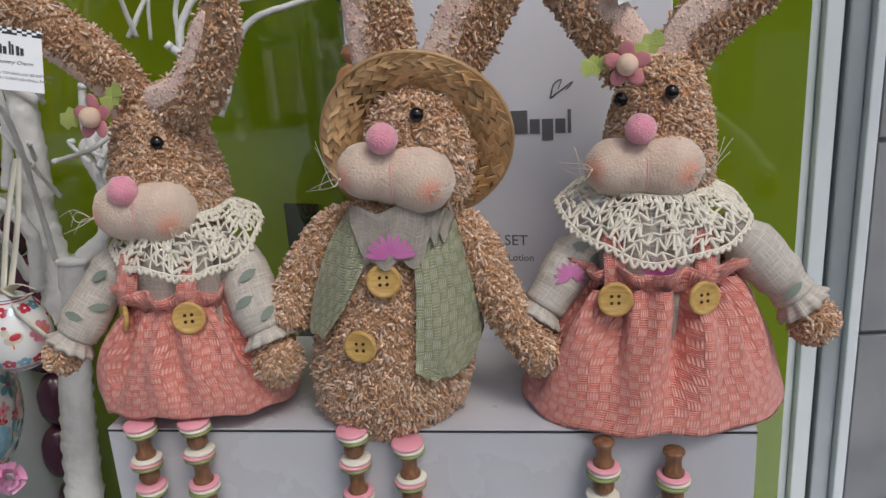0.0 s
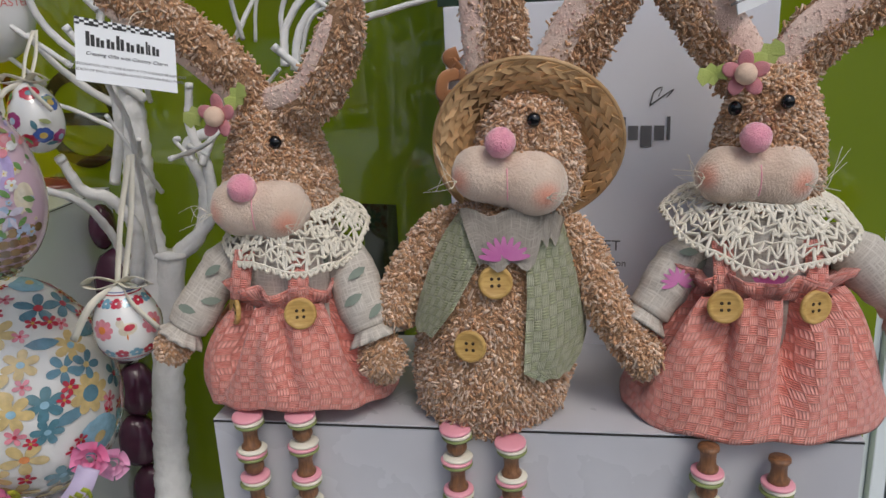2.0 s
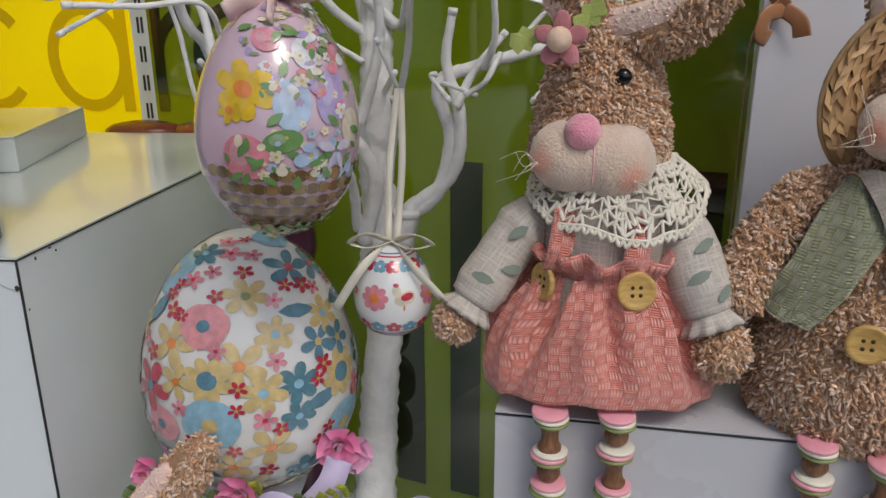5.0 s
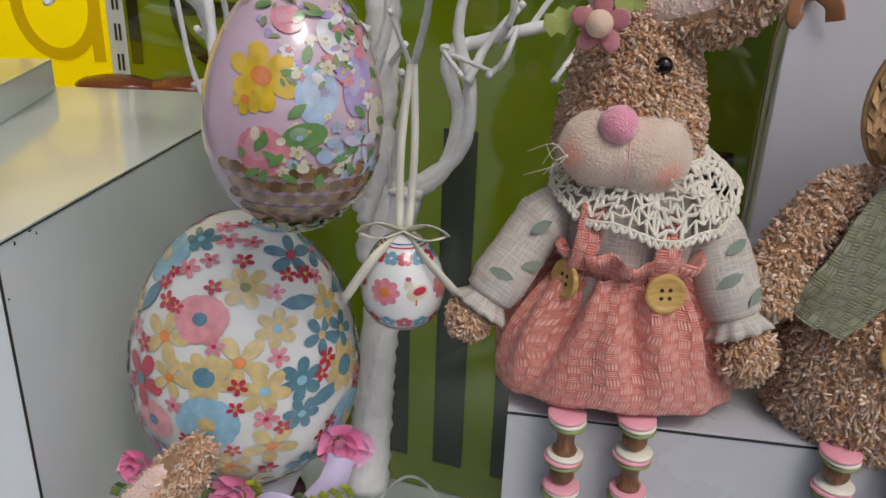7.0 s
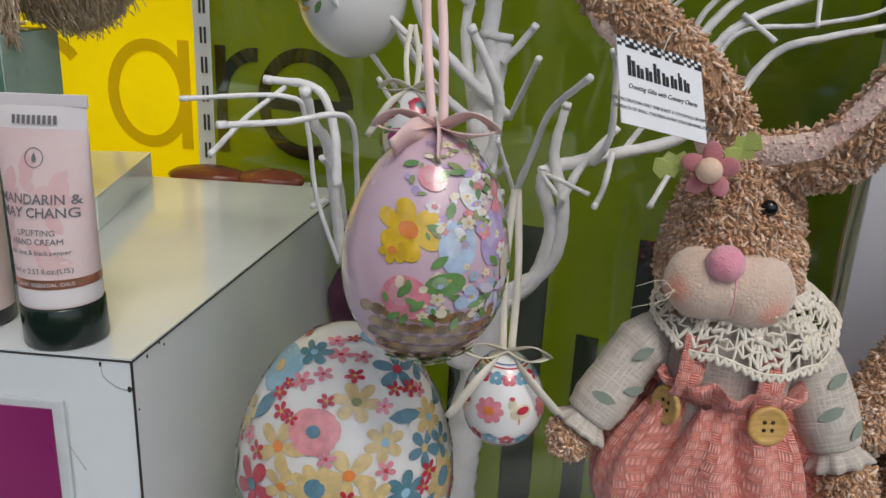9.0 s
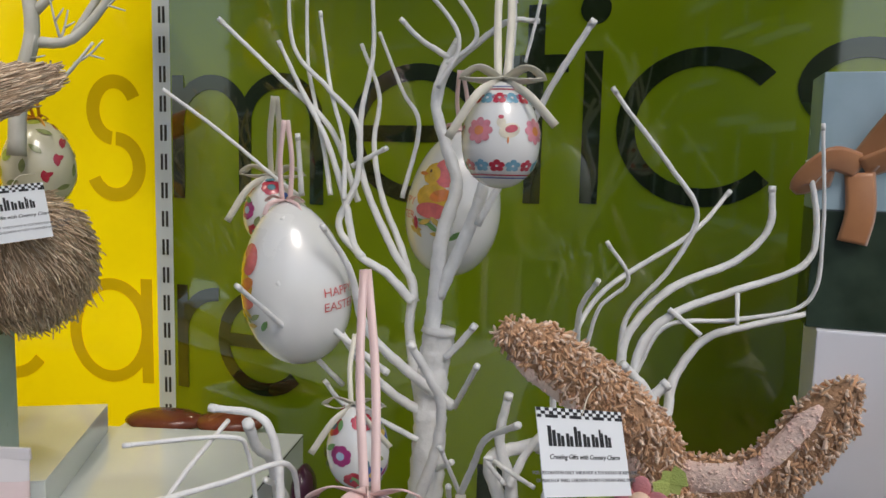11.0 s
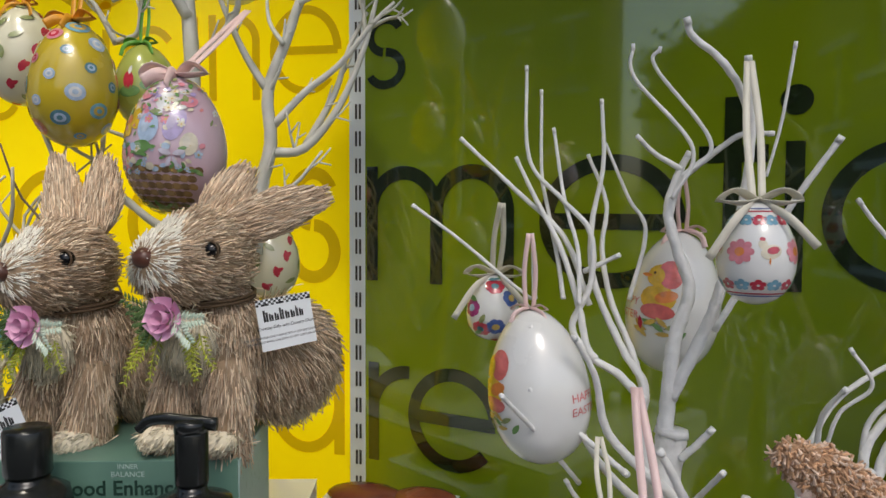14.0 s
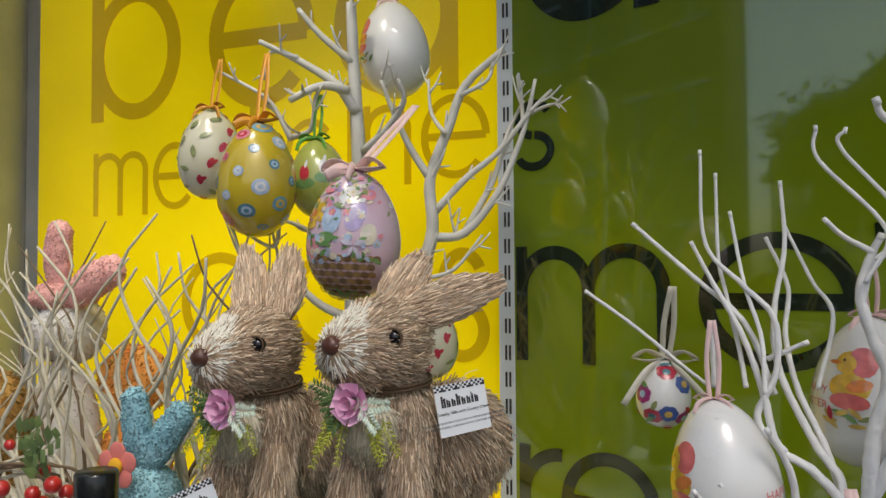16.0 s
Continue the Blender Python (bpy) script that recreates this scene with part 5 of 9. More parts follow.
# smooth tree
branch(smooth_tree, [(-0.922, 0.890, 1.513), (-0.922, 0.888, 1.608), (-0.918, 0.887, 1.703), (-0.912, 0.885, 1.796), (-0.915, 0.883, 1.870), (-0.918, 0.882, 1.930), (-0.920, 0.880, 1.996)], 0.0120, 0.0060)
branch(smooth_tree, [(-0.913, 0.880, 1.862), (-0.932, 0.867, 1.894), (-0.977, 0.853, 1.925), (-1.022, 0.840, 1.949)], 0.0070, 0.0030)
branch(smooth_tree, [(-0.918, 0.870, 1.887), (-0.942, 0.845, 1.889), (-0.968, 0.820, 1.869)], 0.0060, 0.0040)
branch(smooth_tree, [(-0.836, 0.880, 1.597), (-0.832, 0.883, 1.662), (-0.819, 0.887, 1.720), (-0.823, 0.890, 1.779), (-0.801, 0.893, 1.837), (-0.781, 0.897, 1.887), (-0.735, 0.900, 1.925)], 0.0090, 0.0040)
branch(smooth_tree, [(-0.823, 0.890, 1.779), (-0.845, 0.880, 1.818), (-0.863, 0.870, 1.863), (-0.871, 0.860, 1.893)], 0.0050, 0.0020)
branch(smooth_tree, [(-0.820, 0.890, 1.711), (-0.783, 0.897, 1.716), (-0.744, 0.905, 1.764), (-0.716, 0.913, 1.834), (-0.704, 0.920, 1.892)], 0.0060, 0.0020)
branch(smooth_tree, [(-0.818, 0.890, 1.740), (-0.782, 0.897, 1.778), (-0.744, 0.905, 1.809), (-0.709, 0.913, 1.853), (-0.685, 0.920, 1.878)], 0.0050, 0.0020)
branch(smooth_tree, [(-0.718, 0.920, 1.836), (-0.721, 0.920, 1.871), (-0.724, 0.920, 1.901)], 0.0030, 0.0015)
branch(smooth_tree, [(-0.713, 0.920, 1.851), (-0.692, 0.910, 1.857), (-0.677, 0.900, 1.857)], 0.0025, 0.0015)
branch(smooth_tree, [(-0.784, 0.900, 1.717), (-0.753, 0.913, 1.778), (-0.740, 0.927, 1.832), (-0.723, 0.940, 1.873)], 0.0045, 0.0018)
branch(smooth_tree, [(-0.990, 0.860, 1.831), (-1.001, 0.853, 1.857), (-1.020, 0.847, 1.884), (-1.079, 0.840, 1.918)], 0.0040, 0.0018)
branch(smooth_tree, [(-0.990, 0.860, 1.834), (-0.959, 0.853, 1.841), (-0.950, 0.847, 1.875), (-0.936, 0.840, 1.888)], 0.0040, 0.0018)
branch(smooth_tree, [(-0.925, 0.890, 1.615), (-0.961, 0.880, 1.632), (-0.990, 0.870, 1.659)], 0.0060, 0.0040)
branch(smooth_tree, [(-0.919, 0.880, 1.689), (-0.974, 0.870, 1.723), (-1.007, 0.860, 1.737)], 0.0040, 0.0020)
branch(smooth_tree, [(-0.831, 0.880, 1.662), (-0.794, 0.890, 1.674), (-0.763, 0.900, 1.713)], 0.0030, 0.0015)
branch(smooth_tree, [(-0.800, 0.880, 1.828), (-0.821, 0.890, 1.857), (-0.828, 0.900, 1.899)], 0.0030, 0.0015)
branch(smooth_tree, [(-0.782, 0.880, 1.871), (-0.752, 0.890, 1.889), (-0.748, 0.900, 1.917)], 0.0030, 0.0015)
branch(smooth_tree, [(-0.903, 0.880, 1.815), (-0.867, 0.867, 1.837), (-0.840, 0.853, 1.864), (-0.841, 0.840, 1.886)], 0.0060, 0.0020)
branch(smooth_tree, [(-0.994, 0.840, 1.735), (-0.989, 0.820, 1.701), (-1.020, 0.800, 1.720)], 0.0030, 0.0015)
branch(smooth_tree, [(-0.917, 0.880, 1.923), (-0.953, 0.865, 1.956), (-0.975, 0.850, 1.986)], 0.0050, 0.0030)
branch(smooth_tree, [(-0.975, 0.850, 1.927), (-1.010, 0.845, 1.936), (-1.015, 0.840, 1.902)], 0.0030, 0.0015)
branch(smooth_tree, [(-0.94, 0.89, DECK), (-0.95, 0.90, 1.15), (-0.94, 0.90, 1.35), (-0.924, 0.89, 1.525)], 0.014, 0.012)

floral = thing("floral_egg", (-0.489, 0.62, 1.055), "large papier-mache egg covered in glittery printed flowers", "egg")
fe = Egg((-0.487, 0.62, 1.157), 0.0815, 0.206, 0, 0)
PAPERSKIN = mat("pasted_white_paper", (0.76, 0.755, 0.735), (0.66, 0.655, 0.62), rough=0.42, scale=24, bump=0.3, bscale=60, coat=0.15, bdist=0.002)
fe.shell(floral, PAPERSKIN, seg=64, rings=44)
r2 = random.Random(21)
# overlapping sheets of pasted tissue, their edges just proud of the skin
TISSUE = mat("pasted_tissue", (0.78, 0.765, 0.72), (0.70, 0.685, 0.64), rough=0.5, scale=30, bump=0.5, bscale=90, coat=0.1, bdist=0.002)
for k in range(16):
    th, f = 2.399 * k, 0.25 + 0.58 * ((k * 0.618) % 1)
    w, h, lean = r2.uniform(0.020, 0.032), r2.uniform(0.022, 0.036), r2.uniform(-0.2, 0.2)
    edge = [(w * sx * (1 + r2.uniform(-0.1, 0.1)) + lean * h * sy, h * sy * (1 + r2.uniform(-0.08, 0.08))) for sx, sy in ((-1, -1), (-0.5, -1), (0, -1), (0.5, -1), (1, -1), (1, -0.5), (1, 0), (1, 0.5), (1, 1), (0.5, 1), (0, 1), (-0.5, 1), (-1, 1), (-1, 0.5), (-1, 0), (-1, -0.5))]
    fe.motif(floral, "tissue_sheet", th, f, [(edge, 0, 0)], (TISSUE,), off=0.00025 + 0.00004 * k)
taken = []
NAVYP = gloss("slate_blue_print", (0.13, 0.27, 0.35), 0.5)
PALEY, SOFTB, ROSEP = gloss("soft_ochre_print", (0.70, 0.53, 0.24), 0.5), gloss("soft_blue_print", (0.32, 0.55, 0.68), 0.5), gloss("rose_print", (0.80, 0.34, 0.36), 0.5)
kinds = [("big", 0.020, P_RED, P_TEAL, 5), ("five", 0.015, NAVYP, P_RED, 5), ("five", 0.015, PALEY, SOFTB, 6), ("rose", 0.018, ROSEP, NAVYP, 8), ("rose", 0.020, SOFTB, PALEY, 8), ("five", 0.013, P_TEAL, SOFTB, 6), ("leaf", 0.014, P_GREEN, P_GREEN, 1), ("sun", 0.016, PALEY, NAVYP, 8), ("tiny", 0.006, P_RED, P_YEL, 5), ("tiny", 0.0055, P_RED, P_YEL, 5), ("five", 0.0165, PALEY, P_GREEN, 6), ("leaf", 0.014, NAVYP, P_GREEN, 1), ("five", 0.014, NAVYP, PALEY, 5), ("tiny", 0.007, P_PINK, P_RED, 5), ("five", 0.014, gloss("teal_flower_print", (0.16, 0.36, 0.40), 0.5), PALEY, 5), ("five", 0.015, PALEY, P_ORANGE, 5)]
tries = 0
while len(taken) < 215 and tries < 14000:
    tries += 1
    th, f = r2.uniform(-3.14, 3.14), math.acos(1 - 2 * r2.uniform(0.04, 0.985)) / math.pi
    kd = kinds[r2.randrange(len(kinds))]
    p = fe.at(th, f)
    if any((p - q).length < 0.74 * (s + kd[1]) for q, s in taken):
        continue
    taken.append((p, kd[1]))
    rot, s = r2.uniform(0, 360), kd[1] * r2.uniform(0.95, 1.35)
    if kd[0] == "leaf":
        sh = [(leaf_shape(0, 0, s, s * 0.42, rot), 0, 0)]
    elif kd[0] == "rose":
        sh = bloom(s * 0.9, 6, 0.55, rot, 0.28) + [(oval(s * 0.1, s * 0.05, s * 0.5, s * 0.45, rot), 0, 1)]
        sh[6] = (sh[6][0], 1, 3)
    else:
        sh = bloom(s, kd[4], 0.27 if kd[0] != "sun" else 0.26, rot, 0.22 if kd[0] != "sun" else 0.42)
    fe.motif(floral, "flower_print", th, f, sh, (kd[2], kd[3]), off=0.0011 + 0.000004 * len(taken))

violet, ve = hung_egg("violet_egg", "violet lacquered egg printed with a basket of eggs, blush ribbon", (-0.420, 0.512, 1.359), 0.0457, 0.129, S_VIOLET, PINKRIB, (-0.432, 0.585, 1.535), 0, 3, 0.026)
easter_basket(violet, ve, 0.45)
chick1, ce = hung_egg("hen_egg", "small white egg with hens and blossom bands, cream bow", (-0.371, 0.602, 1.2245), 0.0285, 0.070, S_WHITE, CREAMRIB, (-0.372, 0.66, 1.36), 8, 0, 0.024)
chick_bands(chick1, ce)
folk2, f2 = hung_egg("folk_egg", "small white egg with bright folk flowers, cream bow", (-0.447, 0.652, 1.397), 0.0225, 0.062, S_WHITE, CREAMRIB, (-0.455, 0.69, 1.47), 20, -4, 0.018)
folk_flowers(folk2, f2, seed=4)
happy, he = hung_egg("easter_greeting_egg", "large white egg with red Easter greeting and duckling, blush bow", (-0.504, 0.70, 1.506), 0.0415, 0.126, S_WHITE, PINKRIB, (-0.512, 0.70, 1.63), 0, -7, 0.012)
duckling(happy, he, -1.0, 0.54, 1.2)
REDLINE = gloss("coral_red_print", (0.78, 0.20, 0.20))
he.words(happy, "HAPPY", 0.0105, 1.10, 0.470, REDLINE)
he.words(happy, "EASTER", 0.0105, 1.12, 0.415, REDLINE)
duck, de = hung_egg("duckling_egg", "large cream egg with yellow duckling in red bonnet, blush bow", (-0.389, 0.82, 1.563), 0.043, 0.132, S_WHITE, PINKRIB, (-0.385, 0.80, 1.68), 0, 6, 0.016)
duckling(duck, de, -0.45, 0.55, 1.3)
de.words(duck, "HAPPY", 0.011, -1.25, 0.50, REDLINE)
de.words(duck, "EASTER", 0.011, -1.25, 0.44, REDLINE)
chick2, c2 = hung_egg("hen_egg", "white egg with hens and blossom bands, cream bow", (-0.351, 0.64, 1.62), 0.0262, 0.071, S_WHITE, CREAMRIB, (-0.350, 0.69, 1.76), -6, 0, 0.022)
chick_bands(chick2, c2)
folk1, f1 = hung_egg("folk_egg", "small white egg with red and blue folk flowers, cream bow", (-0.560, 0.832, 1.552), 0.0262, 0.066, S_WHITE, CREAMRIB, (-0.548, 0.80, 1.655), 0, 4, 0.024)
folk_flowers(folk1, f1, seed=9)

# eggs on the smooth tree
S_CREAM = gloss("cream_lacquer", (0.66, 0.63, 0.46), 1.0, col2=(0.60, 0.57, 0.42), scale=20)
dots, dt = hung_egg("dotted_egg", "mustard yellow egg with rings and dots, orange ribbon", (-0.978, 0.77, 1.772), 0.0425, 0.125, S_YELLOW, ORANGERIB, (-0.985, 0.80, 1.92), 0, 3, 0.022)
r2 = random.Random(8)
for i in range(40):
    th, f, s = i * 2.399, math.acos(1 - 2 * (i + 0.5) / 40) / math.pi, r2.choice((0.006, 0.0095, 0.0125))
    a, b = r2.choice(((P_BLUE, P_YEL), (P_ORANGE, P_PINK), (P_GREEN, P_LIME), (P_TEAL, P_SKY), (P_PINK, P_RED), (P_SKY, P_WHITE)))
    sh = [(oval(0, 0, s, s, 0, 18), 0, 0)] + ([(oval(0, 0, s * 0.62, s * 0.62), 1, 1), (oval(0, 0, s * 0.3, s * 0.3), 0, 2)] if s > 0.005 else [])
    dt.motif(dots, "dot_print", th, f, sh, (a, b), off=0.0004 + 0.00001 * i)
wr, we = hung_egg("tulip_egg", "white egg with red tulips and olive leaves, orange ribbon", (-1.077, 0.82, 1.813), 0.037, 0.108, S_CREAM, ORANGERIB, (-1.07, 0.83, 1.93), 0, 4, 0.016)
rg, re_ = hung_egg("bunny_print_egg", "olive and white egg with red figures, green ribbon", (-0.941, 0.84, 1.779), 0.034, 0.092, S_GREEN, GREENRIB, (-0.945, 0.85, 1.88), 0, -4, 0.016)
lm, le_ = hung_egg("fruit_egg", "white egg with red birds, lemons and leaves, orange ribbon", (-0.843, 0.93, 1.588), 0.0375, 0.096, S_CREAM, ORANGERIB, (-0.84, 0.91, 1.68), 0, 0, 0.012)
for ob, e in ((wr, we), (lm, le_)):
    r3 = random.Random(len(ob.name))
    for i in range(44):
        th, f = i * 2.399, math.acos(1 - 2 * (i + 0.5) / 44) / math.pi
        if i % 4 == 0:
            e.motif(ob, "tulip_print", th, f, [(leaf_shape(0, 0, 0.008, 0.0042, r3.uniform(60, 120)), 0, 0), (leaf_shape(0.003, 0.002, 0.006, 0.003, 30), 0, 1)], (P_RED,))
        elif i % 4 == 2 and ob is lm:
            e.motif(ob, "lemon_print", th, f, [(oval(0, 0, 0.008, 0.0075), 0, 0)], (P_LIME,))
        else:
            e.motif(ob, "leaf_print", th, f, [(leaf_shape(0, 0, 0.0085, 0.0036, r3.uniform(0, 360)), 0, 0)], (P_GREEN,), off=0.0006 + 0.00002 * i)
for i in range(9):
    re_.motif(rg, "figure_print", i * 0.698, 0.52 + 0.04 * (i % 2), [(oval(0, 0, 0.006, 0.0105), 0, 0), (leaf_shape(0.002, 0.012, 0.006, 0.002, 80), 1, 1), (oval(0, -0.013, 0.012, 0.007), 2, 0)], ((P_RED, P_WHITE, P_PINK)[i % 3:][0:1][0], P_WHITE, P_LEAF))
v2, ve2 = hung_egg("violet_egg", "violet lacquered egg with printed spring basket, blush ribbon", (-0.830, 0.71, 1.705), 0.0445, 0.122, S_VIOLET, PINKRIB, (-0.803, 0.80, 1.845), -6, 3, 0.026)
easter_basket(v2, ve2, 0.05)
w2, we2 = hung_egg("duckling_egg", "large white egg with printed duckling and toadstools", (-0.894, 0.95, 1.955), 0.045, 0.125, S_WHITE, PINKRIB, (-0.87, 0.95, 2.08), 0, -6, 0.012)
duckling(w2, we2, -0.8, 0.56, 1.1)

# ---- plush rabbits on the plinth ----


def fur(parent, bm, count, length=0.0042, width=0.0022, seed=1, name="fur", material=None, **kw):
    return strands(name, bm, count, length, width, material or FUR, parent, droop=(0, 0, -0.7), curl=1.0, lift=0.30, seed=seed, jitter=0.55, blunt=True, sub=1, rise=0.75, **kw)


def furred(name, bm, parent, count, seed, base=None, length=0.0042, material=None, keep=None, label="", dense=7.5):
    """A stuffed part with its pile as a mesh under it."""
    bmesh.ops.recalc_face_normals(bm, faces=bm.faces)
    src = bm.copy()
    ob = part(name, bm, base or FURBASE, parent, label)
    fur(ob, src, int(count * dense), length=length * 1.2, seed=seed, material=material, keep=keep)
    src.free()
    return ob


def nap(parent, src, count, material, seed):
    """Short brushed fleece nap on a part."""
    strands("nap", src, count, 0.0015, 0.0022, material, parent, droop=(0, 0, -0.2), curl=0.9, lift=0.35, seed=seed, jitter=0.6, sub=1, blunt=True)
    src.free()


def leg_string(parent, x, y, z, flip):
    """A dangling leg of turned beads and stacked painted discs on a cord."""
    bm = bmesh.new()
    tube(bm, [(x, y, z - 0.001), (x, y, z - 0.06), (x, y, z - 0.16)], (0.0009, 0.0009), seg=5)
    part("cord", bm, NYLON, parent)
    k = 0
    order = ["spool", "disc", "bead", "disc"] if x > 0.09 else ["disc", "spool", "disc", "bead"] if flip else ["disc", "bead", "disc", "spool"]
    colours = [(PINKDISC, CREAMDISC, GREENDISC), (CREAMDISC, PINKDISC, GREENDISC)]
    while z > 0.985:
        kind = order[k % 4]
        if kind == "disc":
            for j, m2 in enumerate(colours[(k // 2) % 2]):
                t = 0.0032
                bm = bmesh.new()
                rr = 0.0126 * (1.0 - 0.02 * ((k + j) % 3))
                lathe(bm, [(0.0015, -t), (rr - 0.0012, -t), (rr, -t + 0.001), (rr, -0.001), (rr - 0.0012, -0.0001), (0.0015, -0.0001)], Matrix.Translation((x + 0.0006 * ((j * 7 + k) % 3 - 1), y, z)) @ Euler((radians(4 - 3 * (k % 3)), radians(3 * ((k + j) % 2)), 0)).to_matrix().to_4x4(), 24)
                part("disc", bm, m2, parent)
                z -= t
        elif kind == "bead":
            bm = bmesh.new()
            ball(bm, (x, y, z - 0.0078), (0.0083, 0.0083, 0.0078), seg=18, rings=10)
            part("bead", bm, BEADWOOD, parent, "round brown wooden bead")
            z -= 0.0152
        else:
            bm = bmesh.new()
            lathe(bm, [(0.002, -0.0205), (0.0078, -0.0203), (0.0082, -0.018), (0.0062, -0.0155), (0.0058, -0.010), (0.0062, -0.005), (0.0082, -0.0025), (0.0078, -0.0003), (0.002, 0)], Matrix.Translation((x, y, z)), 20)
            part("spool", bm, BEADWOOD, parent, "turned brown wooden spool")
            z -= 0.0203
        k += 1


def button(parent, at, normal, r=0.0128):
    m = facing(at, normal)
    bm = bmesh.new()
    lathe(bm, [(0.0001, -0.002), (r * 0.92, -0.002), (r, -0.001), (r, 0.0008), (r * 0.90, 0.0022), (r * 0.76, 0.0012), (r * 0.6, 0.0006), (0.0001, 0.0005)], m, 36)
    b = part("button", bm, BUTTONWOOD, parent, "yellow wooden four-hole button")
    for sx in (-1, 1):
        for sy in (-1, 1):
            bm = bmesh.new()
            lathe(bm, [(0.0001, 0.0006), (0.0013, 0.0006), (0.0013, 0.00085), (0.0001, 0.0009)], m @ Matrix.Translation((sx * 0.0026, sy * 0.0026, 0)), 10)
            part("button_hole", bm, HOLE, b)


def ear(parent, points, width, seed, shift, thick=0.010, count=650, tip=0.35):
    """A long flat ear: chenille back, pink fleece lining set towards shift."""
    taper = lambda t: (0.62 + 0.38 * math.sin(math.pi * min(1, 0.25 + t * 0.62))) * (1 - (1 - tip) * max(0, (t - 0.78) / 0.22) ** 2)
    bm = bmesh.new()
    tube(bm, points, lambda t: taper(t), seg=16, steps=7, flat=(thick, width), side=(0, 1, 0))
    sv = Vector(shift).normalized()
    e = furred("ear", bm, parent, count, seed, keep=lambda q, w: w[0] * sv.x + w[1] * sv.y + w[2] * sv.z < 0.72)
    bm = bmesh.new()
    moved = [Vector(p) + Vector(shift) * (0.55 + 0.45 * i / len(points)) for i, p in enumerate(points[:-1])]
    end = Vector(points[-1]) * 0.45 + Vector(points[-2]) * 0.55 + Vector(shift)
    tube(bm, moved + [end], lambda t: taper(t) * (1 - 0.25 * t), seg=16, steps=7, flat=(thick * 0.66, width * 0.74), side=(0, 1, 0))
    src = bm.copy()
    lining = part("ear_lining", bm, EARPINK, e, "pink-blushed fleece ear lining")
    nap(lining, src, 1600, EARFUZZ, seed + 3)
    return e


def muzzle(parent, left, right, nose, blush, seed):
    """A stuffed fleece muzzle: two lobes drawn together by a stitched line, blush, whiskers and a pompom."""
    mid = (Vector(left[0]) + Vector(right[0])) / 2
    span = abs(left[0][0] - right[0][0])
    lobes = (left, right, (tuple(mid + Vector((0, 0.0005, 0))), (span * 0.62, (left[1][1] + right[1][1]) * 0.485, (left[1][2] + right[1][2]) * 0.47)))
    roots = []
    for i, (c, r) in enumerate((left, right)):
        bx, bz = blush[i]
        d = Vector((bx, -math.sqrt(max(0.05, 1 - bx * bx - bz * bz)), bz))
        roots.append(Vector(c) + Vector((d.x * r[0], d.y * r[1], d.z * r[2])))

    def reach(d, c, r):
        o = mid - Vector(c)
        a = sum((d[k] / r[k]) ** 2 for k in range(3))
        b = sum(d[k] * o[k] / r[k] ** 2 for k in range(3))
        q = sum((o[k] / r[k]) ** 2 for k in range(3)) - 1
        return max(0.0, (-b + math.sqrt(max(0.0, b * b - a * q))) / a)
    bm = bmesh.new()
    got = bmesh.ops.create_uvsphere(bm, u_segments=56, v_segments=36, radius=1.0)
    for v in got["verts"]:
        d = v.co.normalized()
        two = sum(reach(d, c, r) ** 7 for c, r in lobes) ** (1 / 7)
        seam = 1 - 0.045 * math.exp(-(d.x / 0.10) ** 2) * (1 if d.y < 0 else 0)
        v.co = mid + d * two * 0.955 * seam * (1 + 0.025 * noise.noise(d * 3.1 + Vector((seed * 2.3, 0, seed))) + 0.012 * noise.noise(d * 9 + Vector((seed, 5, 0))))
    cheek = part("muzzle", bm, blushed("blushed_fleece", roots), parent, "cream fleece muzzle with rosy cheeks")
    rr = random.Random(seed * 7)
    for i, root in enumerate(roots):
        s = -1 if i == 0 else 1
        for w in range(5):
            q = [root, root + Vector((s * rr.uniform(0.004, 0.012), -0.008, rr.uniform(-0.006, 0.010))), root + Vector((s * rr.uniform(0.012, 0.032), -0.006, rr.uniform(-0.014, 0.030)))]
            bm = bmesh.new()
            tube(bm, q, (0.00030, 0.00018), seg=4, steps=5)
            part("whisker", bm, NYLON, cheek)
        bm = bmesh.new()
        ball(bm, root, 0.0011, seg=8, rings=6)
        part("whisker_knot", bm, NYLON, cheek)
    front = lambda z: mid.y - ((sum(reach(Vector((0, -0.9, z)).normalized(), c, r) ** 7 for c, r in lobes) ** (1 / 7)) * 0.955 * 0.955) * 0.9 / math.hypot(0.9, z)
    bm = bmesh.new()
    tube(bm, [(mid.x, front(z) - 0.0002, mid.z + (mid.y - front(z)) * z / 0.9) for z in (0.55, 0.3, 0.0, -0.35, -0.7)], (0.0006, 0.0005), seg=5)
    part("mouth_thread", bm, PINKDISC, parent, "pink stitched line")
    bm = bmesh.new()
    ball(bm, nose, 0.0113, seg=22, rings=14, lumps=0.04, seed=seed)
    part("nose", bm, POMPOM, parent, "pink pompom nose")


def bead_eye(parent, at):
    bm = bmesh.new()
    ball(bm, at, (0.0052, 0.0045, 0.0054), seg=16, rings=10)
    part("eye", bm, BLACKGLOSS, parent, "black bead eye")


def head(parent, x, y, zs, count, seed, lean=0.0, squash=1.0):
    """A pear-shaped chenille head from rows of (height, radius)."""
    bm = bmesh.new()
    rows = []
    z0 = zs[0][0]
    for z, r in zs:
        rows.append([(x + lean * (z - z0) + r * math.cos(a), y + squash * r * math.sin(a), z) for a in (2 * math.pi * j / 24 for j in range(24))])
    vs = grid_mesh(bm, rows)
    bm.faces.new(vs[0][::-1])
    bm.faces.new(vs[-1])
    return furred("head", bm, parent, count, seed)


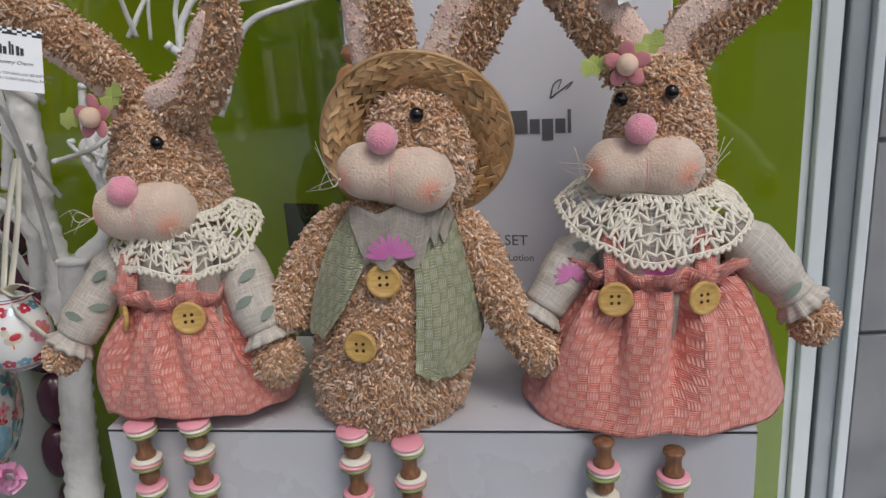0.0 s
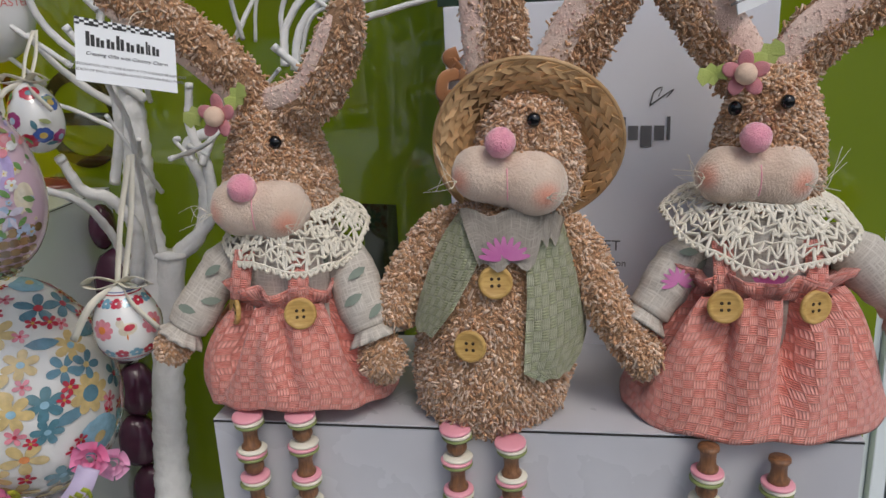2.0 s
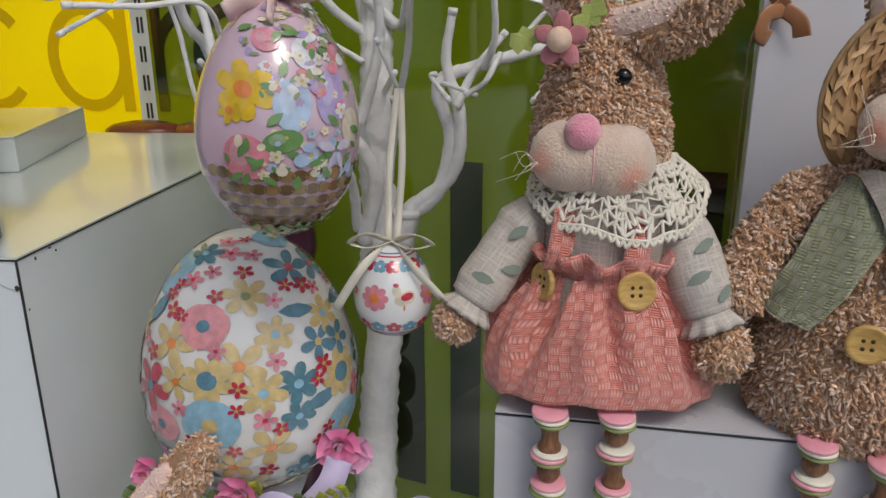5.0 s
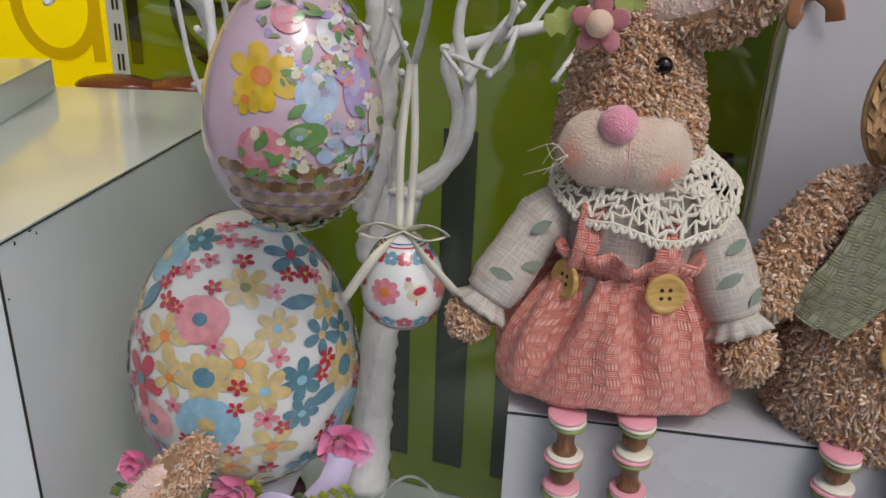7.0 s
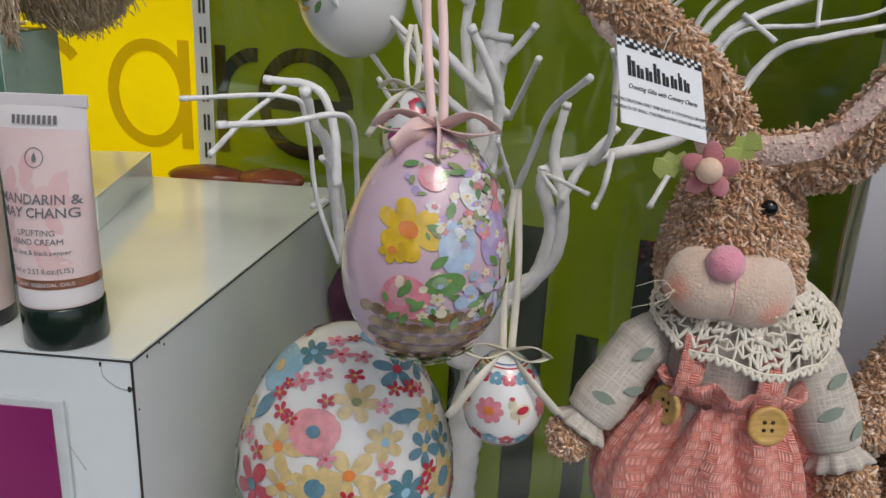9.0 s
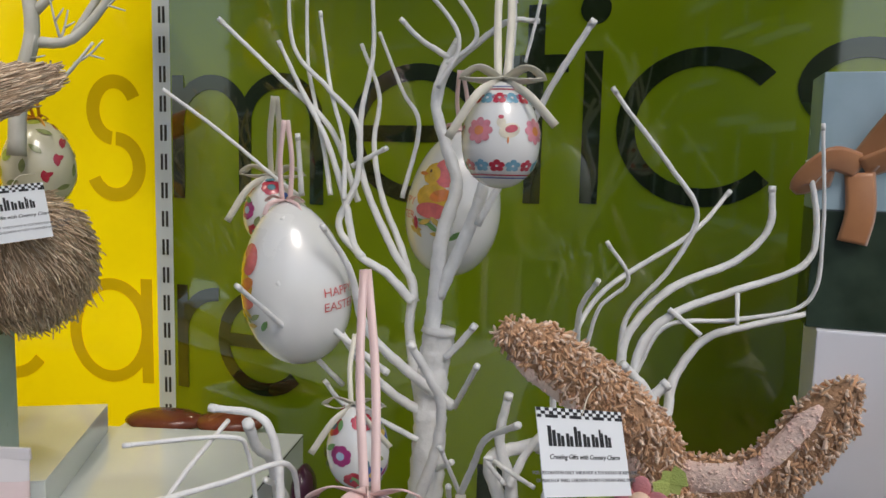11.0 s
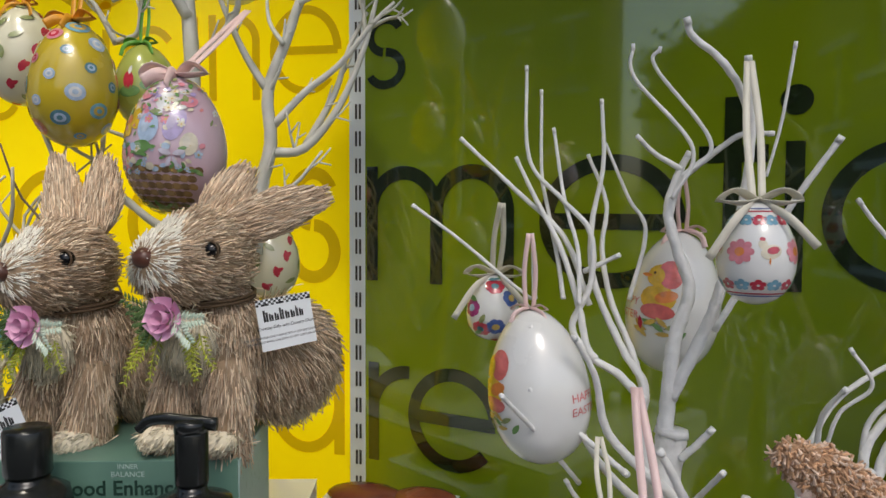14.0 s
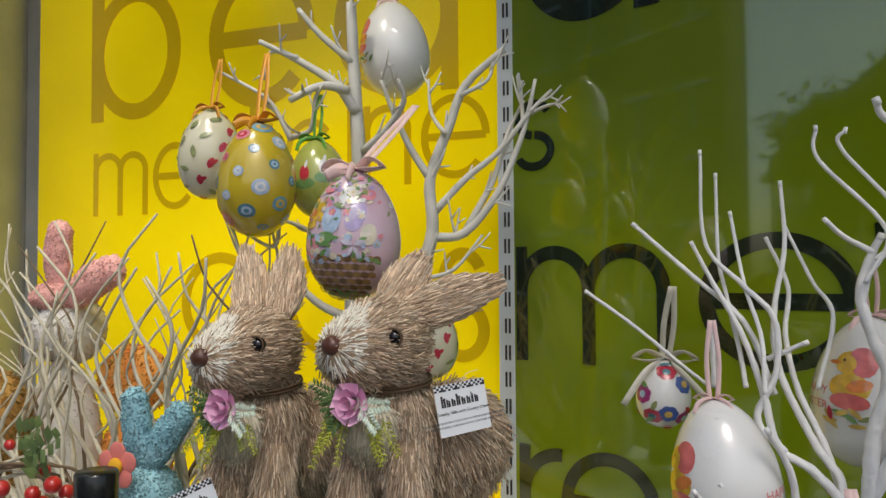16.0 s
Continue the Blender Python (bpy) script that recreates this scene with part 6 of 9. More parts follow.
def lace(parent, c, inner, outer, drop, tilt, n=11, squash=0.8, seed=0):
    """A crocheted collar: an uneven net of cotton threads with spider motifs, lying on the shoulders and hanging in front."""
    m = Matrix.Translation(c) @ Euler([radians(a) for a in tilt]).to_matrix().to_4x4()
    rr = random.Random(seed)
    ph = [rr.uniform(0, 6.28) for _ in range(3)]

    def P(a, v):
        front = 0.5 - 0.5 * math.sin(a)
        r = inner + (outer - inner) * v * (1.0 - 0.16 * front ** 2)
        z = -drop * (0.30 + 0.75 * front ** 1.5) * max(v, 0.0) ** 1.25 + 0.0028 * v * math.sin(3 * a + ph[0]) + 0.002 * v * math.sin(7 * a + ph[1])
        return m @ Vector((r * math.cos(a), squash * r * math.sin(a), z))
    bm = bmesh.new()

    def line(pts, r=0.0010, steps=1):
        tube(bm, pts, (r, r), seg=5, steps=steps, cap=False, flat=(0.7, 1.2), side=(0, 1, 0.35))
    cols, rows = 66, 8
    pts = {}
    for i in range(rows + 1):
        for j in range(cols):
            zig = 0.045 * (1 if (i + j) % 2 else -1) * (0 < i < rows)
            loose = 0.85 if 0 < i < rows else 0.2
            pts[i, j] = (2 * math.pi * (j + loose * rr.uniform(-0.6, 0.6)) / cols, i / rows + zig + loose * rr.uniform(-0.06, 0.06))
    at = lambda i, j: P(pts[i, j % cols][0] + (2 * math.pi if j >= cols else 0), pts[i, j % cols][1])
    heavy = lambda: rr.choice((0.0006, 0.0008, 0.0010, 0.0014))
    for i in range(rows + 1):
        for j in range(cols):
            line([at(i, j), at(i, j + 1)], 0.0012 if i in (0, rows) else heavy())
            if i < rows and (i + j) % 2 == 0:
                line([at(i, j), at(i + 1, j)], heavy())
            if i == 0:
                line([P(pts[0, j][0], 0.0), P(pts[0, j][0] + 0.05, 0.12)], 0.0012)
    # spiders: six threads that meet in a knot
    for k in range(n):
        a0, v0 = 2 * math.pi * (k + 0.5 + rr.uniform(-0.12, 0.12)) / n, 0.56 + rr.uniform(-0.06, 0.06)
        hub = P(a0, v0)
        ball(bm, hub, 0.0028, seg=8, rings=6)
        for q in range(8):
            g = 2 * math.pi * q / 8 + rr.uniform(-0.15, 0.15)
            line([hub, P(a0 + 0.155 * math.cos(g), v0 + 0.34 * math.sin(g))], 0.0011)
    # uneven picots on the edge
    for j in range(cols):
        a0, a1 = pts[rows, j][0], pts[rows, j][0] + 2 * math.pi / cols
        line([P(a0, 1.0), P((a0 + a1) / 2, 1.05 + 0.05 * rr.random()), P(a1, 1.0)], 0.0013, 3)
    return part("lace_collar", bm, LACE, parent, "cream crocheted lace collar")


def cloth_spot(parent, name, c, axis, n, r, outline, material):
    """A printed shape that lies on a round sleeve or body of radius r about the axis through c."""
    d = Vector(axis).normalized()
    nn = Vector(n)
    nn = (nn - d * nn.dot(d)).normalized()
    b = d.cross(nn)
    bm = bmesh.new()

    def at(u, w):
        return Vector(c) + d * u + (r + 0.0009) * (math.cos(w / r) * nn + math.sin(w / r) * b)
    cx, cy = sum(p[0] for p in outline) / len(outline), sum(p[1] for p in outline) / len(outline)
    mid = bm.verts.new(at(cx, cy))
    ring = [bm.verts.new(at(*p)) for p in outline]
    for i in range(len(ring)):
        bm.faces.new((mid, ring[i], ring[(i + 1) % len(ring)]))
    return part(name, bm, material, parent)


def sleeve(parent, pts, r0, r1, spots=(), seed=0):
    bm = bmesh.new()
    tube(bm, pts, lambda t: (r0 + (r1 - r0) * t) * (1 + 0.05 * math.sin(9 * t + seed)) * (0.75 if t > 0.97 else 1) * math.sqrt(min(1, 0.06 + 3.4 * t)), seg=20, steps=8, lumps=0.10)
    s = part("sleeve", bm, LINEN, parent, "printed natural linen sleeve")
    # gathered cuff
    a, b = Vector(pts[-2]), Vector(pts[-1])
    d = (b - a).normalized()
    q = d.to_track_quat("Z", "Y").to_matrix().to_4x4()
    bm = bmesh.new()
    lathe(bm, [(r1 * 0.78, -0.003), (r1 * 0.86, 0.001), (r1 * 1.12, 0.007), (r1 * 1.2, 0.010), (r1 * 1.12, 0.0095), (r1 * 0.8, 0.002)], Matrix.Translation(b) @ q, 54, lambda t, i: 1 + (0.09 if i in (2, 3, 4) else 0.02) * math.sin(11 * t + seed))
    part("cuff", bm, LINEN, s, "frilled linen cuff")
    for t, w, rot, size, m2, kind in spots:
        i = min(int(t * (len(pts) - 1)), len(pts) - 2)
        k = t * (len(pts) - 1) - i
        c = Vector(pts[i]).lerp(Vector(pts[i + 1]), k)
        axis = Vector(pts[i + 1]) - Vector(pts[i])
        r = (r0 + (r1 - r0) * t) * 1.05
        if kind == "leaf":
            shape = leaf_shape(0, w, size, size * 0.42, rot)
            cloth_spot(s, "leaf_print", c, axis, (0.1, -1, 0.15), r, shape, m2)
        else:
            for j in range(9):
                ang = rot + j * 26
                cloth_spot(s, "petal_print", c, axis, (0.1, -1, 0.15), r, leaf_shape(size * 0.55 * math.cos(radians(ang)), w + size * 0.55 * math.sin(radians(ang)), size * 0.5, size * 0.13, ang), m2)
    return s


def skirt(parent, c, waist, hem, z_waist, z_hem, y_waist, y_hem, folds, seed, sway=0.0, dip=0.0, puff=0.0):
    """A gathered basket-weave skirt: small gathers under the waist, a few deep creases and soft billows, an even hem."""
    rr = random.Random(seed)
    ph = [rr.uniform(0, 6.28) for _ in range(6)]
    creases = [(2 * math.pi * (k + rr.uniform(-0.28, 0.28)) / folds, rr.uniform(0.20, 0.36), rr.uniform(0.05, 0.45), rr.uniform(-0.25, 0.25)) for k in range(folds)]
    seg, rings = 240, 36
    rows = []
    for i in range(rings + 1):
        t = i / rings
        row = []
        grow = t ** 0.80
        for j in range(seg):
            a = 2 * math.pi * j / seg
            gather = 0.085 * math.exp(-t / 0.22) * math.sin(19 * a + ph[0] + 1.3 * math.sin(3 * a + ph[1])) + 0.03 * math.exp(-t / 0.10) * math.sin(31 * a + ph[2])
            soft = 0.035 * math.sin(math.pi * min(1, 0.25 + 0.75 * t)) * (math.sin(4 * a + ph[3]) + 0.7 * math.sin(7 * a + ph[4] + t)) + 0.012 * math.sin(9 * a + 7 * t + ph[5]) * math.sin(math.pi * t)
            crease = 0.0
            for a0, deep, t0, slant in creases:
                w = (a - a0 - slant * (t - t0) + math.pi) % (2 * math.pi) - math.pi
                crease -= deep * math.exp(-(w / 0.10) ** 2) * math.exp(-((t - t0) / 0.50) ** 2)
                crease += 0.45 * deep * math.exp(-((abs(w) - 0.22) / 0.12) ** 2) * math.exp(-((t - t0) / 0.55) ** 2)
            belly = (0.03 + puff) * math.sin(math.pi * t ** 0.8) - puff * 0.7 * max(0, t - 0.85) / 0.15
            f = 1 + gather + soft + crease * (1 - 0.7 * t * t) + belly
            rx = (waist + (hem - waist) * grow) * f
            ry = (y_waist + (y_hem - y_waist) * grow) * f
            z = z_waist + (z_hem - z_waist) * t + dip * t * t * math.sin(a) + 0.0025 * t * math.sin(3 * a + ph[4]) + 0.0012 * t * math.sin(11 * a + ph[2])
            row.append((c[0] + sway * t + rx * math.cos(a), c[1] + ry * math.sin(a), z))
        rows.append(row)
    # turned-under hem
    rows.append([(c[0] + sway + (p[0] - c[0] - sway) * 0.97, c[1] + (p[1] - c[1]) * 0.97, p[2] + 0.001) for p in rows[-1]])
    rows.append([(c[0] + sway + (p[0] - c[0] - sway) * 0.3, c[1] + (p[1] - c[1]) * 0.3, p[2] + 0.012) for p in rows[-1]])
    bm = bmesh.new()
    around = math.pi * (waist * 0.35 + hem * 0.65 + y_waist * 0.35 + y_hem * 0.65)
    slant_len = math.hypot(z_waist - z_hem, hem - waist)
    grid_mesh(bm, rows, True, lambda i, j: (j / seg * around + 0.0016 * math.sin(i * 0.31 + 2), i / rings * slant_len + 0.0018 * math.sin(j * 0.07)))
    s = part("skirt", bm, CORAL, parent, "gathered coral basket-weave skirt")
    # frill above the waist seam
    rows = []
    for i, (dz, g) in enumerate(((-0.003, 0.99), (0.001, 1.04), (0.009, 1.20), (0.0165, 1.30), (0.0160, 1.22), (0.003, 1.0))):
        rows.append([(c[0] + waist * g * (1 + 0.085 * (i > 1) * math.sin(15 * a + ph[2]) + 0.03 * math.sin(31 * a)) * math.cos(a), c[1] + y_waist * g * (1 + 0.085 * (i > 1) * math.sin(15 * a + ph[2])) * math.sin(a), z_waist + dz + 0.003 * (1 if 1 < i < 5 else 0) * math.sin(9 * a + ph[1])) for a in (2 * math.pi * j / 150 for j in range(150))])
    bm = bmesh.new()
    grid_mesh(bm, rows, True, lambda i, j: (j / 150 * around * 0.8, i * 0.005))
    part("waist_frill", bm, CORAL, s, "gathered frill at the waist")
    return s


def strap(parent, pts, w=0.0085):
    bm = bmesh.new()
    tube(bm, pts, (w, w), seg=10, flat=(0.16, 1.0), side=(0, 1, 0.2), steps=8)
    part("strap", bm, CORAL, parent, "coral basket-weave strap")


def felt_flower(parent, at, normal, size=0.017, leaves=((-0.022, 0.001, 200), (0.016, 0.014, 40))):
    m = facing(at, normal)
    for k in range(5):
        a = radians(90 + 72 * k)
        bm = bmesh.new()
        ball(bm, m @ Vector((0.58 * size * math.cos(a), 0.58 * size * math.sin(a), 0)), (0.46 * size, 0.34 * size, 0.0014), seg=14, rings=8)
        q = m.to_3x3().to_4x4() @ Matrix.Rotation(a, 4, "Z") @ Matrix.Rotation(radians(-14), 4, "Y")
        c = m @ Vector((0.58 * size * math.cos(a), 0.58 * size * math.sin(a), 0))
        bmesh.ops.transform(bm, matrix=Matrix.Translation(c) @ q @ Matrix.Translation(-c), verts=bm.verts)
        part("petal", bm, FELTPINK, parent, "dusty pink felt petal")
    bm = bmesh.new()
    ball(bm, m @ Vector((0, 0, 0.004)), 0.0078, seg=18, rings=12)
    part("flower_bead", bm, FELTCREAM, parent, "peach felt ball")
    for lx, ly, rot in leaves:
        out = []
        c, s = math.cos(radians(rot)), math.sin(radians(rot))
        for x, y in ((-0.011, 0), (-0.008, 0.006), (-0.003, 0.0045), (0.001, 0.0085), (0.005, 0.0055), (0.009, 0.0075), (0.012, 0.001), (0.009, -0.006), (0.005, -0.005), (0.001, -0.008), (-0.003, -0.0045), (-0.008, -0.006)):
            out.append((lx + x * c - y * s, ly + x * s + y * c))
        bm = bmesh.new()
        for z, rev in ((-0.004, True), (-0.0028, False)):
            vs = [bm.verts.new(m @ Vector((x, y, z + 0.25 * (x - lx) ** 2 / 0.012))) for x, y in out]
            cv = bm.verts.new(m @ Vector((lx, ly, z)))
            for i in range(len(vs)):
                tri = (cv, vs[i], vs[(i + 1) % len(vs)])
                bm.faces.new(tri[::-1] if rev else tri)
        part("felt_leaf", bm, FELTGREEN, parent, "lime felt leaf", smooth=False)


def care_tag(name, m, label, w=0.055, h=0.047, on=None):
    """A white swing ticket: gingham top edge, dark brand block, small print."""
    ob = thing(name, m.translation, label, "swing tag", "paper swing tags")
    bm = bmesh.new()
    box(bm, (-w / 2, -h / 2, -0.0003), (w / 2, h / 2, 0.0003), 0, m)
    part("card", bm, CARD, ob, smooth=False)
    bm = bmesh.new()
    n = 22
    for i in range(n):
        for j in range(3):
            if (i + j) % 2 == 0 or (j == 2 and i % 3 == 0):
                x = -w / 2 + w * i / n
                box(bm, (x, h / 2 - 0.0018 * (j + 1), 0.0004), (x + w / n, h / 2 - 0.0018 * j - 0.0001, 0.0006), 0, m)
    tagged(part("gingham_edge", bm, INK, ob, "black gingham border", smooth=False), kind="stuff")
    bm = bmesh.new()
    xs = (-0.40, -0.30, -0.20, -0.105, -0.005, 0.095, 0.19, 0.255)
    for i, x in enumerate(xs):
        tall = (0.23, 0.15, 0.15, 0.23, 0.15, 0.15, 0.21, 0.15)[i]
        wd = (0.085, 0.075, 0.075, 0.075, 0.075, 0.075, 0.045, 0.07)[i]
        box(bm, (x * w, 0.06 * h, 0.0004), ((x + wd * 0.45) * w, (0.06 + tall) * h, 0.0006), 0, m)
        box(bm, ((x + wd * 0.55) * w, 0.06 * h, 0.0004), ((x + wd) * w, (0.06 + tall * 0.8) * h, 0.0006), 0, m)
    part("brand_print", bm, INK, ob, "black blocks of a brand word", smooth=False)
    lettering("Creating Gifts with Country Charm", 0.0037, m @ Matrix.Translation((0, -0.06 * h, 0.0004)), INK, ob, shear=0.3)
    for i, t in enumerate(("FOR DECORATION ONLY THIS IS NOT A TOY.SHOULD BE KEPT OUT", "OF REACH OF SMALL CHILDREN AS MAY CONTAIN SMALL PARTS")):
        lettering(t, 0.00255, m @ Matrix.Translation((0, (-0.235 - 0.085 * i) * h, 0.0004)), GREYINK, ob)
    bm = bmesh.new()
    hole = m @ Vector((0.0, h * 0.42, 0.001))
    tube(bm, [hole, hole + Vector((0.004, 0.006, 0.010)), hole + Vector((0.010, 0.018, 0.012))], (0.0003, 0.0003), seg=4)
    part("tag_loop", bm, NYLON, ob, "clear plastic loop")
    return ob


LEAFSPOTS_A = ((0.30, 0.004, 20, 0.008, GREYLEAF, "leaf"), (0.55, -0.008, 60, 0.0085, GREYLEAF, "leaf"), (0.72, 0.006, 80, 0.0085, GREYLEAF, "leaf"))
LEAFSPOTS_B = ((0.42, -0.006, 70, 0.0085, GREYLEAF, "leaf"), (0.62, 0.004, 75, 0.009, GREYLEAF, "leaf"), (0.80, -0.010, 60, 0.008, GREYLEAF, "leaf"), (0.20, 0.014, 30, 0.007, GREYLEAF, "leaf"))

# girl rabbit with a tag, beside the tree
r1 = thing("plush_rabbit", (-0.222, 0.605, 1.1455), "tan plush rabbit in coral skirt, linen blouse and lace collar", "soft toy", "plush rabbits on the plinth")
head(r1, -0.229, 0.617, ((1.288, 0.030), (1.305, 0.041), (1.325, 0.046), (1.345, 0.044), (1.362, 0.040), (1.378, 0.036), (1.392, 0.031), (1.402, 0.022), (1.407, 0.008)), 2600, 1, 0.0, 0.95)
muzzle(r1, ((-0.2555, 0.583, 1.326), (0.0235, 0.0225, 0.0235)), ((-0.2215, 0.581, 1.3235), (0.0262, 0.0245, 0.0262)), (-0.2455, 0.565, 1.3445), ((-0.75, -0.1), (0.35, -0.35)), 1)
bead_eye(r1, (-0.2205, 0.582, 1.376))
bm = bmesh.new()
lathe(bm, [(0.030, 1.31), (0.042, 1.295), (0.046, 1.27), (0.045, 1.24), (0.050, 1.20)], Matrix.Translation((-0.222, 0.607, 0)) @ Matrix.Diagonal((1, 0.85, 1, 1)), 30)
part("blouse", bm, LINEN, r1, "natural linen blouse")
lace(r1, (-0.217, 0.603, 1.322), 0.034, 0.060, 0.038, (6, -2, 8), 9, 0.86, 3)
sleeve(r1, [(-0.262, 0.608, 1.292), (-0.284, 0.602, 1.266), (-0.302, 0.592, 1.240), (-0.314, 0.586, 1.222)], 0.0215, 0.0165, LEAFSPOTS_A, 1)
sleeve(r1, [(-0.182, 0.605, 1.292), (-0.172, 0.594, 1.268), (-0.162, 0.582, 1.240), (-0.155, 0.576, 1.222)], 0.0225, 0.0185, LEAFSPOTS_B, 2)
for at, r, s in (((-0.325, 0.582, 1.209), (0.0135, 0.013, 0.0135), 5), ((-0.147, 0.570, 1.199), (0.0185, 0.017, 0.021), 6)):
    bm = bmesh.new()
    ball(bm, at, r, seg=16, rings=10)
    furred("paw", bm, r1, 260, s, length=0.0040)
skirt(r1, (-0.222, 0.606), 0.043, 0.085, 1.2475, 1.1600, 0.041, 0.064, 8, 4, 0.000, -0.003, 0.04)
strap(r1, [(-0.259, 0.570, 1.252), (-0.256, 0.566, 1.268), (-0.252, 0.575, 1.292)])
strap(r1, [(-0.210, 0.559, 1.246), (-0.208, 0.560, 1.268), (-0.207, 0.571, 1.290)])
button(r1, (-0.2075, 0.5545, 1.2445), (0.12, -1, 0.12))
button(r1, (-0.266, 0.575, 1.2425), (-0.88, -0.5, 0.1))
leg_string(r1, -0.2585, 0.551, 1.160, True)
leg_string(r1, -0.2145, 0.549, 1.161, False)
ear(r1, [(-0.240, 0.608, 1.395), (-0.251, 0.602, 1.425), (-0.281, 0.592, 1.457), (-0.315, 0.582, 1.484), (-0.349, 0.572, 1.504)], 0.0185, 21, (-0.009, -0.003, -0.008), 0.011)
ear(r1, [(-0.224, 0.606, 1.400), (-0.205, 0.592, 1.404), (-0.184, 0.582, 1.414), (-0.165, 0.572, 1.445), (-0.148, 0.560, 1.482)], 0.0190, 22, (-0.006, -0.006, 0.006), 0.012)
felt_flower(r1, (-0.2605, 0.574, 1.3985), (-0.35, -1, 0.1))
care_tag("swing_tag", facing((-0.302, 0.527, 1.447), (0.60, -0.65, 0.40), (-0.15, 0.5, 0.84)), "white paper swing tag hanging from the plush rabbit's ear", 0.066, 0.046)

# boy rabbit with straw hat and waistcoat
r2b = thing("plush_rabbit", (-0.055, 0.59, 1.1455), "tan plush rabbit with sage waistcoat and wooden buttons", "soft toy", "plush rabbits on the plinth")
BODY = ((1.130, 0.036), (1.140, 0.050), (1.158, 0.061), (1.182, 0.065), (1.21, 0.0635), (1.24, 0.059), (1.27, 0.052), (1.295, 0.044), (1.318, 0.032))
bm = bmesh.new()
rows = [[(-0.056 + 0.10 * (z - 1.19) + r * math.cos(a), 0.590 + 0.95 * r * math.sin(a), z) for a in (2 * math.pi * j / 30 for j in range(30))] for z, r in BODY]
vs = grid_mesh(bm, rows)
bm.faces.new(vs[0][::-1])
bm.faces.new(vs[-1])
furred("body", bm, r2b, 4300, 31)


def body_front(x, z, lift=0.004):
    """The place on the rabbit's rounded front at x, z."""
    r = np.interp(z, [b[0] for b in BODY], [b[1] for b in BODY]) + lift
    cx = -0.056 + 0.10 * (z - 1.19)
    k = max(-0.985, min(0.985, (x - cx) / r))
    return Vector((cx + k * r, 0.590 - 0.95 * r * math.sqrt(1 - k * k), z))


head(r2b, -0.028, 0.594, ((1.305, 0.030), (1.325, 0.039), (1.345, 0.042), (1.365, 0.041), (1.383, 0.037), (1.398, 0.029), (1.408, 0.016), (1.412, 0.006)), 2200, 2, 0.05, 0.98)
muzzle(r2b, ((-0.064, 0.562, 1.3495), (0.0215, 0.0215, 0.0215)), ((-0.0225, 0.558, 1.341), (0.0268, 0.0245, 0.0260)), (-0.0475, 0.5435, 1.3745), ((-0.78, -0.15), (0.30, -0.25)), 4)
bead_eye(r2b, (-0.0225, 0.5545, 1.3885))
for pts, s, r0, r1_ in (([(-0.066, 0.596, 1.308), (-0.092, 0.600, 1.297), (-0.112, 0.596, 1.277), (-0.130, 0.588, 1.250), (-0.139, 0.580, 1.224)], 41, 0.0185, 0.016), ([(-0.016, 0.592, 1.310), (0.010, 0.588, 1.288), (0.030, 0.574, 1.246), (0.050, 0.562, 1.214), (0.069, 0.553, 1.190)], 42, 0.0185, 0.0145)):
    bm = bmesh.new()
    tube(bm, pts, lambda t: (r0 + (r1_ - r0) * t) * (0.55 if t > 0.98 else 1) * math.sqrt(min(1, 0.12 + 3 * t)), seg=16, steps=6)
    furred("arm", bm, r2b, 900, s)


def vest_side(edges, label):
    """One front of the waistcoat, from rows of (height, left, right)."""
    bm = bmesh.new()
    rows = []
    for z, xa, xb in edges:
        rows.append([body_front(xa + (xb - xa) * k / 10, z, 0.0095 + 0.002 * math.sin(k + 60 * z)) for k in range(11)])
    grid_mesh(bm, rows, False, lambda i, j: (j * 0.0055, i * 0.0105))
    bmesh.ops.solidify(bm, geom=bm.faces[:], thickness=0.0018)
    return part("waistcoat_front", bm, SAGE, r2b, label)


vest_side(((1.318, -0.080, -0.071), (1.305, -0.090, -0.066), (1.292, -0.098, -0.064), (1.278, -0.104, -0.070), (1.264, -0.109, -0.078), (1.250, -0.114, -0.086), (1.238, -0.119, -0.095), (1.226, -0.121, -0.104)), "sage basket-weave waistcoat front")
vest_side(((1.312, -0.004, 0.008), (1.302, -0.022, 0.012), (1.290, -0.031, 0.015), (1.275, -0.031, 0.018), (1.260, -0.031, 0.021), (1.245, -0.032, 0.023), (1.230, -0.033, 0.024), (1.215, -0.034, 0.021), (1.203, -0.035, 0.012), (1.193, -0.020, 0.002)), "sage basket-weave waistcoat front with frayed hem")
for xs, zs, lab in (((-0.080, -0.012), (1.322, 1.284), "linen neckerchief"), ((-0.020, 0.014), (1.331, 1.298), "frayed linen neckerchief end")):
    bm = bmesh.new()
    rows = []
    for i in range(9):
        t = i / 8
        z = zs[0] + (zs[1] - zs[0]) * t
        xa, xb = xs[0] + (0.014 * t if lab[0] == "l" else 0.0), xs[1] - (0.012 * t if lab[0] == "l" else 0.020 * t)
        rows.append([body_front(xa + (xb - xa) * k / 12, z + 0.003 * math.sin(k * 1.1), 0.0135 + 0.002 * math.sin(k * 0.9 + 5 * t)) for k in range(13)])
    grid_mesh(bm, rows, False, lambda i, j: (j * 0.0055, i * 0.005))
    bmesh.ops.solidify(bm, geom=bm.faces[:], thickness=0.001)
    part("neckerchief", bm, LINEN, r2b, lab)
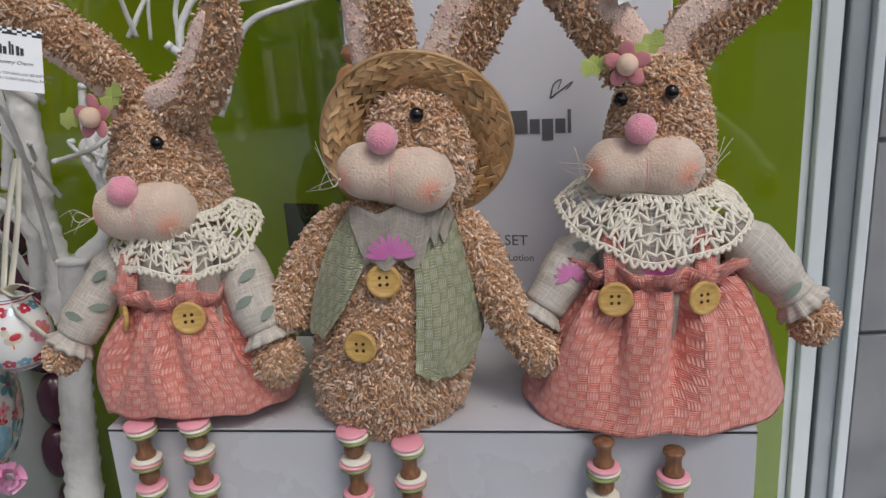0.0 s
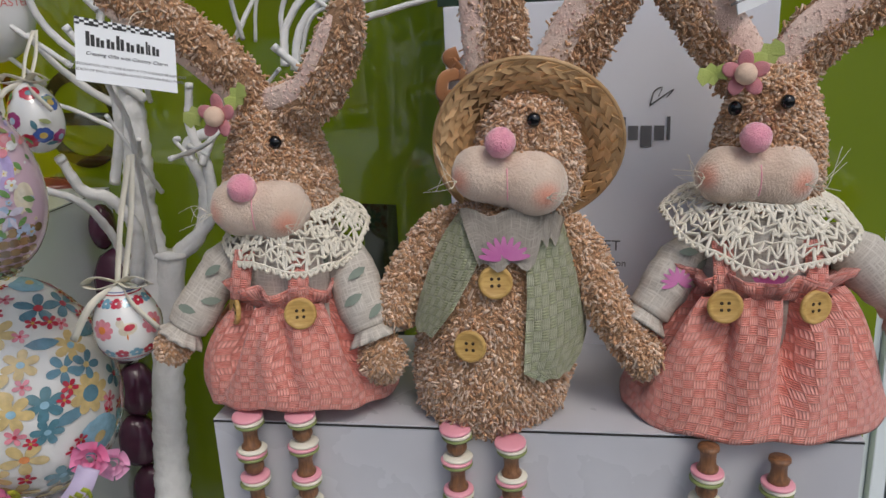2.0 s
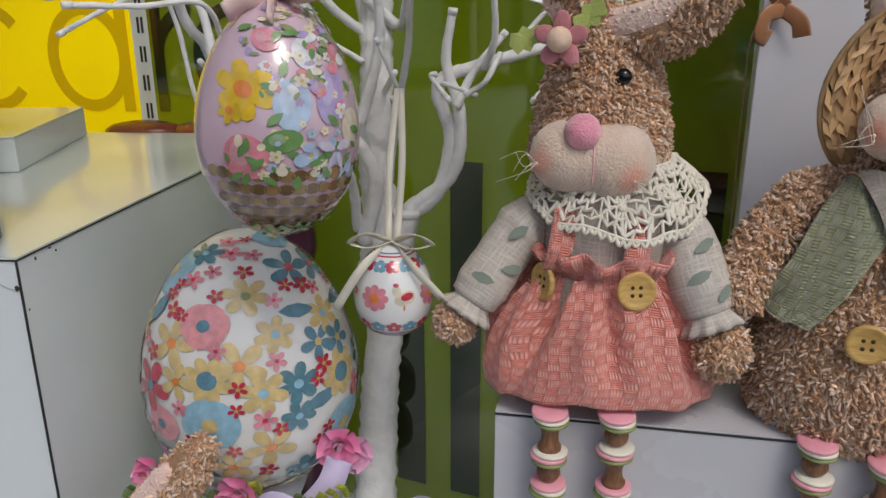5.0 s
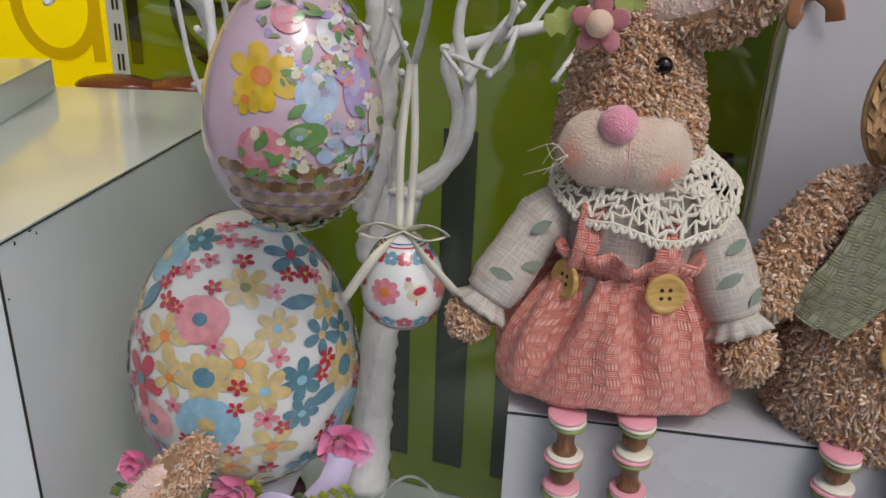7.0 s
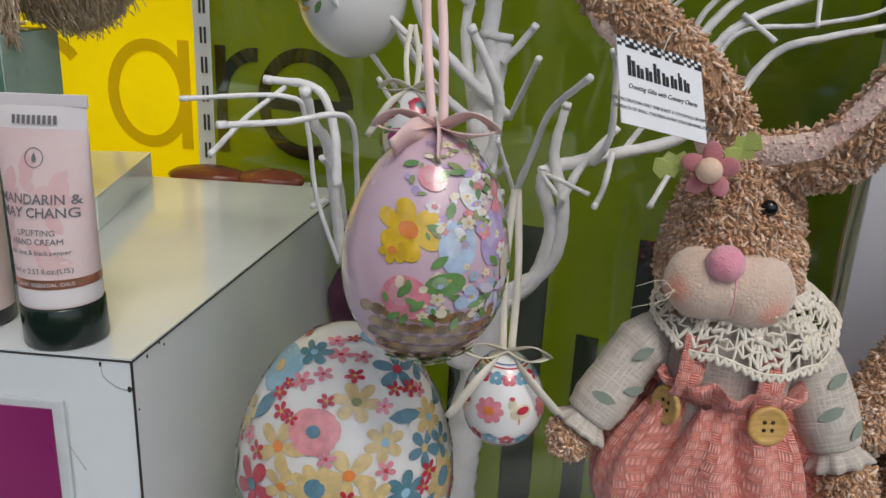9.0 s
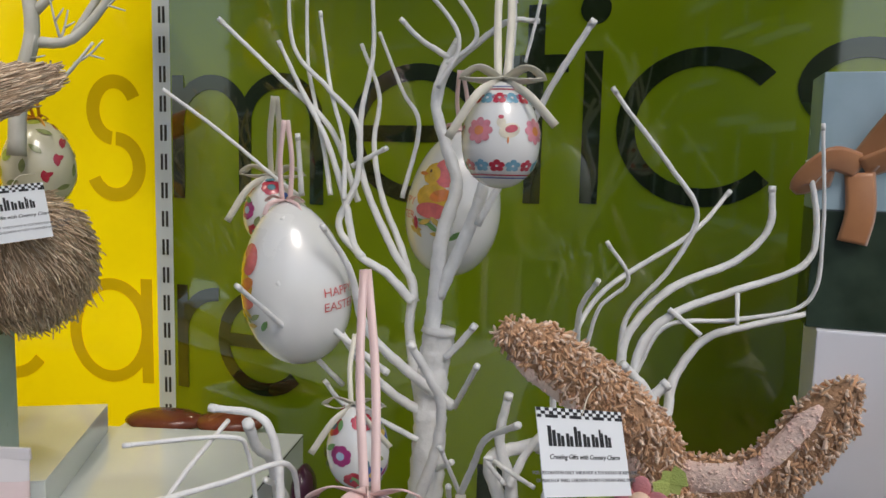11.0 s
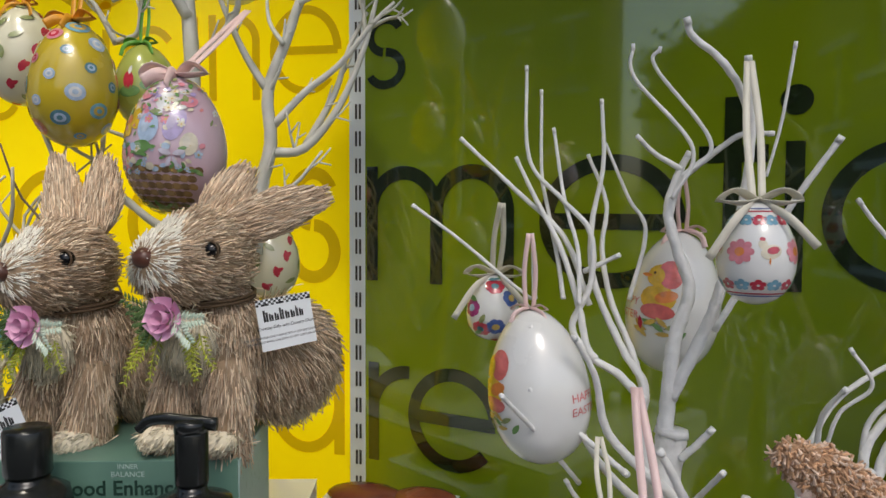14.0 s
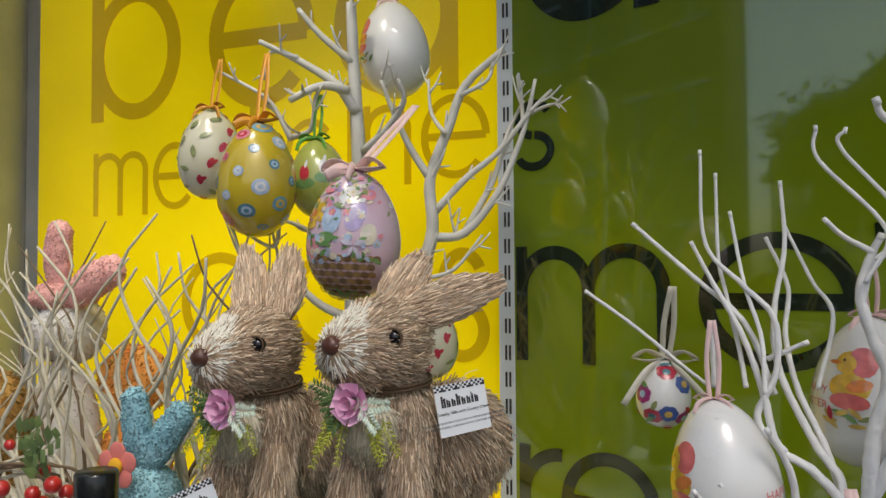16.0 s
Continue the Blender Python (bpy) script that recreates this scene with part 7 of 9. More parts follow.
for j in range(9):
    a = radians(10 + 20 * j)
    c = (-0.047 + 0.011 * math.cos(a), 1.290 + 0.009 * math.sin(a))
    cc = body_front(c[0], c[1], 0.0165)
    bm = bmesh.new()
    m = facing(cc, (-0.1, -1, 0.1))
    lathe(bm, [(0.0001, 0), (1, 0), (1, 0.0003), (0.0001, 0.0004)], m @ Matrix.Rotation(a, 4, "Z") @ Matrix.Diagonal((0.0085, 0.0022, 1, 1)), 10)
    part("petal_print", bm, MAGENTA, r2b, smooth=False)
button(r2b, tuple(body_front(-0.054, 1.2725, 0.0085)), (0.02, -1, 0.16))
button(r2b, tuple(body_front(-0.0745, 1.2245, 0.0085)), (-0.25, -1, 0.05), 0.0125)
leg_string(r2b, -0.0885, 0.538, 1.152, False)
leg_string(r2b, -0.0455, 0.532, 1.142, True)
ear(r2b, [(-0.044, 0.612, 1.405), (-0.047, 0.606, 1.440), (-0.050, 0.602, 1.480), (-0.058, 0.596, 1.545)], 0.024, 43, (-0.014, -0.006, 0.0), 0.011, 700)
ear(r2b, [(-0.004, 0.612, 1.405), (0.016, 0.606, 1.440), (0.034, 0.600, 1.470), (0.066, 0.590, 1.515)], 0.024, 44, (-0.012, -0.008, 0.008), 0.011, 700)

STRAWGAP = mat("dark_straw", (0.20, 0.11, 0.045), (0.14, 0.075, 0.03), rough=0.7, scale=80, bump=0.3)
hat = thing("straw_hat", (-0.025, 0.60, 1.376), "plaited straw sun hat on the boy rabbit's head", "hat")
HN = Vector((-0.05, -0.93, -0.36)).normalized()
HM = facing((-0.0245, 0.594, 1.368), HN)


def plait(m, radius_at, height_at, rows, length, name, label, seed):
    """Bands of short overlapping straw splints laid in herringbone round the hat."""
    rr = random.Random(seed)
    verts, faces = [], []
    for b in range(rows):
        v0, v1 = b / rows, (b + 1) / rows
        n = max(10, int(2 * math.pi * max(radius_at((v0 + v1) / 2), 0.008) / length))
        for half in (0, 1):
            va, vb = (v0, (v0 + v1) / 2) if half == 0 else ((v0 + v1) / 2, v1)
            for i in range(n):
                a0 = 2 * math.pi * (i + rr.uniform(-0.12, 0.12)) / n
                da = 2 * math.pi / n * 0.94
                sk = da * (0.75 if half == 0 else -0.75)
                lift = 0.0012 + 0.0014 * rr.random()
                quad = ((a0, va - 0.02, 0.0), (a0 + da, va - 0.02, 1.0), (a0 + da + sk, vb + 0.02, 1.0), (a0 + sk, vb + 0.02, 0.0))
                base = len(verts)
                for s in (1, -1):
                    for a, v, up in quad:
                        v = min(max(v, 0.0), 1.0)
                        r, h = radius_at(v), height_at(v, a)
                        verts.append(tuple(m @ Vector((r * math.cos(a), r * math.sin(a), h + s * (lift * (0.35 + up))))))
                faces += [(base, base + 1, base + 2, base + 3), (base + 7, base + 6, base + 5, base + 4)]
                faces += [(base + k, base + 4 + k, base + 4 + (k + 1) % 4, base + (k + 1) % 4) for k in range(4)]
    me = bpy.data.meshes.new(name)
    me.from_pydata(verts, [], faces)
    me.materials.append(STRAWHAT)
    return tagged(link_mesh(name, me, hat, label), kind="stuff")


plait(HM, lambda v: 0.0375 + 0.0340 * v, lambda v, a: 0.010 * math.sin(math.pi * v * 0.5) + 0.003 * math.sin(2 * a), 4, 0.0100, "brim", "plaited straw brim", 3)
plait(HM @ Matrix.Translation((0, 0.004, 0)), lambda v: 0.0405 * math.cos(v * 1.45) + 0.001, lambda v, a: -0.034 * math.sin(v * 1.5), 6, 0.0105, "crown", "plaited straw crown", 4)
# dark sheets added behind the splints, so that the gaps look shaded
for prof, nm, lab in (([(0.0370, 0.0), (0.0545, 0.0062), (0.0710, 0.0090), (0.0708, 0.0080), (0.0545, 0.0050), (0.0372, -0.001)], "brim_backing", "darker straw under the brim"), ([(0.0400, 0.0), (0.036, -0.015), (0.024, -0.028), (0.004, -0.0335)], "crown_backing", "darker straw inside the crown")):
    bm = bmesh.new()
    lathe(bm, prof, HM @ Matrix.Translation((0, 0.004 if nm[0] == "c" else 0, -0.0006)), 40, lambda a, i: 1.0)
    part(nm, bm, STRAWGAP, hat, lab)
bm = bmesh.new()
tube(bm, [HM @ Vector((0.0725 * math.cos(2 * math.pi * k / 48), 0.0725 * math.sin(2 * math.pi * k / 48), 0.0095 + 0.003 * math.sin(4 * math.pi * k / 48))) for k in range(49)], (0.0018, 0.0018), seg=6, steps=1, cap=False)
part("brim_edge", bm, STRAWHAT, hat, "bound straw edge")

# second girl rabbit
r3b = thing("plush_rabbit", (0.152, 0.59, 1.1455), "tan plush rabbit in wide coral skirt and lace collar", "soft toy", "plush rabbits on the plinth")
head(r3b, 0.161, 0.603, ((1.295, 0.030), (1.315, 0.039), (1.335, 0.0415), (1.355, 0.0405), (1.373, 0.037), (1.390, 0.0325), (1.404, 0.026), (1.413, 0.016), (1.417, 0.006)), 2300, 3, 0.03, 0.98)
muzzle(r3b, ((0.1205, 0.576, 1.3385), (0.0225, 0.0220, 0.0220)), ((0.1635, 0.572, 1.3375), (0.0268, 0.0245, 0.0260)), (0.1375, 0.5575, 1.3685), ((-0.78, 0.05), (0.35, -0.12)), 7)
bead_eye(r3b, (0.1265, 0.5735, 1.3885))
bead_eye(r3b, (0.1615, 0.5660, 1.3925))
bm = bmesh.new()
lathe(bm, [(0.030, 1.31), (0.044, 1.295), (0.050, 1.27), (0.050, 1.245), (0.054, 1.20)], Matrix.Translation((0.157, 0.588, 0)) @ Matrix.Diagonal((1, 0.9, 1, 1)), 30)
part("blouse", bm, LINEN, r3b, "natural linen blouse")
lace(r3b, (0.157, 0.588, 1.322), 0.036, 0.075, 0.036, (8, 2, 0), 10, 0.86, 5)
sleeve(r3b, [(0.108, 0.592, 1.288), (0.092, 0.585, 1.264), (0.078, 0.577, 1.246), (0.066, 0.572, 1.230)], 0.021, 0.017, ((0.55, 0.0, 40, 0.013, MAGENTA, "fan"), (0.2, 0.006, 60, 0.0075, GREYLEAF, "leaf"), (0.25, -0.008, 10, 0.0075, GREYLEAF, "leaf")), 3)
sleeve(r3b, [(0.206, 0.586, 1.292), (0.230, 0.578, 1.268), (0.250, 0.572, 1.246), (0.262, 0.568, 1.230)], 0.0215, 0.018, ((0.82, 0.004, 80, 0.0085, GREYLEAF, "leaf"),), 4)
bm = bmesh.new()
ball(bm, (0.2755, 0.563, 1.2095), (0.0165, 0.0155, 0.0175), (0, 30, 0), seg=16, rings=10)
furred("paw", bm, r3b, 300, 52, length=0.0040)
skirt(r3b, (0.157, 0.585), 0.054, 0.106, 1.2525, 1.1540, 0.047, 0.078, 9, 9, -0.002, 0.008)
strap(r3b, [(0.116, 0.540, 1.25), (0.116, 0.543, 1.27), (0.117, 0.556, 1.292)])
strap(r3b, [(0.180, 0.536, 1.25), (0.182, 0.540, 1.27), (0.183, 0.552, 1.292)])
button(r3b, (0.114, 0.5315, 1.249), (-0.05, -1, 0.08), 0.0130)
button(r3b, (0.1775, 0.5275, 1.248), (0.30, -1, 0.05), 0.0130)
for j in range(9):
    a = radians(20 * j)
    c = Vector((0.148 + 0.009 * math.cos(a), 0.5385, 1.258 + 0.009 * math.sin(a)))
    bm = bmesh.new()
    lathe(bm, [(0.0001, 0), (1, 0), (1, 0.0003), (0.0001, 0.0004)], facing(c, (0, -1, 0.1)) @ Matrix.Rotation(a, 4, "Z") @ Matrix.Diagonal((0.008, 0.002, 1, 1)), 10)
    part("petal_print", bm, MAGENTA, r3b, smooth=False)
leg_string(r3b, 0.1015, 0.512, 1.146, True)
leg_string(r3b, 0.1525, 0.507, 1.138, True)
ear(r3b, [(0.143, 0.608, 1.408), (0.126, 0.604, 1.434), (0.104, 0.598, 1.460), (0.070, 0.590, 1.500)], 0.022, 53, (0.012, -0.008, 0.004), 0.011, 650)
ear(r3b, [(0.176, 0.608, 1.408), (0.192, 0.602, 1.436), (0.216, 0.596, 1.456), (0.262, 0.586, 1.486)], 0.022, 54, (-0.011, -0.008, 0.004), 0.011, 650)
felt_flower(r3b, (0.1275, 0.5585, 1.414), (-0.2, -1, 0.1), 0.0165, ((-0.021, 0.001, 190), (0.015, 0.013, 30)))
care_tag("swing_tag", facing((0.137, 0.590, 1.482), (0.75, -0.65, 0.1), (-0.25, 0, 1)), "white paper swing tag hanging from the plush rabbit's ear")

# ---- straw rabbits and the things on the display box ----
STRAW = mat("brown_dried_straw", (0.65, 0.485, 0.34), (0.50, 0.36, 0.245), rough=0.8, scale=40, bump=0.0, island=0.38, fleck=(0.78, 0.64, 0.48))
STRAWCORE = mat("straw_core", (0.34, 0.24, 0.15), (0.26, 0.18, 0.11), rough=0.9, scale=60, bump=0.6, bscale=300)
SISAL = mat("cream_sisal", (0.74, 0.67, 0.52), (0.64, 0.56, 0.40), rough=0.85, bump=0.0, island=0.25)
BLAZE = mat("white_sisal", (0.90, 0.87, 0.78), (0.84, 0.80, 0.69), rough=0.85, bump=0.0, island=0.12)
NUT = mat("brown_wood_nose", (0.10, 0.035, 0.02), (0.07, 0.025, 0.015), rough=0.35)
ROSE = mat("pink_paper_rose", (0.84, 0.50, 0.68), (0.78, 0.40, 0.60), rough=0.7, scale=60)
HOTROSE = mat("hot_pink_paper_rose", (0.80, 0.20, 0.42), (0.82, 0.36, 0.55), rough=0.7, scale=60)
FROST = mat("frosted_fern", (0.66, 0.74, 0.62), (0.50, 0.62, 0.48), rough=0.7)
FERN = mat("dark_fern", (0.06, 0.12, 0.03), (0.10, 0.17, 0.04), rough=0.7, island=0.3)
MOSS = mat("yellow_green_moss", (0.42, 0.44, 0.04), (0.32, 0.36, 0.03), rough=0.8, island=0.35)
TWINE = mat("brown_twine", (0.10, 0.06, 0.03), rough=0.8)


def paper_rose(parent, at, normal, size, material, name="rose"):
    """A rolled paper rose of overlapping cupped petals."""
    m = facing(at, normal)
    ob = None
    for ring, (n, rad, lean, w) in enumerate(((5, 0.62, 62, 0.62), (4, 0.36, 35, 0.50), (3, 0.14, 12, 0.36))):
        for k in range(n):
            a = 2 * math.pi * k / n + ring * 0.5
            bm = bmesh.new()
            rows = []
            for i in range(5):
                v = i / 4
                rows.append([Vector((w * size * math.sin(math.pi * (u / 6 - 0.5) * 1.0) * (0.5 + 0.5 * v), -0.22 * size * math.cos(math.pi * (u / 6 - 0.5)) + 0.1 * size * v * v, v * size * 0.8)) for u in range(7)])
            q = m @ Matrix.Rotation(a, 4, "Z") @ Matrix.Translation((0, rad * size * 0.5, 0)) @ Matrix.Rotation(radians(-lean), 4, "X") @ Matrix.Rotation(math.pi, 4, "Z")
            grid_mesh(bm, [[q @ p for p in r] for r in rows], False)
            p_ = part(name if ob is None else "petal", bm, material, parent if ob is None else ob)
            ob = ob or p_
    return ob


def sprig(parent, root, tip, material, name, leaves=9, leaf=0.008, fat=0.25, seed=0, label=""):
    """A stem with paired narrow leaflets, each a folded blade."""
    root, tip = Vector(root), Vector(tip)
    d = (tip - root)
    s = d.cross(Vector((0, -1, 0.2))).normalized()
    rr = random.Random(seed)
    bm = bmesh.new()
    tube(bm, [root, (root + tip) / 2 + s * 0.002, tip], (0.0006, 0.0004), seg=4, steps=4)
    for k in range(leaves):
        t = (k + 0.6) / leaves
        c = root + d * t
        for sg in (-1, 1):
            w = (d.normalized() * 0.75 + s * sg + Vector((0, -0.35, 0)) * rr.uniform(0.2, 1)).normalized() * leaf * (1.1 - 0.5 * t) * rr.uniform(0.8, 1.2)
            side = w.cross(Vector((0, -1, 0))).normalized() * leaf * fat
            v = [bm.verts.new(c), bm.verts.new(c + w * 0.5 + side), bm.verts.new(c + w), bm.verts.new(c + w * 0.5 - side), bm.verts.new(c + w * 0.5 + Vector((0, -0.0008, 0)))]
            for i in range(4):
                bm.faces.new((v[4], v[i], v[(i + 1) % 4]))
    return part(name, bm, material, parent, label, smooth=False)


def straw_rabbit(at, nose_d, ears, seed, rose_at, label):
    """A rabbit of bundled straw: core shapes, combed straws, cream face blaze and a flower collar."""
    x, y, z = at
    ob = thing("straw_rabbit", (x, y + 0.05, z - 0.155), label, "ornament", "straw rabbits on the carton")
    hc = Vector((x, y, z))
    nose = hc + Vector(nose_d)
    to_nose = Vector(nose_d).normalized()
    shapes = {
        "head": [(hc, (0.041, 0.046, 0.039)), (hc + to_nose * 0.026 + Vector((0, 0, -0.006)), (0.035, 0.033, 0.031))],
        "chest": [((x + 0.002, y + 0.018, z - 0.075), (0.040, 0.040, 0.060))],
        "rump": [((x + 0.034, y + 0.085, z - 0.098), (0.050, 0.062, 0.056))],
    }
    def pale(p):
        return (Vector(p) - nose).length < 0.040 and p[2] > nose.z - 0.014 and nose.x - 0.022 < p[0] < nose.x + 0.022 - 0.35 * max(0.0, p[2] - nose.z - 0.01)

    def comb_head(p, n):
        w = Vector(p) - nose
        return w.normalized()
    def comb_rump(p, n):
        w = Vector(p) - Vector((x + 0.02, y + 0.03, z - 0.03))
        return (w.normalized() + Vector((0, 0, -0.3))).normalized()
    for k, (nm, balls) in enumerate(shapes.items()):
        bm = bmesh.new()
        for c, r in balls:
            ball(bm, c, r, seg=20, rings=12)
        src = bm.copy()
        p_ = part(nm, bm, STRAWCORE, ob)
        strands("straw", src, {"head": 7600, "chest": 6200, "rump": 7200}[nm], 0.0150 if nm != "head" else 0.0100, 0.00105, STRAW, p_, curl=0.2, lift=0.035, seed=seed + k, jitter=0.15, sub=1, blunt=True, keep=(lambda p, n: not pale(p)) if nm == "head" else None, comb=comb_head if nm == "head" else (comb_rump if nm == "rump" else (lambda p, n: Vector((0, -0.15, -1)))))
        if nm == "head":
            strands("blaze", src, 9000, 0.0095, 0.0010, BLAZE, p_, curl=0.15, lift=0.05, seed=seed + 15, jitter=0.04, sub=1, blunt=True, comb=comb_head, keep=lambda p, n: pale(p), label="cream sisal blaze round the nose")
        src.free()
    for sx in (-0.024, 0.026):
        bm = bmesh.new()
        foot = Vector((x + sx, y - 0.012, z - 0.150))
        tube(bm, [(x + sx * 0.8, y + 0.004, z - 0.085), (x + sx, y - 0.006, z - 0.12), foot], (0.019, 0.018), seg=14, steps=4)
        src = bm.copy()
        p_ = part("front_leg", bm, STRAWCORE, ob)
        strands("straw", src, 2000, 0.016, 0.00105, STRAW, p_, curl=0.2, lift=0.06, seed=seed + 9, jitter=0.09, sub=1, blunt=True, comb=lambda p, n: Vector((0, -0.1, -1)))
        src.free()
        bm = bmesh.new()
        ball(bm, foot + Vector((0, -0.010, 0.006)), (0.017, 0.020, 0.010), seg=14, rings=8)
        src = bm.copy()
        f_ = part("foot", bm, SISAL, p_, "cream sisal foot")
        strands("fibre", src, 320, 0.010, 0.0013, SISAL, p_, curl=0.2, lift=0.2, seed=seed + 12, jitter=0.15, sub=1, comb=lambda p, n: Vector((0, -1, -0.5)))
        src.free()
    bm = bmesh.new()
    ball(bm, nose, (0.0095, 0.0085, 0.0085), seg=16, rings=10, lumps=0.1, seed=seed)
    part("nose", bm, NUT, ob, "dark brown wooden nose")
    for sx in (-0.034, 0.026):
        e = hc + Vector((sx, -0.030 if sx > 0 else -0.012, 0.008))
        bm = bmesh.new()
        ball(bm, e, 0.0068, seg=16, rings=10)
        ey = part("eye", bm, BLACKGLOSS, ob, "glossy black eye")
        bm = bmesh.new()
        tube(bm, [e + Vector((0.0072 * math.cos(a), -0.0035, 0.0072 * math.sin(a))) for a in (k * math.pi / 8 for k in range(17))], (0.0010, 0.0010), seg=5, steps=1, cap=False)
        part("eyelid", bm, TWINE, ey)
    for k, (base, tip) in enumerate(ears):
        b, t = hc + Vector(base), hc + Vector(tip)
        bm = bmesh.new()
        tube(bm, [b, b.lerp(t, 0.5) + Vector((0.0, 0.004, 0.002)), t], lambda q: 0.0035 + 0.0155 * math.sin(math.pi * min(1, 0.22 + q * 0.76)), seg=12, steps=6, flat=(0.45, 1.0), side=(0, 1, 0))
        src = bm.copy()
        p_ = part("ear", bm, STRAWCORE, ob)
        w = (t - b).normalized()
        strands("straw", src, 2400, 0.016, 0.00105, STRAW, p_, curl=0.1, lift=0.02, seed=seed + 20 + k, jitter=0.04, sub=1, blunt=True, comb=lambda p, n: w, keep=lambda p, n: (Vector(p) - b).dot(w) < 0.86 * (t - b).length)
        src.free()
    # twine choker and flower collar
    bm = bmesh.new()
    for o in (0, 0.003):
        tube(bm, [(x + 0.002 + 0.036 * math.cos(a), y + 0.012 + 0.036 * math.sin(a), z - 0.034 + o + 0.004 * math.sin(a)) for a in (k * math.pi / 12 for k in range(25))], (0.0016, 0.0016), seg=5, steps=1, cap=False)
    part("choker", bm, TWINE, ob, "dark twine choker")
    r = Vector(rose_at)
    paper_rose(ob, r, (-0.1, -1, 0.1), 0.0150, ROSE)
    for k in range(5):
        if k in (1, 3):
            sprig(ob, r + Vector((0.008, -0.002, -0.002)), r + Vector((0.038 - 0.004 * k, -0.004 - 0.002 * k, 0.010 - 0.009 * k)), FROST, "frosted_sprig", 8, 0.0095, 0.17, seed + k, "frosted white fern sprig")
        sprig(ob, r + Vector((-0.006, 0.002, 0)), r + Vector((-0.034 + 0.004 * k, -0.001, 0.014 - 0.009 * k)), FERN, "fern_sprig", 9, 0.009, 0.16, seed + 30 + k, "dark green fern sprig")
    rr = random.Random(seed)
    for k in range(9):
        a = rr.uniform(-0.038, 0.046)
        sprig(ob, r + Vector((a * 0.6, 0.004, -0.012)), r + Vector((a, -0.004, -0.028 - rr.uniform(0, 0.026))), MOSS, "moss_sprig", 8, 0.007, 0.14, seed + 50 + k, "yellow-green moss sprig")
    bm = bmesh.new()
    ball(bm, (x - 0.002, y - 0.022, z - 0.066), (0.024, 0.015, 0.025), seg=18, rings=12)
    src = bm.copy()
    bib = part("bib", bm, SISAL, ob, "cream sisal bib")
    strands("fibre", src, 900, 0.012, 0.0013, SISAL, bib, curl=0.3, lift=0.08, seed=seed + 70, jitter=0.12, sub=1, blunt=True, comb=lambda p, n: Vector((0, -0.1, -1)))
    src.free()
    return ob


straw_rabbit((-0.777, 0.655, 1.609), (-0.018, -0.052, 0.002), (((0.014, 0.018, 0.022), (0.094, 0.038, 0.050)), ((-0.006, 0.022, 0.026), (0.022, 0.036, 0.070))), 100, (-0.779, 0.605, 1.566), "brown straw rabbit ornament with flower collar and tag")
straw_rabbit((-0.905, 0.655, 1.600), (-0.014, -0.055, -0.002), (((-0.018, 0.022, 0.024), (-0.028, 0.030, 0.090)), ((0.012, 0.022, 0.026), (0.020, 0.030, 0.088))), 200, (-0.899, 0.604, 1.556), "brown straw rabbit ornament with pink rose collar")
care_tag("swing_tag", facing((-0.710, 0.672, 1.556), (0.75, -0.62, 0.15), (-0.15, 0, 1)), "white paper swing tag on the straw rabbit's flank", 0.050, 0.042)

AMBER = mat("amber_glass", (0.045, 0.014, 0.005), (0.03, 0.01, 0.004), rough=0.07, bump=0, coat=0.5)
BLACKPLASTIC = mat("black_plastic", (0.009, 0.010, 0.010), (0.014, 0.016, 0.015), rough=0.22, scale=30, bump=0.02)
DARKGREENCAP = mat("very_dark_green_plastic", (0.006, 0.016, 0.010), rough=0.2, bump=0.02)
TUBEWHITE = mat("white_tube_plastic", (0.74, 0.70, 0.70), (0.70, 0.66, 0.66), rough=0.38, scale=20, bump=0.02)
TUBEPINK = mat("blush_tube_print", (0.74, 0.61, 0.60), (0.70, 0.54, 0.53), rough=0.38, scale=35, bump=0.02)
TUBEPINK2 = mat("rose_petal_print", (0.66, 0.42, 0.42), (0.70, 0.50, 0.49), rough=0.38, scale=50, bump=0.02)
COPPER = mat("copper_foil", (0.62, 0.28, 0.18), rough=0.3, metal=0.8, bump=0.05)
LABELWHITE = mat("white_label", (0.72, 0.74, 0.76), rough=0.5)

cream = thing("hand_cream_tube", (-0.659, 0.556, 1.2657), "upright blush hand cream tube on a dark green cap", "tube")
TM = Matrix.Translation((-0.6595, 0.556, 1.2657)) @ Matrix.Rotation(radians(-3), 4, "Z") @ Matrix.Rotation(radians(-1.5), 4, "Y")
bm = bmesh.new()
lathe(bm, [(0.0001, 0.0), (0.0242, 0.0), (0.0256, 0.0016), (0.0256, 0.0262), (0.0246, 0.0275), (0.0001, 0.0275)], TM, 48)
part("cap", bm, DARKGREENCAP, cream, "dark green screw cap")


def tube_skin(z0, z1, off, material, name, label=""):
    """A stretch of the squeezed body, round at the cap and flat at the crimp."""
    bm = bmesh.new()
    rows = []
    for i in range(13):
        z = z0 + (z1 - z0) * i / 12
        t = max(0.0, (z - 0.028) / 0.128)
        ax, ay = 0.0248 + 0.0078 * t, max(0.0012, 0.0235 * (1 - t ** 1.5))
        rows.append([TM @ Vector(((ax + off) * math.cos(a), (ay + off) * math.sin(a), z)) for a in (2 * math.pi * j / 56 for j in range(56))])
    grid_mesh(bm, rows)
    return part(name, bm, material, cream, label)


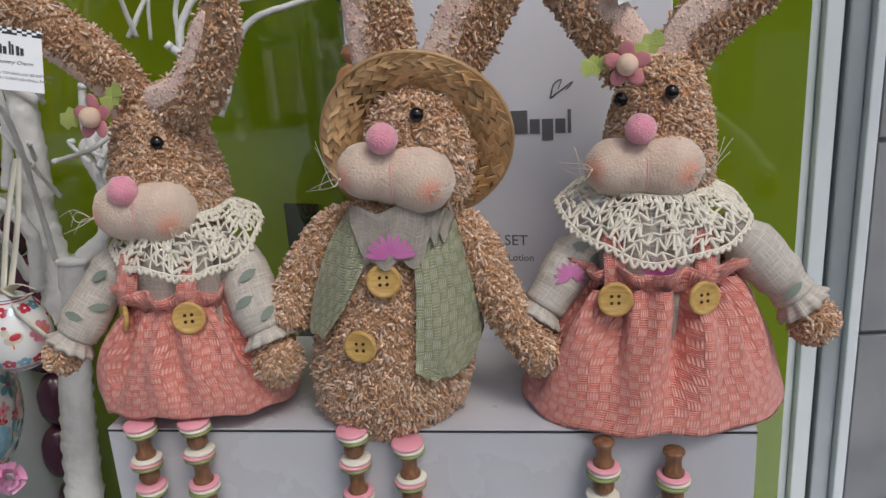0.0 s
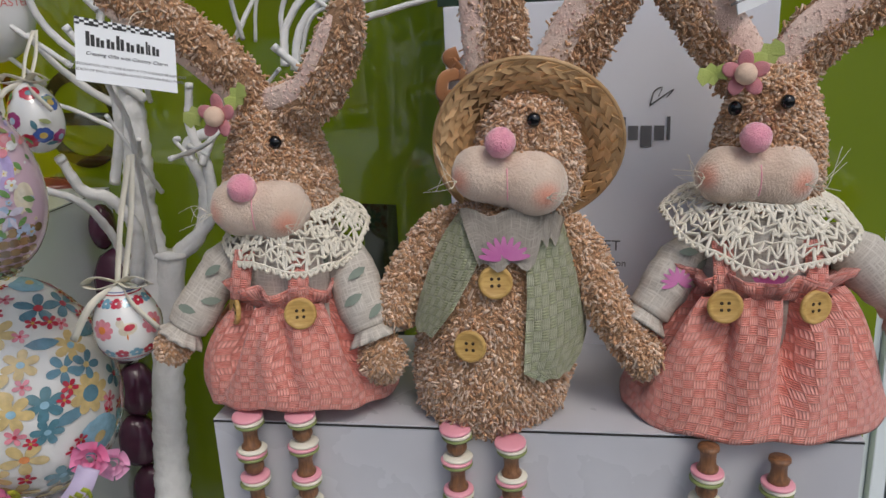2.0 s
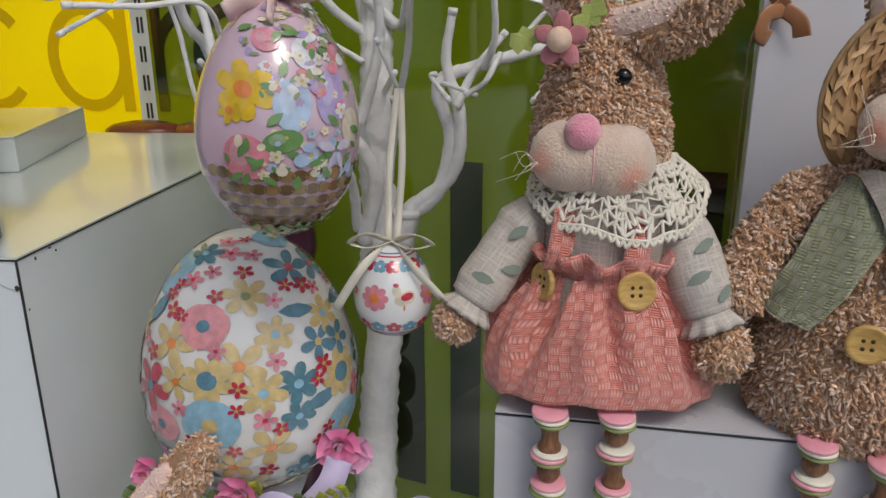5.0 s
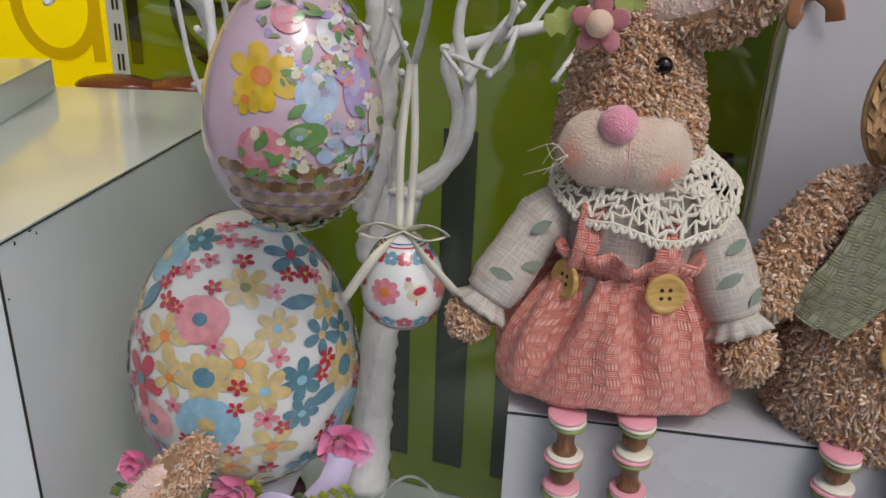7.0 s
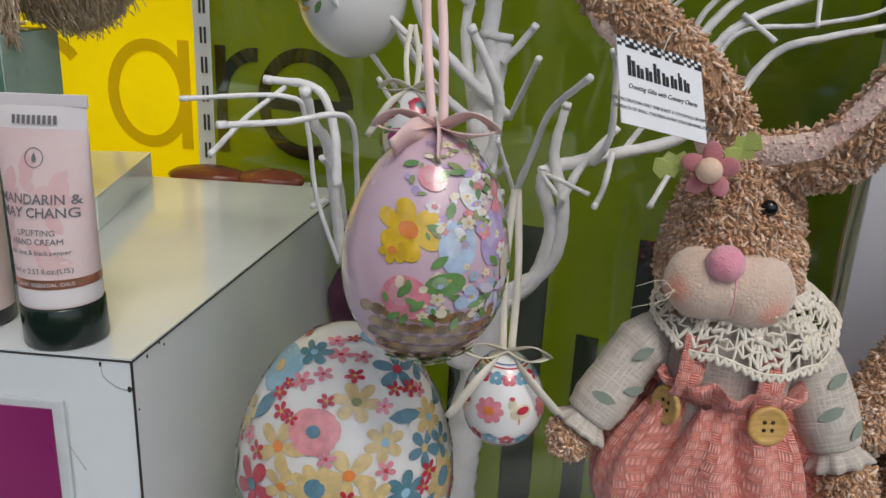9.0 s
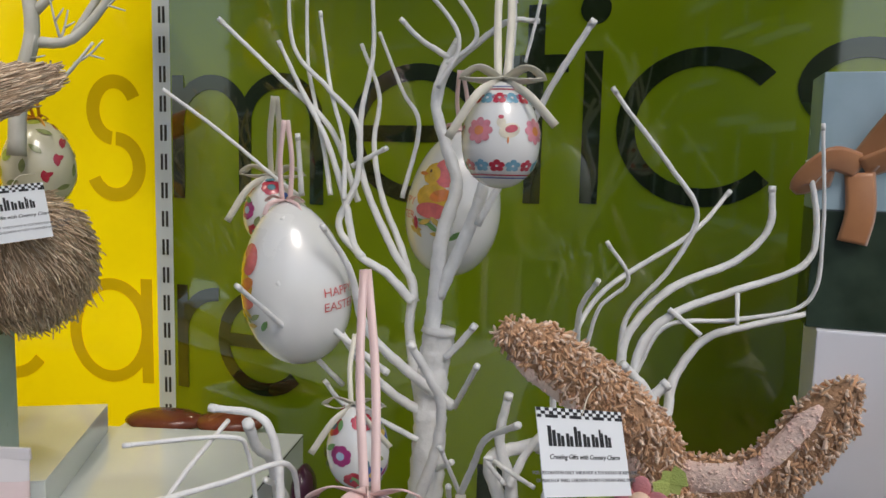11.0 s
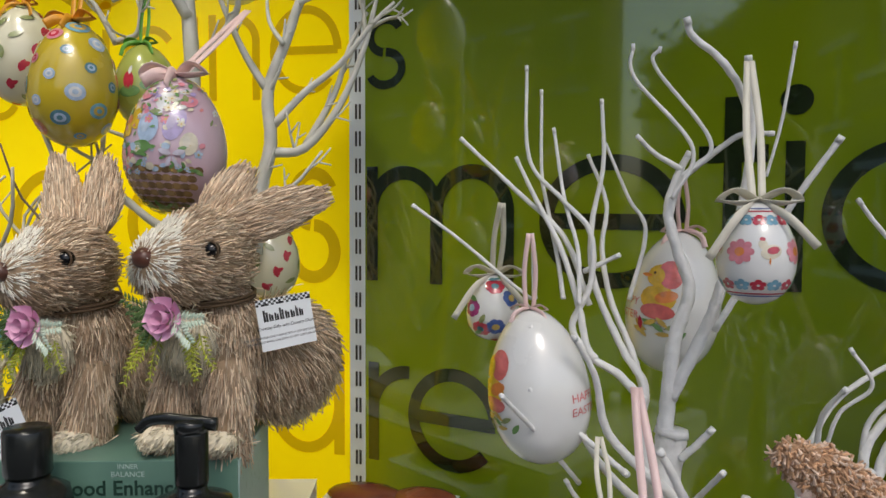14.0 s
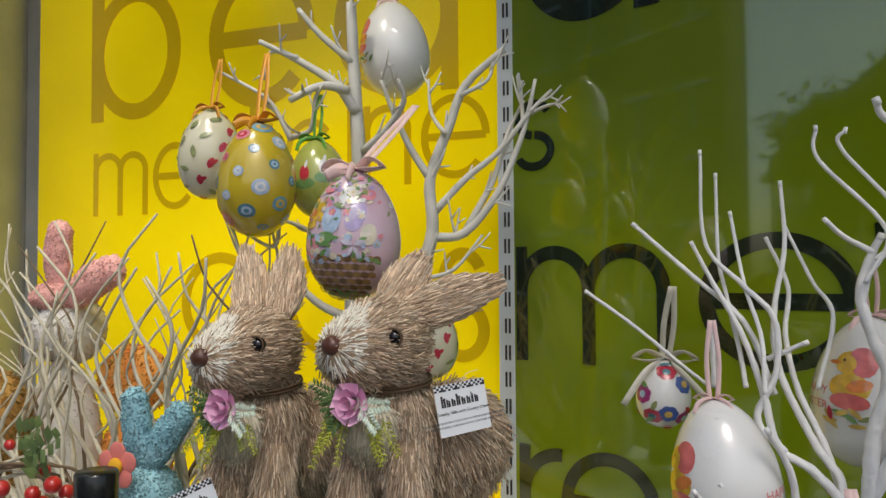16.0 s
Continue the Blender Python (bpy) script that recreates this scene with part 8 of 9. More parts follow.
tube_skin(0.0277, 0.137, 0.0, TUBEPINK, "body", "blush printed tube body")
tube_skin(0.1371, 0.1505, 0.0, TUBEWHITE, "upper_body", "white upper end")
tube_skin(0.029, 0.040, 0.0003, TUBEWHITE, "lower_band", "white band")
tube_skin(0.0405, 0.0465, 0.0004, COPPER, "copper_band", "copper foil band")
bm = bmesh.new()
box(bm, (-0.0330, -0.0012, 0.1500), (0.0330, 0.0012, 0.1575), 0.0005, TM)
part("crimp", bm, TUBEWHITE, cream, "flat crimped end", smooth=False)


def on_tube(x, z, o=0.0009):
    t = (z - 0.028) / 0.128
    ax, ay = 0.0248 + 0.0078 * t, max(0.0012, 0.0235 * (1 - max(t, 0) ** 1.5))
    k = max(-0.96, min(0.96, x / ax))
    return TM @ Vector((x, -(ay + o) * math.sqrt(1 - k * k), z))


def tube_words(body, size, z, material, x=0.0, bold=0.0):
    me = text_mesh(body, size, bold, thick=0.0)
    for v in me.vertices:
        v.co = on_tube(x + v.co.x, z + v.co.y)
    me.materials.clear()
    me.materials.append(material)
    link_mesh("lettering", me, cream)


tube_words("MANDARIN &", 0.0086, 0.0955, GREYINK, 0.0, 0.0001)
tube_words("MAY CHANG", 0.0086, 0.0875, GREYINK, 0.0, 0.0001)
tube_words("UPLIFTING", 0.0052, 0.0755, GREYINK)
tube_words("HAND CREAM", 0.0052, 0.0700, GREYINK)
tube_words("with lime & black pepper", 0.0040, 0.0635, GREYINK)
tube_words("75ml \u212e 2.53 fl.oz.(US)", 0.0046, 0.0520, GREYINK)
tube_words("ORGANIC ESSENTIAL OILS", 0.0034, 0.0434, LABELWHITE)
for x0, w, h, z in [(-0.0150 + 0.0034 * k, 0.0022, 0.0052, 0.1400) for k in range(9)]:
    bm = bmesh.new()
    vs = [bm.verts.new(on_tube(x0 + a * w, z + b * h, 0.0012)) for a, b in ((0, 0), (1, 0), (1, 1), (0, 1))]
    bm.faces.new(vs)
    part("brand_print", bm, GREYINK, cream, smooth=False)
bm = bmesh.new()
tube(bm, [on_tube(0.0058 * math.cos(a), 0.1205 + 0.0058 * math.sin(a)) for a in (k * math.pi / 12 for k in range(25))], (0.00025, 0.00025), seg=4, steps=1, cap=False)
part("drop_ring_print", bm, GREYINK, cream)
bm = bmesh.new()
bm.faces.new([bm.verts.new(on_tube(x, 0.1205 + y)) for x, y in ((0, 0.0034), (-0.0012, 0.0008), (-0.0016, -0.0010), (-0.0009, -0.0026), (0.0009, -0.0026), (0.0016, -0.0010), (0.0012, 0.0008))])
part("drop_print", bm, GREYINK, cream)
rr = random.Random(6)
for k in range(16):
    cx, cz, s, rot = rr.uniform(-0.022, 0.024), rr.uniform(0.056, 0.118), rr.uniform(0.006, 0.011), rr.uniform(0, 180)
    bm = bmesh.new()
    out = leaf_shape(cx, cz, s, s * 0.5, rot)
    c = bm.verts.new(on_tube(cx, cz, 0.0003 + 0.00002 * k))
    vs = [bm.verts.new(on_tube(a, b, 0.0003 + 0.00002 * k)) for a, b in out]
    for i in range(8):
        bm.faces.new((c, vs[i], vs[(i + 1) % 8]))
    part("petal_print", bm, TUBEPINK2, cream)


def bottle(at, r, shoulder, neck_r, cap, body_mat, label, lab_mat=None, pump=False, z0=1.2657):
    ob = thing("bottle", (at[0], at[1], z0), label, "bottle", "toiletry bottles")
    m = Matrix.Translation((at[0], at[1], z0))
    bm = bmesh.new()
    h = shoulder - z0
    lathe(bm, [(0.0001, 0), (r * 0.94, 0), (r, 0.003), (r, h - 0.016), (r * 0.93, h - 0.006), (neck_r * 1.25, h - 0.0005), (neck_r, h + 0.002), (neck_r, h + 0.006), (0.0001, h + 0.006)], m, 40)
    part("body", bm, body_mat, ob)
    bm = bmesh.new()
    top = cap - z0
    cr = neck_r * 1.12
    lathe(bm, [(0.0001, h + 0.0062), (cr * 0.96, h + 0.0062), (cr, h + 0.008), (cr, top - 0.002), (cr * 0.94, top), (0.0001, top)], m, 32, lambda a, i: 1 + 0.012 * math.cos(40 * a) * (i in (2, 3)))
    c = part("cap", bm, BLACKPLASTIC, ob, "ribbed black cap")
    if pump:
        bm = bmesh.new()
        b = Vector((at[0], at[1], cap))
        tube(bm, [b + Vector((0.018, 0.003, 0.004)), b + Vector((0, 0, 0.0055)), b + Vector((-0.018, -0.003, 0.0075)), b + Vector((-0.030, -0.005, 0.0055)), b + Vector((-0.038, -0.006, -0.001))], (0.0052, 0.0036), seg=10, steps=5, flat=(0.8, 1.0))
        lathe(bm, [(0.0001, -0.001), (cr * 1.02, -0.001), (cr * 1.02, 0.006), (cr * 0.8, 0.008), (0.0001, 0.008)], Matrix.Translation(b), 24)
        part("pump_spout", bm, BLACKPLASTIC, c, "black pump spout")
    if lab_mat:
        bm = bmesh.new()
        rows = [[m @ Vector(((r + 0.0005) * math.sin(a), -(r + 0.0005) * math.cos(a), z)) for a in (radians(-110 + 220 * j / 30) for j in range(31))] for z in (0.012, h - 0.030)]
        grid_mesh(bm, rows, False)
        l = part("label", bm, lab_mat, ob, "paper label")
        for i in range(5):
            bm = bmesh.new()
            zz = h - 0.045 - 0.011 * i
            w = 0.55 - 0.06 * i
            rows = [[m @ Vector(((r + 0.0009) * math.sin(a), -(r + 0.0009) * math.cos(a), z)) for a in (-w + 2 * w * j / 10 for j in range(11))] for z in (zz, zz + 0.0035)]
            grid_mesh(bm, rows, False)
            part("print_bar", bm, GREYINK, l)
    return ob


bottle((-1.031, 0.600), 0.0315, 1.4515, 0.0165, 1.4945, AMBER, "amber glass bottle with black screw cap and white label", LABELWHITE)
bottle((-0.865, 0.560), 0.0300, 1.4480, 0.0148, 1.4890, BLACKPLASTIC, "black bottle with ribbed black cap", TUBEPINK)
bottle((-0.738, 0.568), 0.0300, 1.4480, 0.0105, 1.4930, BLACKPLASTIC, "black pump bottle with blush label and spout", TUBEPINK, True)

POSTER = mat("plum_poster", (0.22, 0.012, 0.11), (0.26, 0.02, 0.13), rough=0.35, scale=10, bump=0.02)
ACRYL = mat("clear_acrylic_edge", (0.62, 0.66, 0.67), rough=0.1, bump=0)
holder = thing("poster_holder", (-0.78, 0.529, 0.95), "plum coloured poster in a clear acrylic holder on the box front", "poster holder")
slab("holder_back", (-0.93, 0.5275, 0.93), (-0.650, 0.5302, 1.234), ACRYL, holder, 0.002)
slab("poster", (-0.92, 0.5262, 0.94), (-0.658, 0.5272, 1.2275), POSTER, holder)

# ---- soft toys and twigs by the far frame ----
BLUEPLUSH = mat("dusty_blue_plush", (0.20, 0.40, 0.46), (0.27, 0.47, 0.52), rough=0.9, island=0.3, bump=0.0)
PINKPLUSH = mat("pink_plush", (0.76, 0.42, 0.38), (0.70, 0.36, 0.33), rough=0.9, island=0.25, bump=0.0)
ORANGEPLUSH = mat("orange_plush", (0.74, 0.26, 0.05), (0.66, 0.34, 0.08), rough=0.9, island=0.35, bump=0.0)
GOLDPLUSH = mat("golden_plush", (0.50, 0.30, 0.08), (0.42, 0.23, 0.06), rough=0.9, island=0.35, bump=0.0)
WHITEPLUSH = mat("white_plush", (0.74, 0.72, 0.68), (0.66, 0.64, 0.60), rough=0.9, island=0.15, bump=0.0)
CORALFELT = mat("coral_felt", (0.76, 0.22, 0.19), rough=0.9, bump=0.3, bscale=700)
SUNFELT = mat("sun_yellow_felt", (0.80, 0.42, 0.02), rough=0.9, bump=0.3, bscale=700)


def pile(name, parent, balls, base, material, count, seed, length=0.006, label=""):
    bm = bmesh.new()
    for c, r in balls:
        ball(bm, c, r, seg=18, rings=12)
    src = bm.copy()
    ob = part(name, bm, base, parent, label)
    fur(ob, src, int(count * 6), length=length * 0.55, width=0.0026, seed=seed, material=material)
    src.free()
    return ob


def pile_tube(name, parent, pts, r, material, count, seed, label=""):
    bm = bmesh.new()
    tube(bm, pts, lambda t: r * (0.75 + 0.25 * math.sin(math.pi * t)) * (0.45 if t > 0.98 else 1), seg=14, steps=6, flat=(0.6, 1), side=(0, 1, 0))
    src = bm.copy()
    ob = part(name, bm, material, parent, label)
    fur(ob, src, int(count * 6), length=0.0030, width=0.0024, seed=seed, material=material)
    src.free()


blue = thing("small_plush_rabbit", (-1.06, 0.70, 1.2657), "small dusty blue plush rabbit with coral felt flower", "soft toy")
pile_tube("ear", blue, [(-1.073, 0.705, 1.475), (-1.078, 0.703, 1.51), (-1.080, 0.700, 1.552)], 0.0175, BLUEPLUSH, 520, 61)
pile_tube("ear", blue, [(-1.062, 0.702, 1.475), (-1.040, 0.700, 1.503), (-1.010, 0.696, 1.538)], 0.0165, BLUEPLUSH, 520, 62)
pile("head", blue, [((-1.062, 0.705, 1.440), (0.032, 0.030, 0.034))], BLUEPLUSH, BLUEPLUSH, 900, 63)
pile("body", blue, [((-1.062, 0.705, 1.345), (0.034, 0.032, 0.082))], WHITEPLUSH, WHITEPLUSH, 900, 64, label="white plush body")
for k in range(5):
    a = radians(90 + 72 * k)
    bm = bmesh.new()
    ball(bm, (-1.071 + 0.0135 * math.cos(a), 0.668, 1.480 + 0.0135 * math.sin(a)), (0.0105, 0.0016, 0.0105), seg=12, rings=8)
    part("petal", bm, CORALFELT, blue, "coral felt petal")
bm = bmesh.new()
ball(bm, (-1.071, 0.665, 1.480), (0.0085, 0.004, 0.0085), seg=14, rings=9)
part("flower_bead", bm, SUNFELT, blue, "yellow felt flower centre")

far = thing("dressed_plush_rabbit", (-1.385, 0.90, 1.2657), "white plush rabbit with pink ears and hat behind twigs", "soft toy")
pile("head", far, [((-1.375, 0.90, 1.595), (0.050, 0.048, 0.050))], WHITEPLUSH, WHITEPLUSH, 1000, 71)
pile("hat", far, [((-1.380, 0.895, 1.640), (0.045, 0.045, 0.024))], PINKPLUSH, PINKPLUSH, 700, 72, label="pink plush hat")
pile_tube("ear", far, [(-1.345, 0.875, 1.640), (-1.300, 0.865, 1.662), (-1.236, 0.850, 1.682)], 0.024, PINKPLUSH, 520, 73)
pile_tube("ear", far, [(-1.375, 0.88, 1.655), (-1.372, 0.875, 1.70), (-1.360, 0.87, 1.745)], 0.022, PINKPLUSH, 520, 74)
pile("body", far, [((-1.385, 0.90, 1.41), (0.055, 0.05, 0.145))], WHITEPLUSH, WHITEPLUSH, 900, 75)
chick = thing("orange_plush_chick", (-1.30, 0.94, 1.2657), "orange fluffy plush toy behind the twigs", "soft toy")
pile("body", chick, [((-1.300, 0.945, 1.520), (0.055, 0.04, 0.050)), ((-1.30, 0.945, 1.37), (0.06, 0.045, 0.105))], ORANGEPLUSH, ORANGEPLUSH, 1700, 76, 0.010)
chick2b = thing("golden_plush_chick", (-1.43, 0.82, 1.2657), "golden brown fluffy plush toy beside the frame", "soft toy")
pile("body", chick2b, [((-1.425, 0.82, 1.470), (0.050, 0.045, 0.075)), ((-1.425, 0.82, 1.34), (0.06, 0.05, 0.075))], GOLDPLUSH, GOLDPLUSH, 1900, 77, 0.012)
shelf = thing("toy_shelf", (-1.45, 0.85, DECK), "plain white display block for soft toys", "display box")
slab("body", (-1.74, 0.60, DECK), (-1.253, 1.10, 1.2655), LAMINATE_OLD, shelf, 0.001)

willow = thing("willow_twigs", (-1.16, 0.79, 1.2657), "bunch of pale contorted willow twigs", "twigs")
WILLOW = mat("pale_willow", (0.58, 0.54, 0.43), (0.45, 0.41, 0.31), rough=0.7, scale=60, bump=0.3)
DARKTWIG = mat("brown_willow", (0.13, 0.09, 0.05), (0.20, 0.14, 0.08), rough=0.8, scale=60)
rr = random.Random(17)
for k in range(58):
    base = Vector((-1.165 + rr.uniform(-0.03, 0.05), 0.77 + rr.uniform(-0.04, 0.03), 1.27))
    reach = rr.uniform(-0.30, 0.17)
    top = Vector((-1.16 + reach, 0.80 + rr.uniform(-0.10, 0.10), rr.uniform(1.56, 1.76)))
    side = Vector((rr.choice((-1, 1)), 0, 0))
    pts = [base]
    ph = rr.uniform(0, 6.28)
    for i in range(1, 9):
        t = i / 8
        wob = 0.030 * math.sin(ph + t * 10.5) * (0.4 + t)
        arch = reach * 0.35 * math.sin(math.pi * min(1, t * 1.1))
        pts.append(base.lerp(top, t) + Vector((arch + wob, 0.012 * math.cos(ph * 2 + 7 * t), 0.0)))
    thin = k % 3 == 0
    bm = bmesh.new()
    tube(bm, pts, (0.0032 if thin else 0.0046, 0.0010 if thin else 0.0015), seg=6, steps=3)
    part("twig", bm, DARKTWIG if k % 9 == 0 else WILLOW, willow)
    if k % 2 == 0:
        j = rr.randrange(4, 7)
        bm = bmesh.new()
        tube(bm, [pts[j], pts[j] + Vector((rr.uniform(-0.03, 0.03), 0.0, 0.03)), pts[j] + Vector((rr.uniform(-0.06, 0.06), -0.01, 0.07))], (0.0018, 0.0008), seg=5, steps=4)
        part("twig", bm, WILLOW, willow)

wreath = thing("berry_wreath", (-1.14, 0.62, 1.2657), "twig wreath with red berries and green leaves", "wreath")
BERRY = mat("red_berry", (0.55, 0.03, 0.02), (0.45, 0.02, 0.02), rough=0.3, coat=0.3)
LEAFG = mat("dull_green_leaf", (0.10, 0.16, 0.05), (0.16, 0.22, 0.06), rough=0.6, island=0.2)
for k in range(9):
    ph = rr.uniform(0, 6.28)
    bm = bmesh.new()
    tube(bm, [(-1.155 + (0.085 + rr.uniform(-0.012, 0.012)) * math.cos(ph + q * 0.7), 0.635 + 0.02 * math.sin(3 * q + ph), 1.395 + (0.085 + rr.uniform(-0.012, 0.012)) * math.sin(ph + q * 0.7)) for q in range(8)], (0.0022, 0.0014), seg=6, steps=4)
    part("vine", bm, WILLOW if k % 2 else DARKTWIG, wreath)
for k in range(34):
    a = rr.uniform(0, 6.28)
    c = Vector((-1.155 + (0.085 + rr.uniform(-0.028, 0.028)) * math.cos(a), 0.615 + rr.uniform(-0.015, 0.02), 1.395 + (0.085 + rr.uniform(-0.028, 0.03)) * math.sin(a)))
    bm = bmesh.new()
    if k % 3:
        ball(bm, c, rr.uniform(0.004, 0.0085), seg=12, rings=8)
        part("berry", bm, BERRY, wreath)
    else:
        sprig(wreath, c, c + Vector((rr.uniform(-0.05, 0.05), -0.01, rr.uniform(0.0, 0.05))), LEAFG, "leaf_sprig", 4, 0.022, 0.30, k)
        bm.free()
pc = care_tag("price_ticket", facing((-0.925, 0.60, 1.468), (0.1, -1, 0.1), (-0.5, 0, 1)), "white price ticket with gingham border", 0.05, 0.042)

# ---- round the large floral egg ----
pedestal = thing("egg_pedestal", (-0.489, 0.62, DECK), "slim white pedestal under the floral egg", "pedestal")
bm = bmesh.new()
lathe(bm, [(0.0001, DECK), (0.050, DECK), (0.050, DECK + 0.01), (0.030, DECK + 0.03), (0.028, 1.02), (0.040, 1.05), (0.038, 1.062), (0.0001, 1.056)], Matrix.Translation((-0.489, 0.62, 0)), 36)
part("body", bm, LAMINATE, pedestal)
posy = thing("rose_garland", (-0.489, 0.60, 1.06), "garland of pink paper roses with lilac ribbon round the egg's foot", "garland")
for at, s, m2 in (((-0.411, 0.575, 1.108), 0.0145, HOTROSE), ((-0.478, 0.545, 1.082), 0.0155, HOTROSE), ((-0.405, 0.60, 1.088), 0.013, ROSE), ((-0.560, 0.58, 1.075), 0.013, HOTROSE), ((-0.440, 0.553, 1.066), 0.012, ROSE)):
    paper_rose(posy, at, (0.3 if at[0] > -0.45 else -0.2, -1, 0.25), s, m2)
LILAC = mat("lilac_paper", (0.56, 0.48, 0.66), (0.50, 0.42, 0.60), rough=0.6)
for pts in ([(-0.465, 0.548, 1.062), (-0.448, 0.535, 1.088), (-0.430, 0.540, 1.070), (-0.455, 0.545, 1.058)], [(-0.44, 0.552, 1.06), (-0.415, 0.555, 1.088), (-0.408, 0.565, 1.105)], [(-0.46, 0.546, 1.055), (-0.43, 0.53, 1.05), (-0.41, 0.545, 1.03)]):
    strip("lilac_ribbon", pts, 0.011, LILAC, posy, thin=0.08)
for k in range(6):
    sprig(posy, (-0.53 + 0.02 * k, 0.556, 1.065), (-0.56 + 0.032 * k, 0.545, 1.085 + 0.01 * (k % 2)), MOSS if k % 2 else LEAFG, "leaf_sprig", 4, 0.012, 0.4, k)
low = thing("seated_plush_rabbit", (-0.545, 0.50, DECK), "tan plush rabbit below, only its ear tip reaching up", "soft toy")
ear(low, [(-0.566, 0.520, 1.045), (-0.540, 0.520, 1.075), (-0.512, 0.520, 1.108), (-0.486, 0.521, 1.142)], 0.0165, 81, (-0.010, -0.006, 0.004), 0.011, 800, 0.6)
bm = bmesh.new()
ball(bm, (-0.575, 0.525, 0.99), (0.045, 0.045, 0.055), seg=20, rings=12)
furred("head", bm, low, 1200, 82)
bm = bmesh.new()
ball(bm, (-0.575, 0.530, 0.83), (0.060, 0.055, 0.13), seg=20, rings=12)
furred("body", bm, low, 1500, 83)
cable = thing("white_cable", (-0.36, 0.80, DECK), "thin white cable looping up from the deck", "cable")
bm = bmesh.new()
tube(bm, [(-0.43, 0.79, DECK + 0.003), (-0.415, 0.79, 0.86), (-0.385, 0.80, 0.905), (-0.355, 0.80, 0.895), (-0.345, 0.80, 0.85), (-0.34, 0.80, DECK + 0.003)], (0.0016, 0.0016), seg=6)
part("cord", bm, PAPERWRAP, cable)

# ---- street across the road, mirrored in the glossy panels ----


def town_house(name, a, b, height, depth, storeys, label, bays, parapet=0.5):
    """A terrace along a line from a to b: wall, cornice, parapet and rows of windows."""
    a, b = Vector((*a, 0)), Vector((*b, 0))
    d = (b - a)
    length = d.length
    d.normalize()
    n = Vector((d.y, -d.x, 0))
    if n.y < 0:
        n = -n
    m = Matrix(((d.x, n.x, 0, a.x), (d.y, n.y, 0, a.y), (0, 0, 1, 0), (0, 0, 0, 1)))
    ob = thing(name, a, label, "building")
    bm = bmesh.new()
    box(bm, (0, -depth, 0), (length, 0, height), 0, m)
    part("wall", bm, STONE, ob, smooth=False)
    for z, h, o in ((height - 0.5, 0.25, 0.35), (height, parapet, 0.05), (height * 0.36, 0.2, 0.18)):
        bm = bmesh.new()
        box(bm, (-0.02, -0.3 if z < height else -depth, z), (length + 0.02, o, z + h - 0.004), 0, m)
        part("cornice", bm, STONE, ob, smooth=False)
    for s in range(storeys):
        for k in range(bays):
            x = length * (k + 0.5) / bays
            z = height * (s + 0.3) / storeys
            bm = bmesh.new()
            box(bm, (x - 0.55, -0.05, z), (x + 0.55, 0.012, z + height / storeys * 0.5), 0, m)
            w = part("window", bm, DARKGLASS, ob, smooth=False)
            bm = bmesh.new()
            for q in ((x - 0.62, z - 0.1, x + 0.62, z - 0.002), (x - 0.62, z + height / storeys * 0.5 + 0.002, x + 0.62, z + height / storeys * 0.5 + 0.12)):
                box(bm, (q[0], -0.02, q[1]), (q[2], 0.10, q[3]), 0, m)
            box(bm, (x - 0.03, 0.014, z), (x + 0.03, 0.03, z + height / storeys * 0.5), 0, m)
            part("frame", bm, PVC, w, smooth=False)


town_house("terrace_house", (-17.4, -24.3), (-5.4, -11.4), 5.6, 1, 2, "dark stone terrace with cornice and sash windows", 7)
town_house("corner_block", (-24.5, -15.4), (-12.5, -15.1), 15.0, 0.9, 4, "tall dark stone block across the street", 6)
town_house("low_shop_row", (-14.0, -46.0), (30.0, -46.0), 5.2, 1, 2, "low row of shops far along the street", 16)


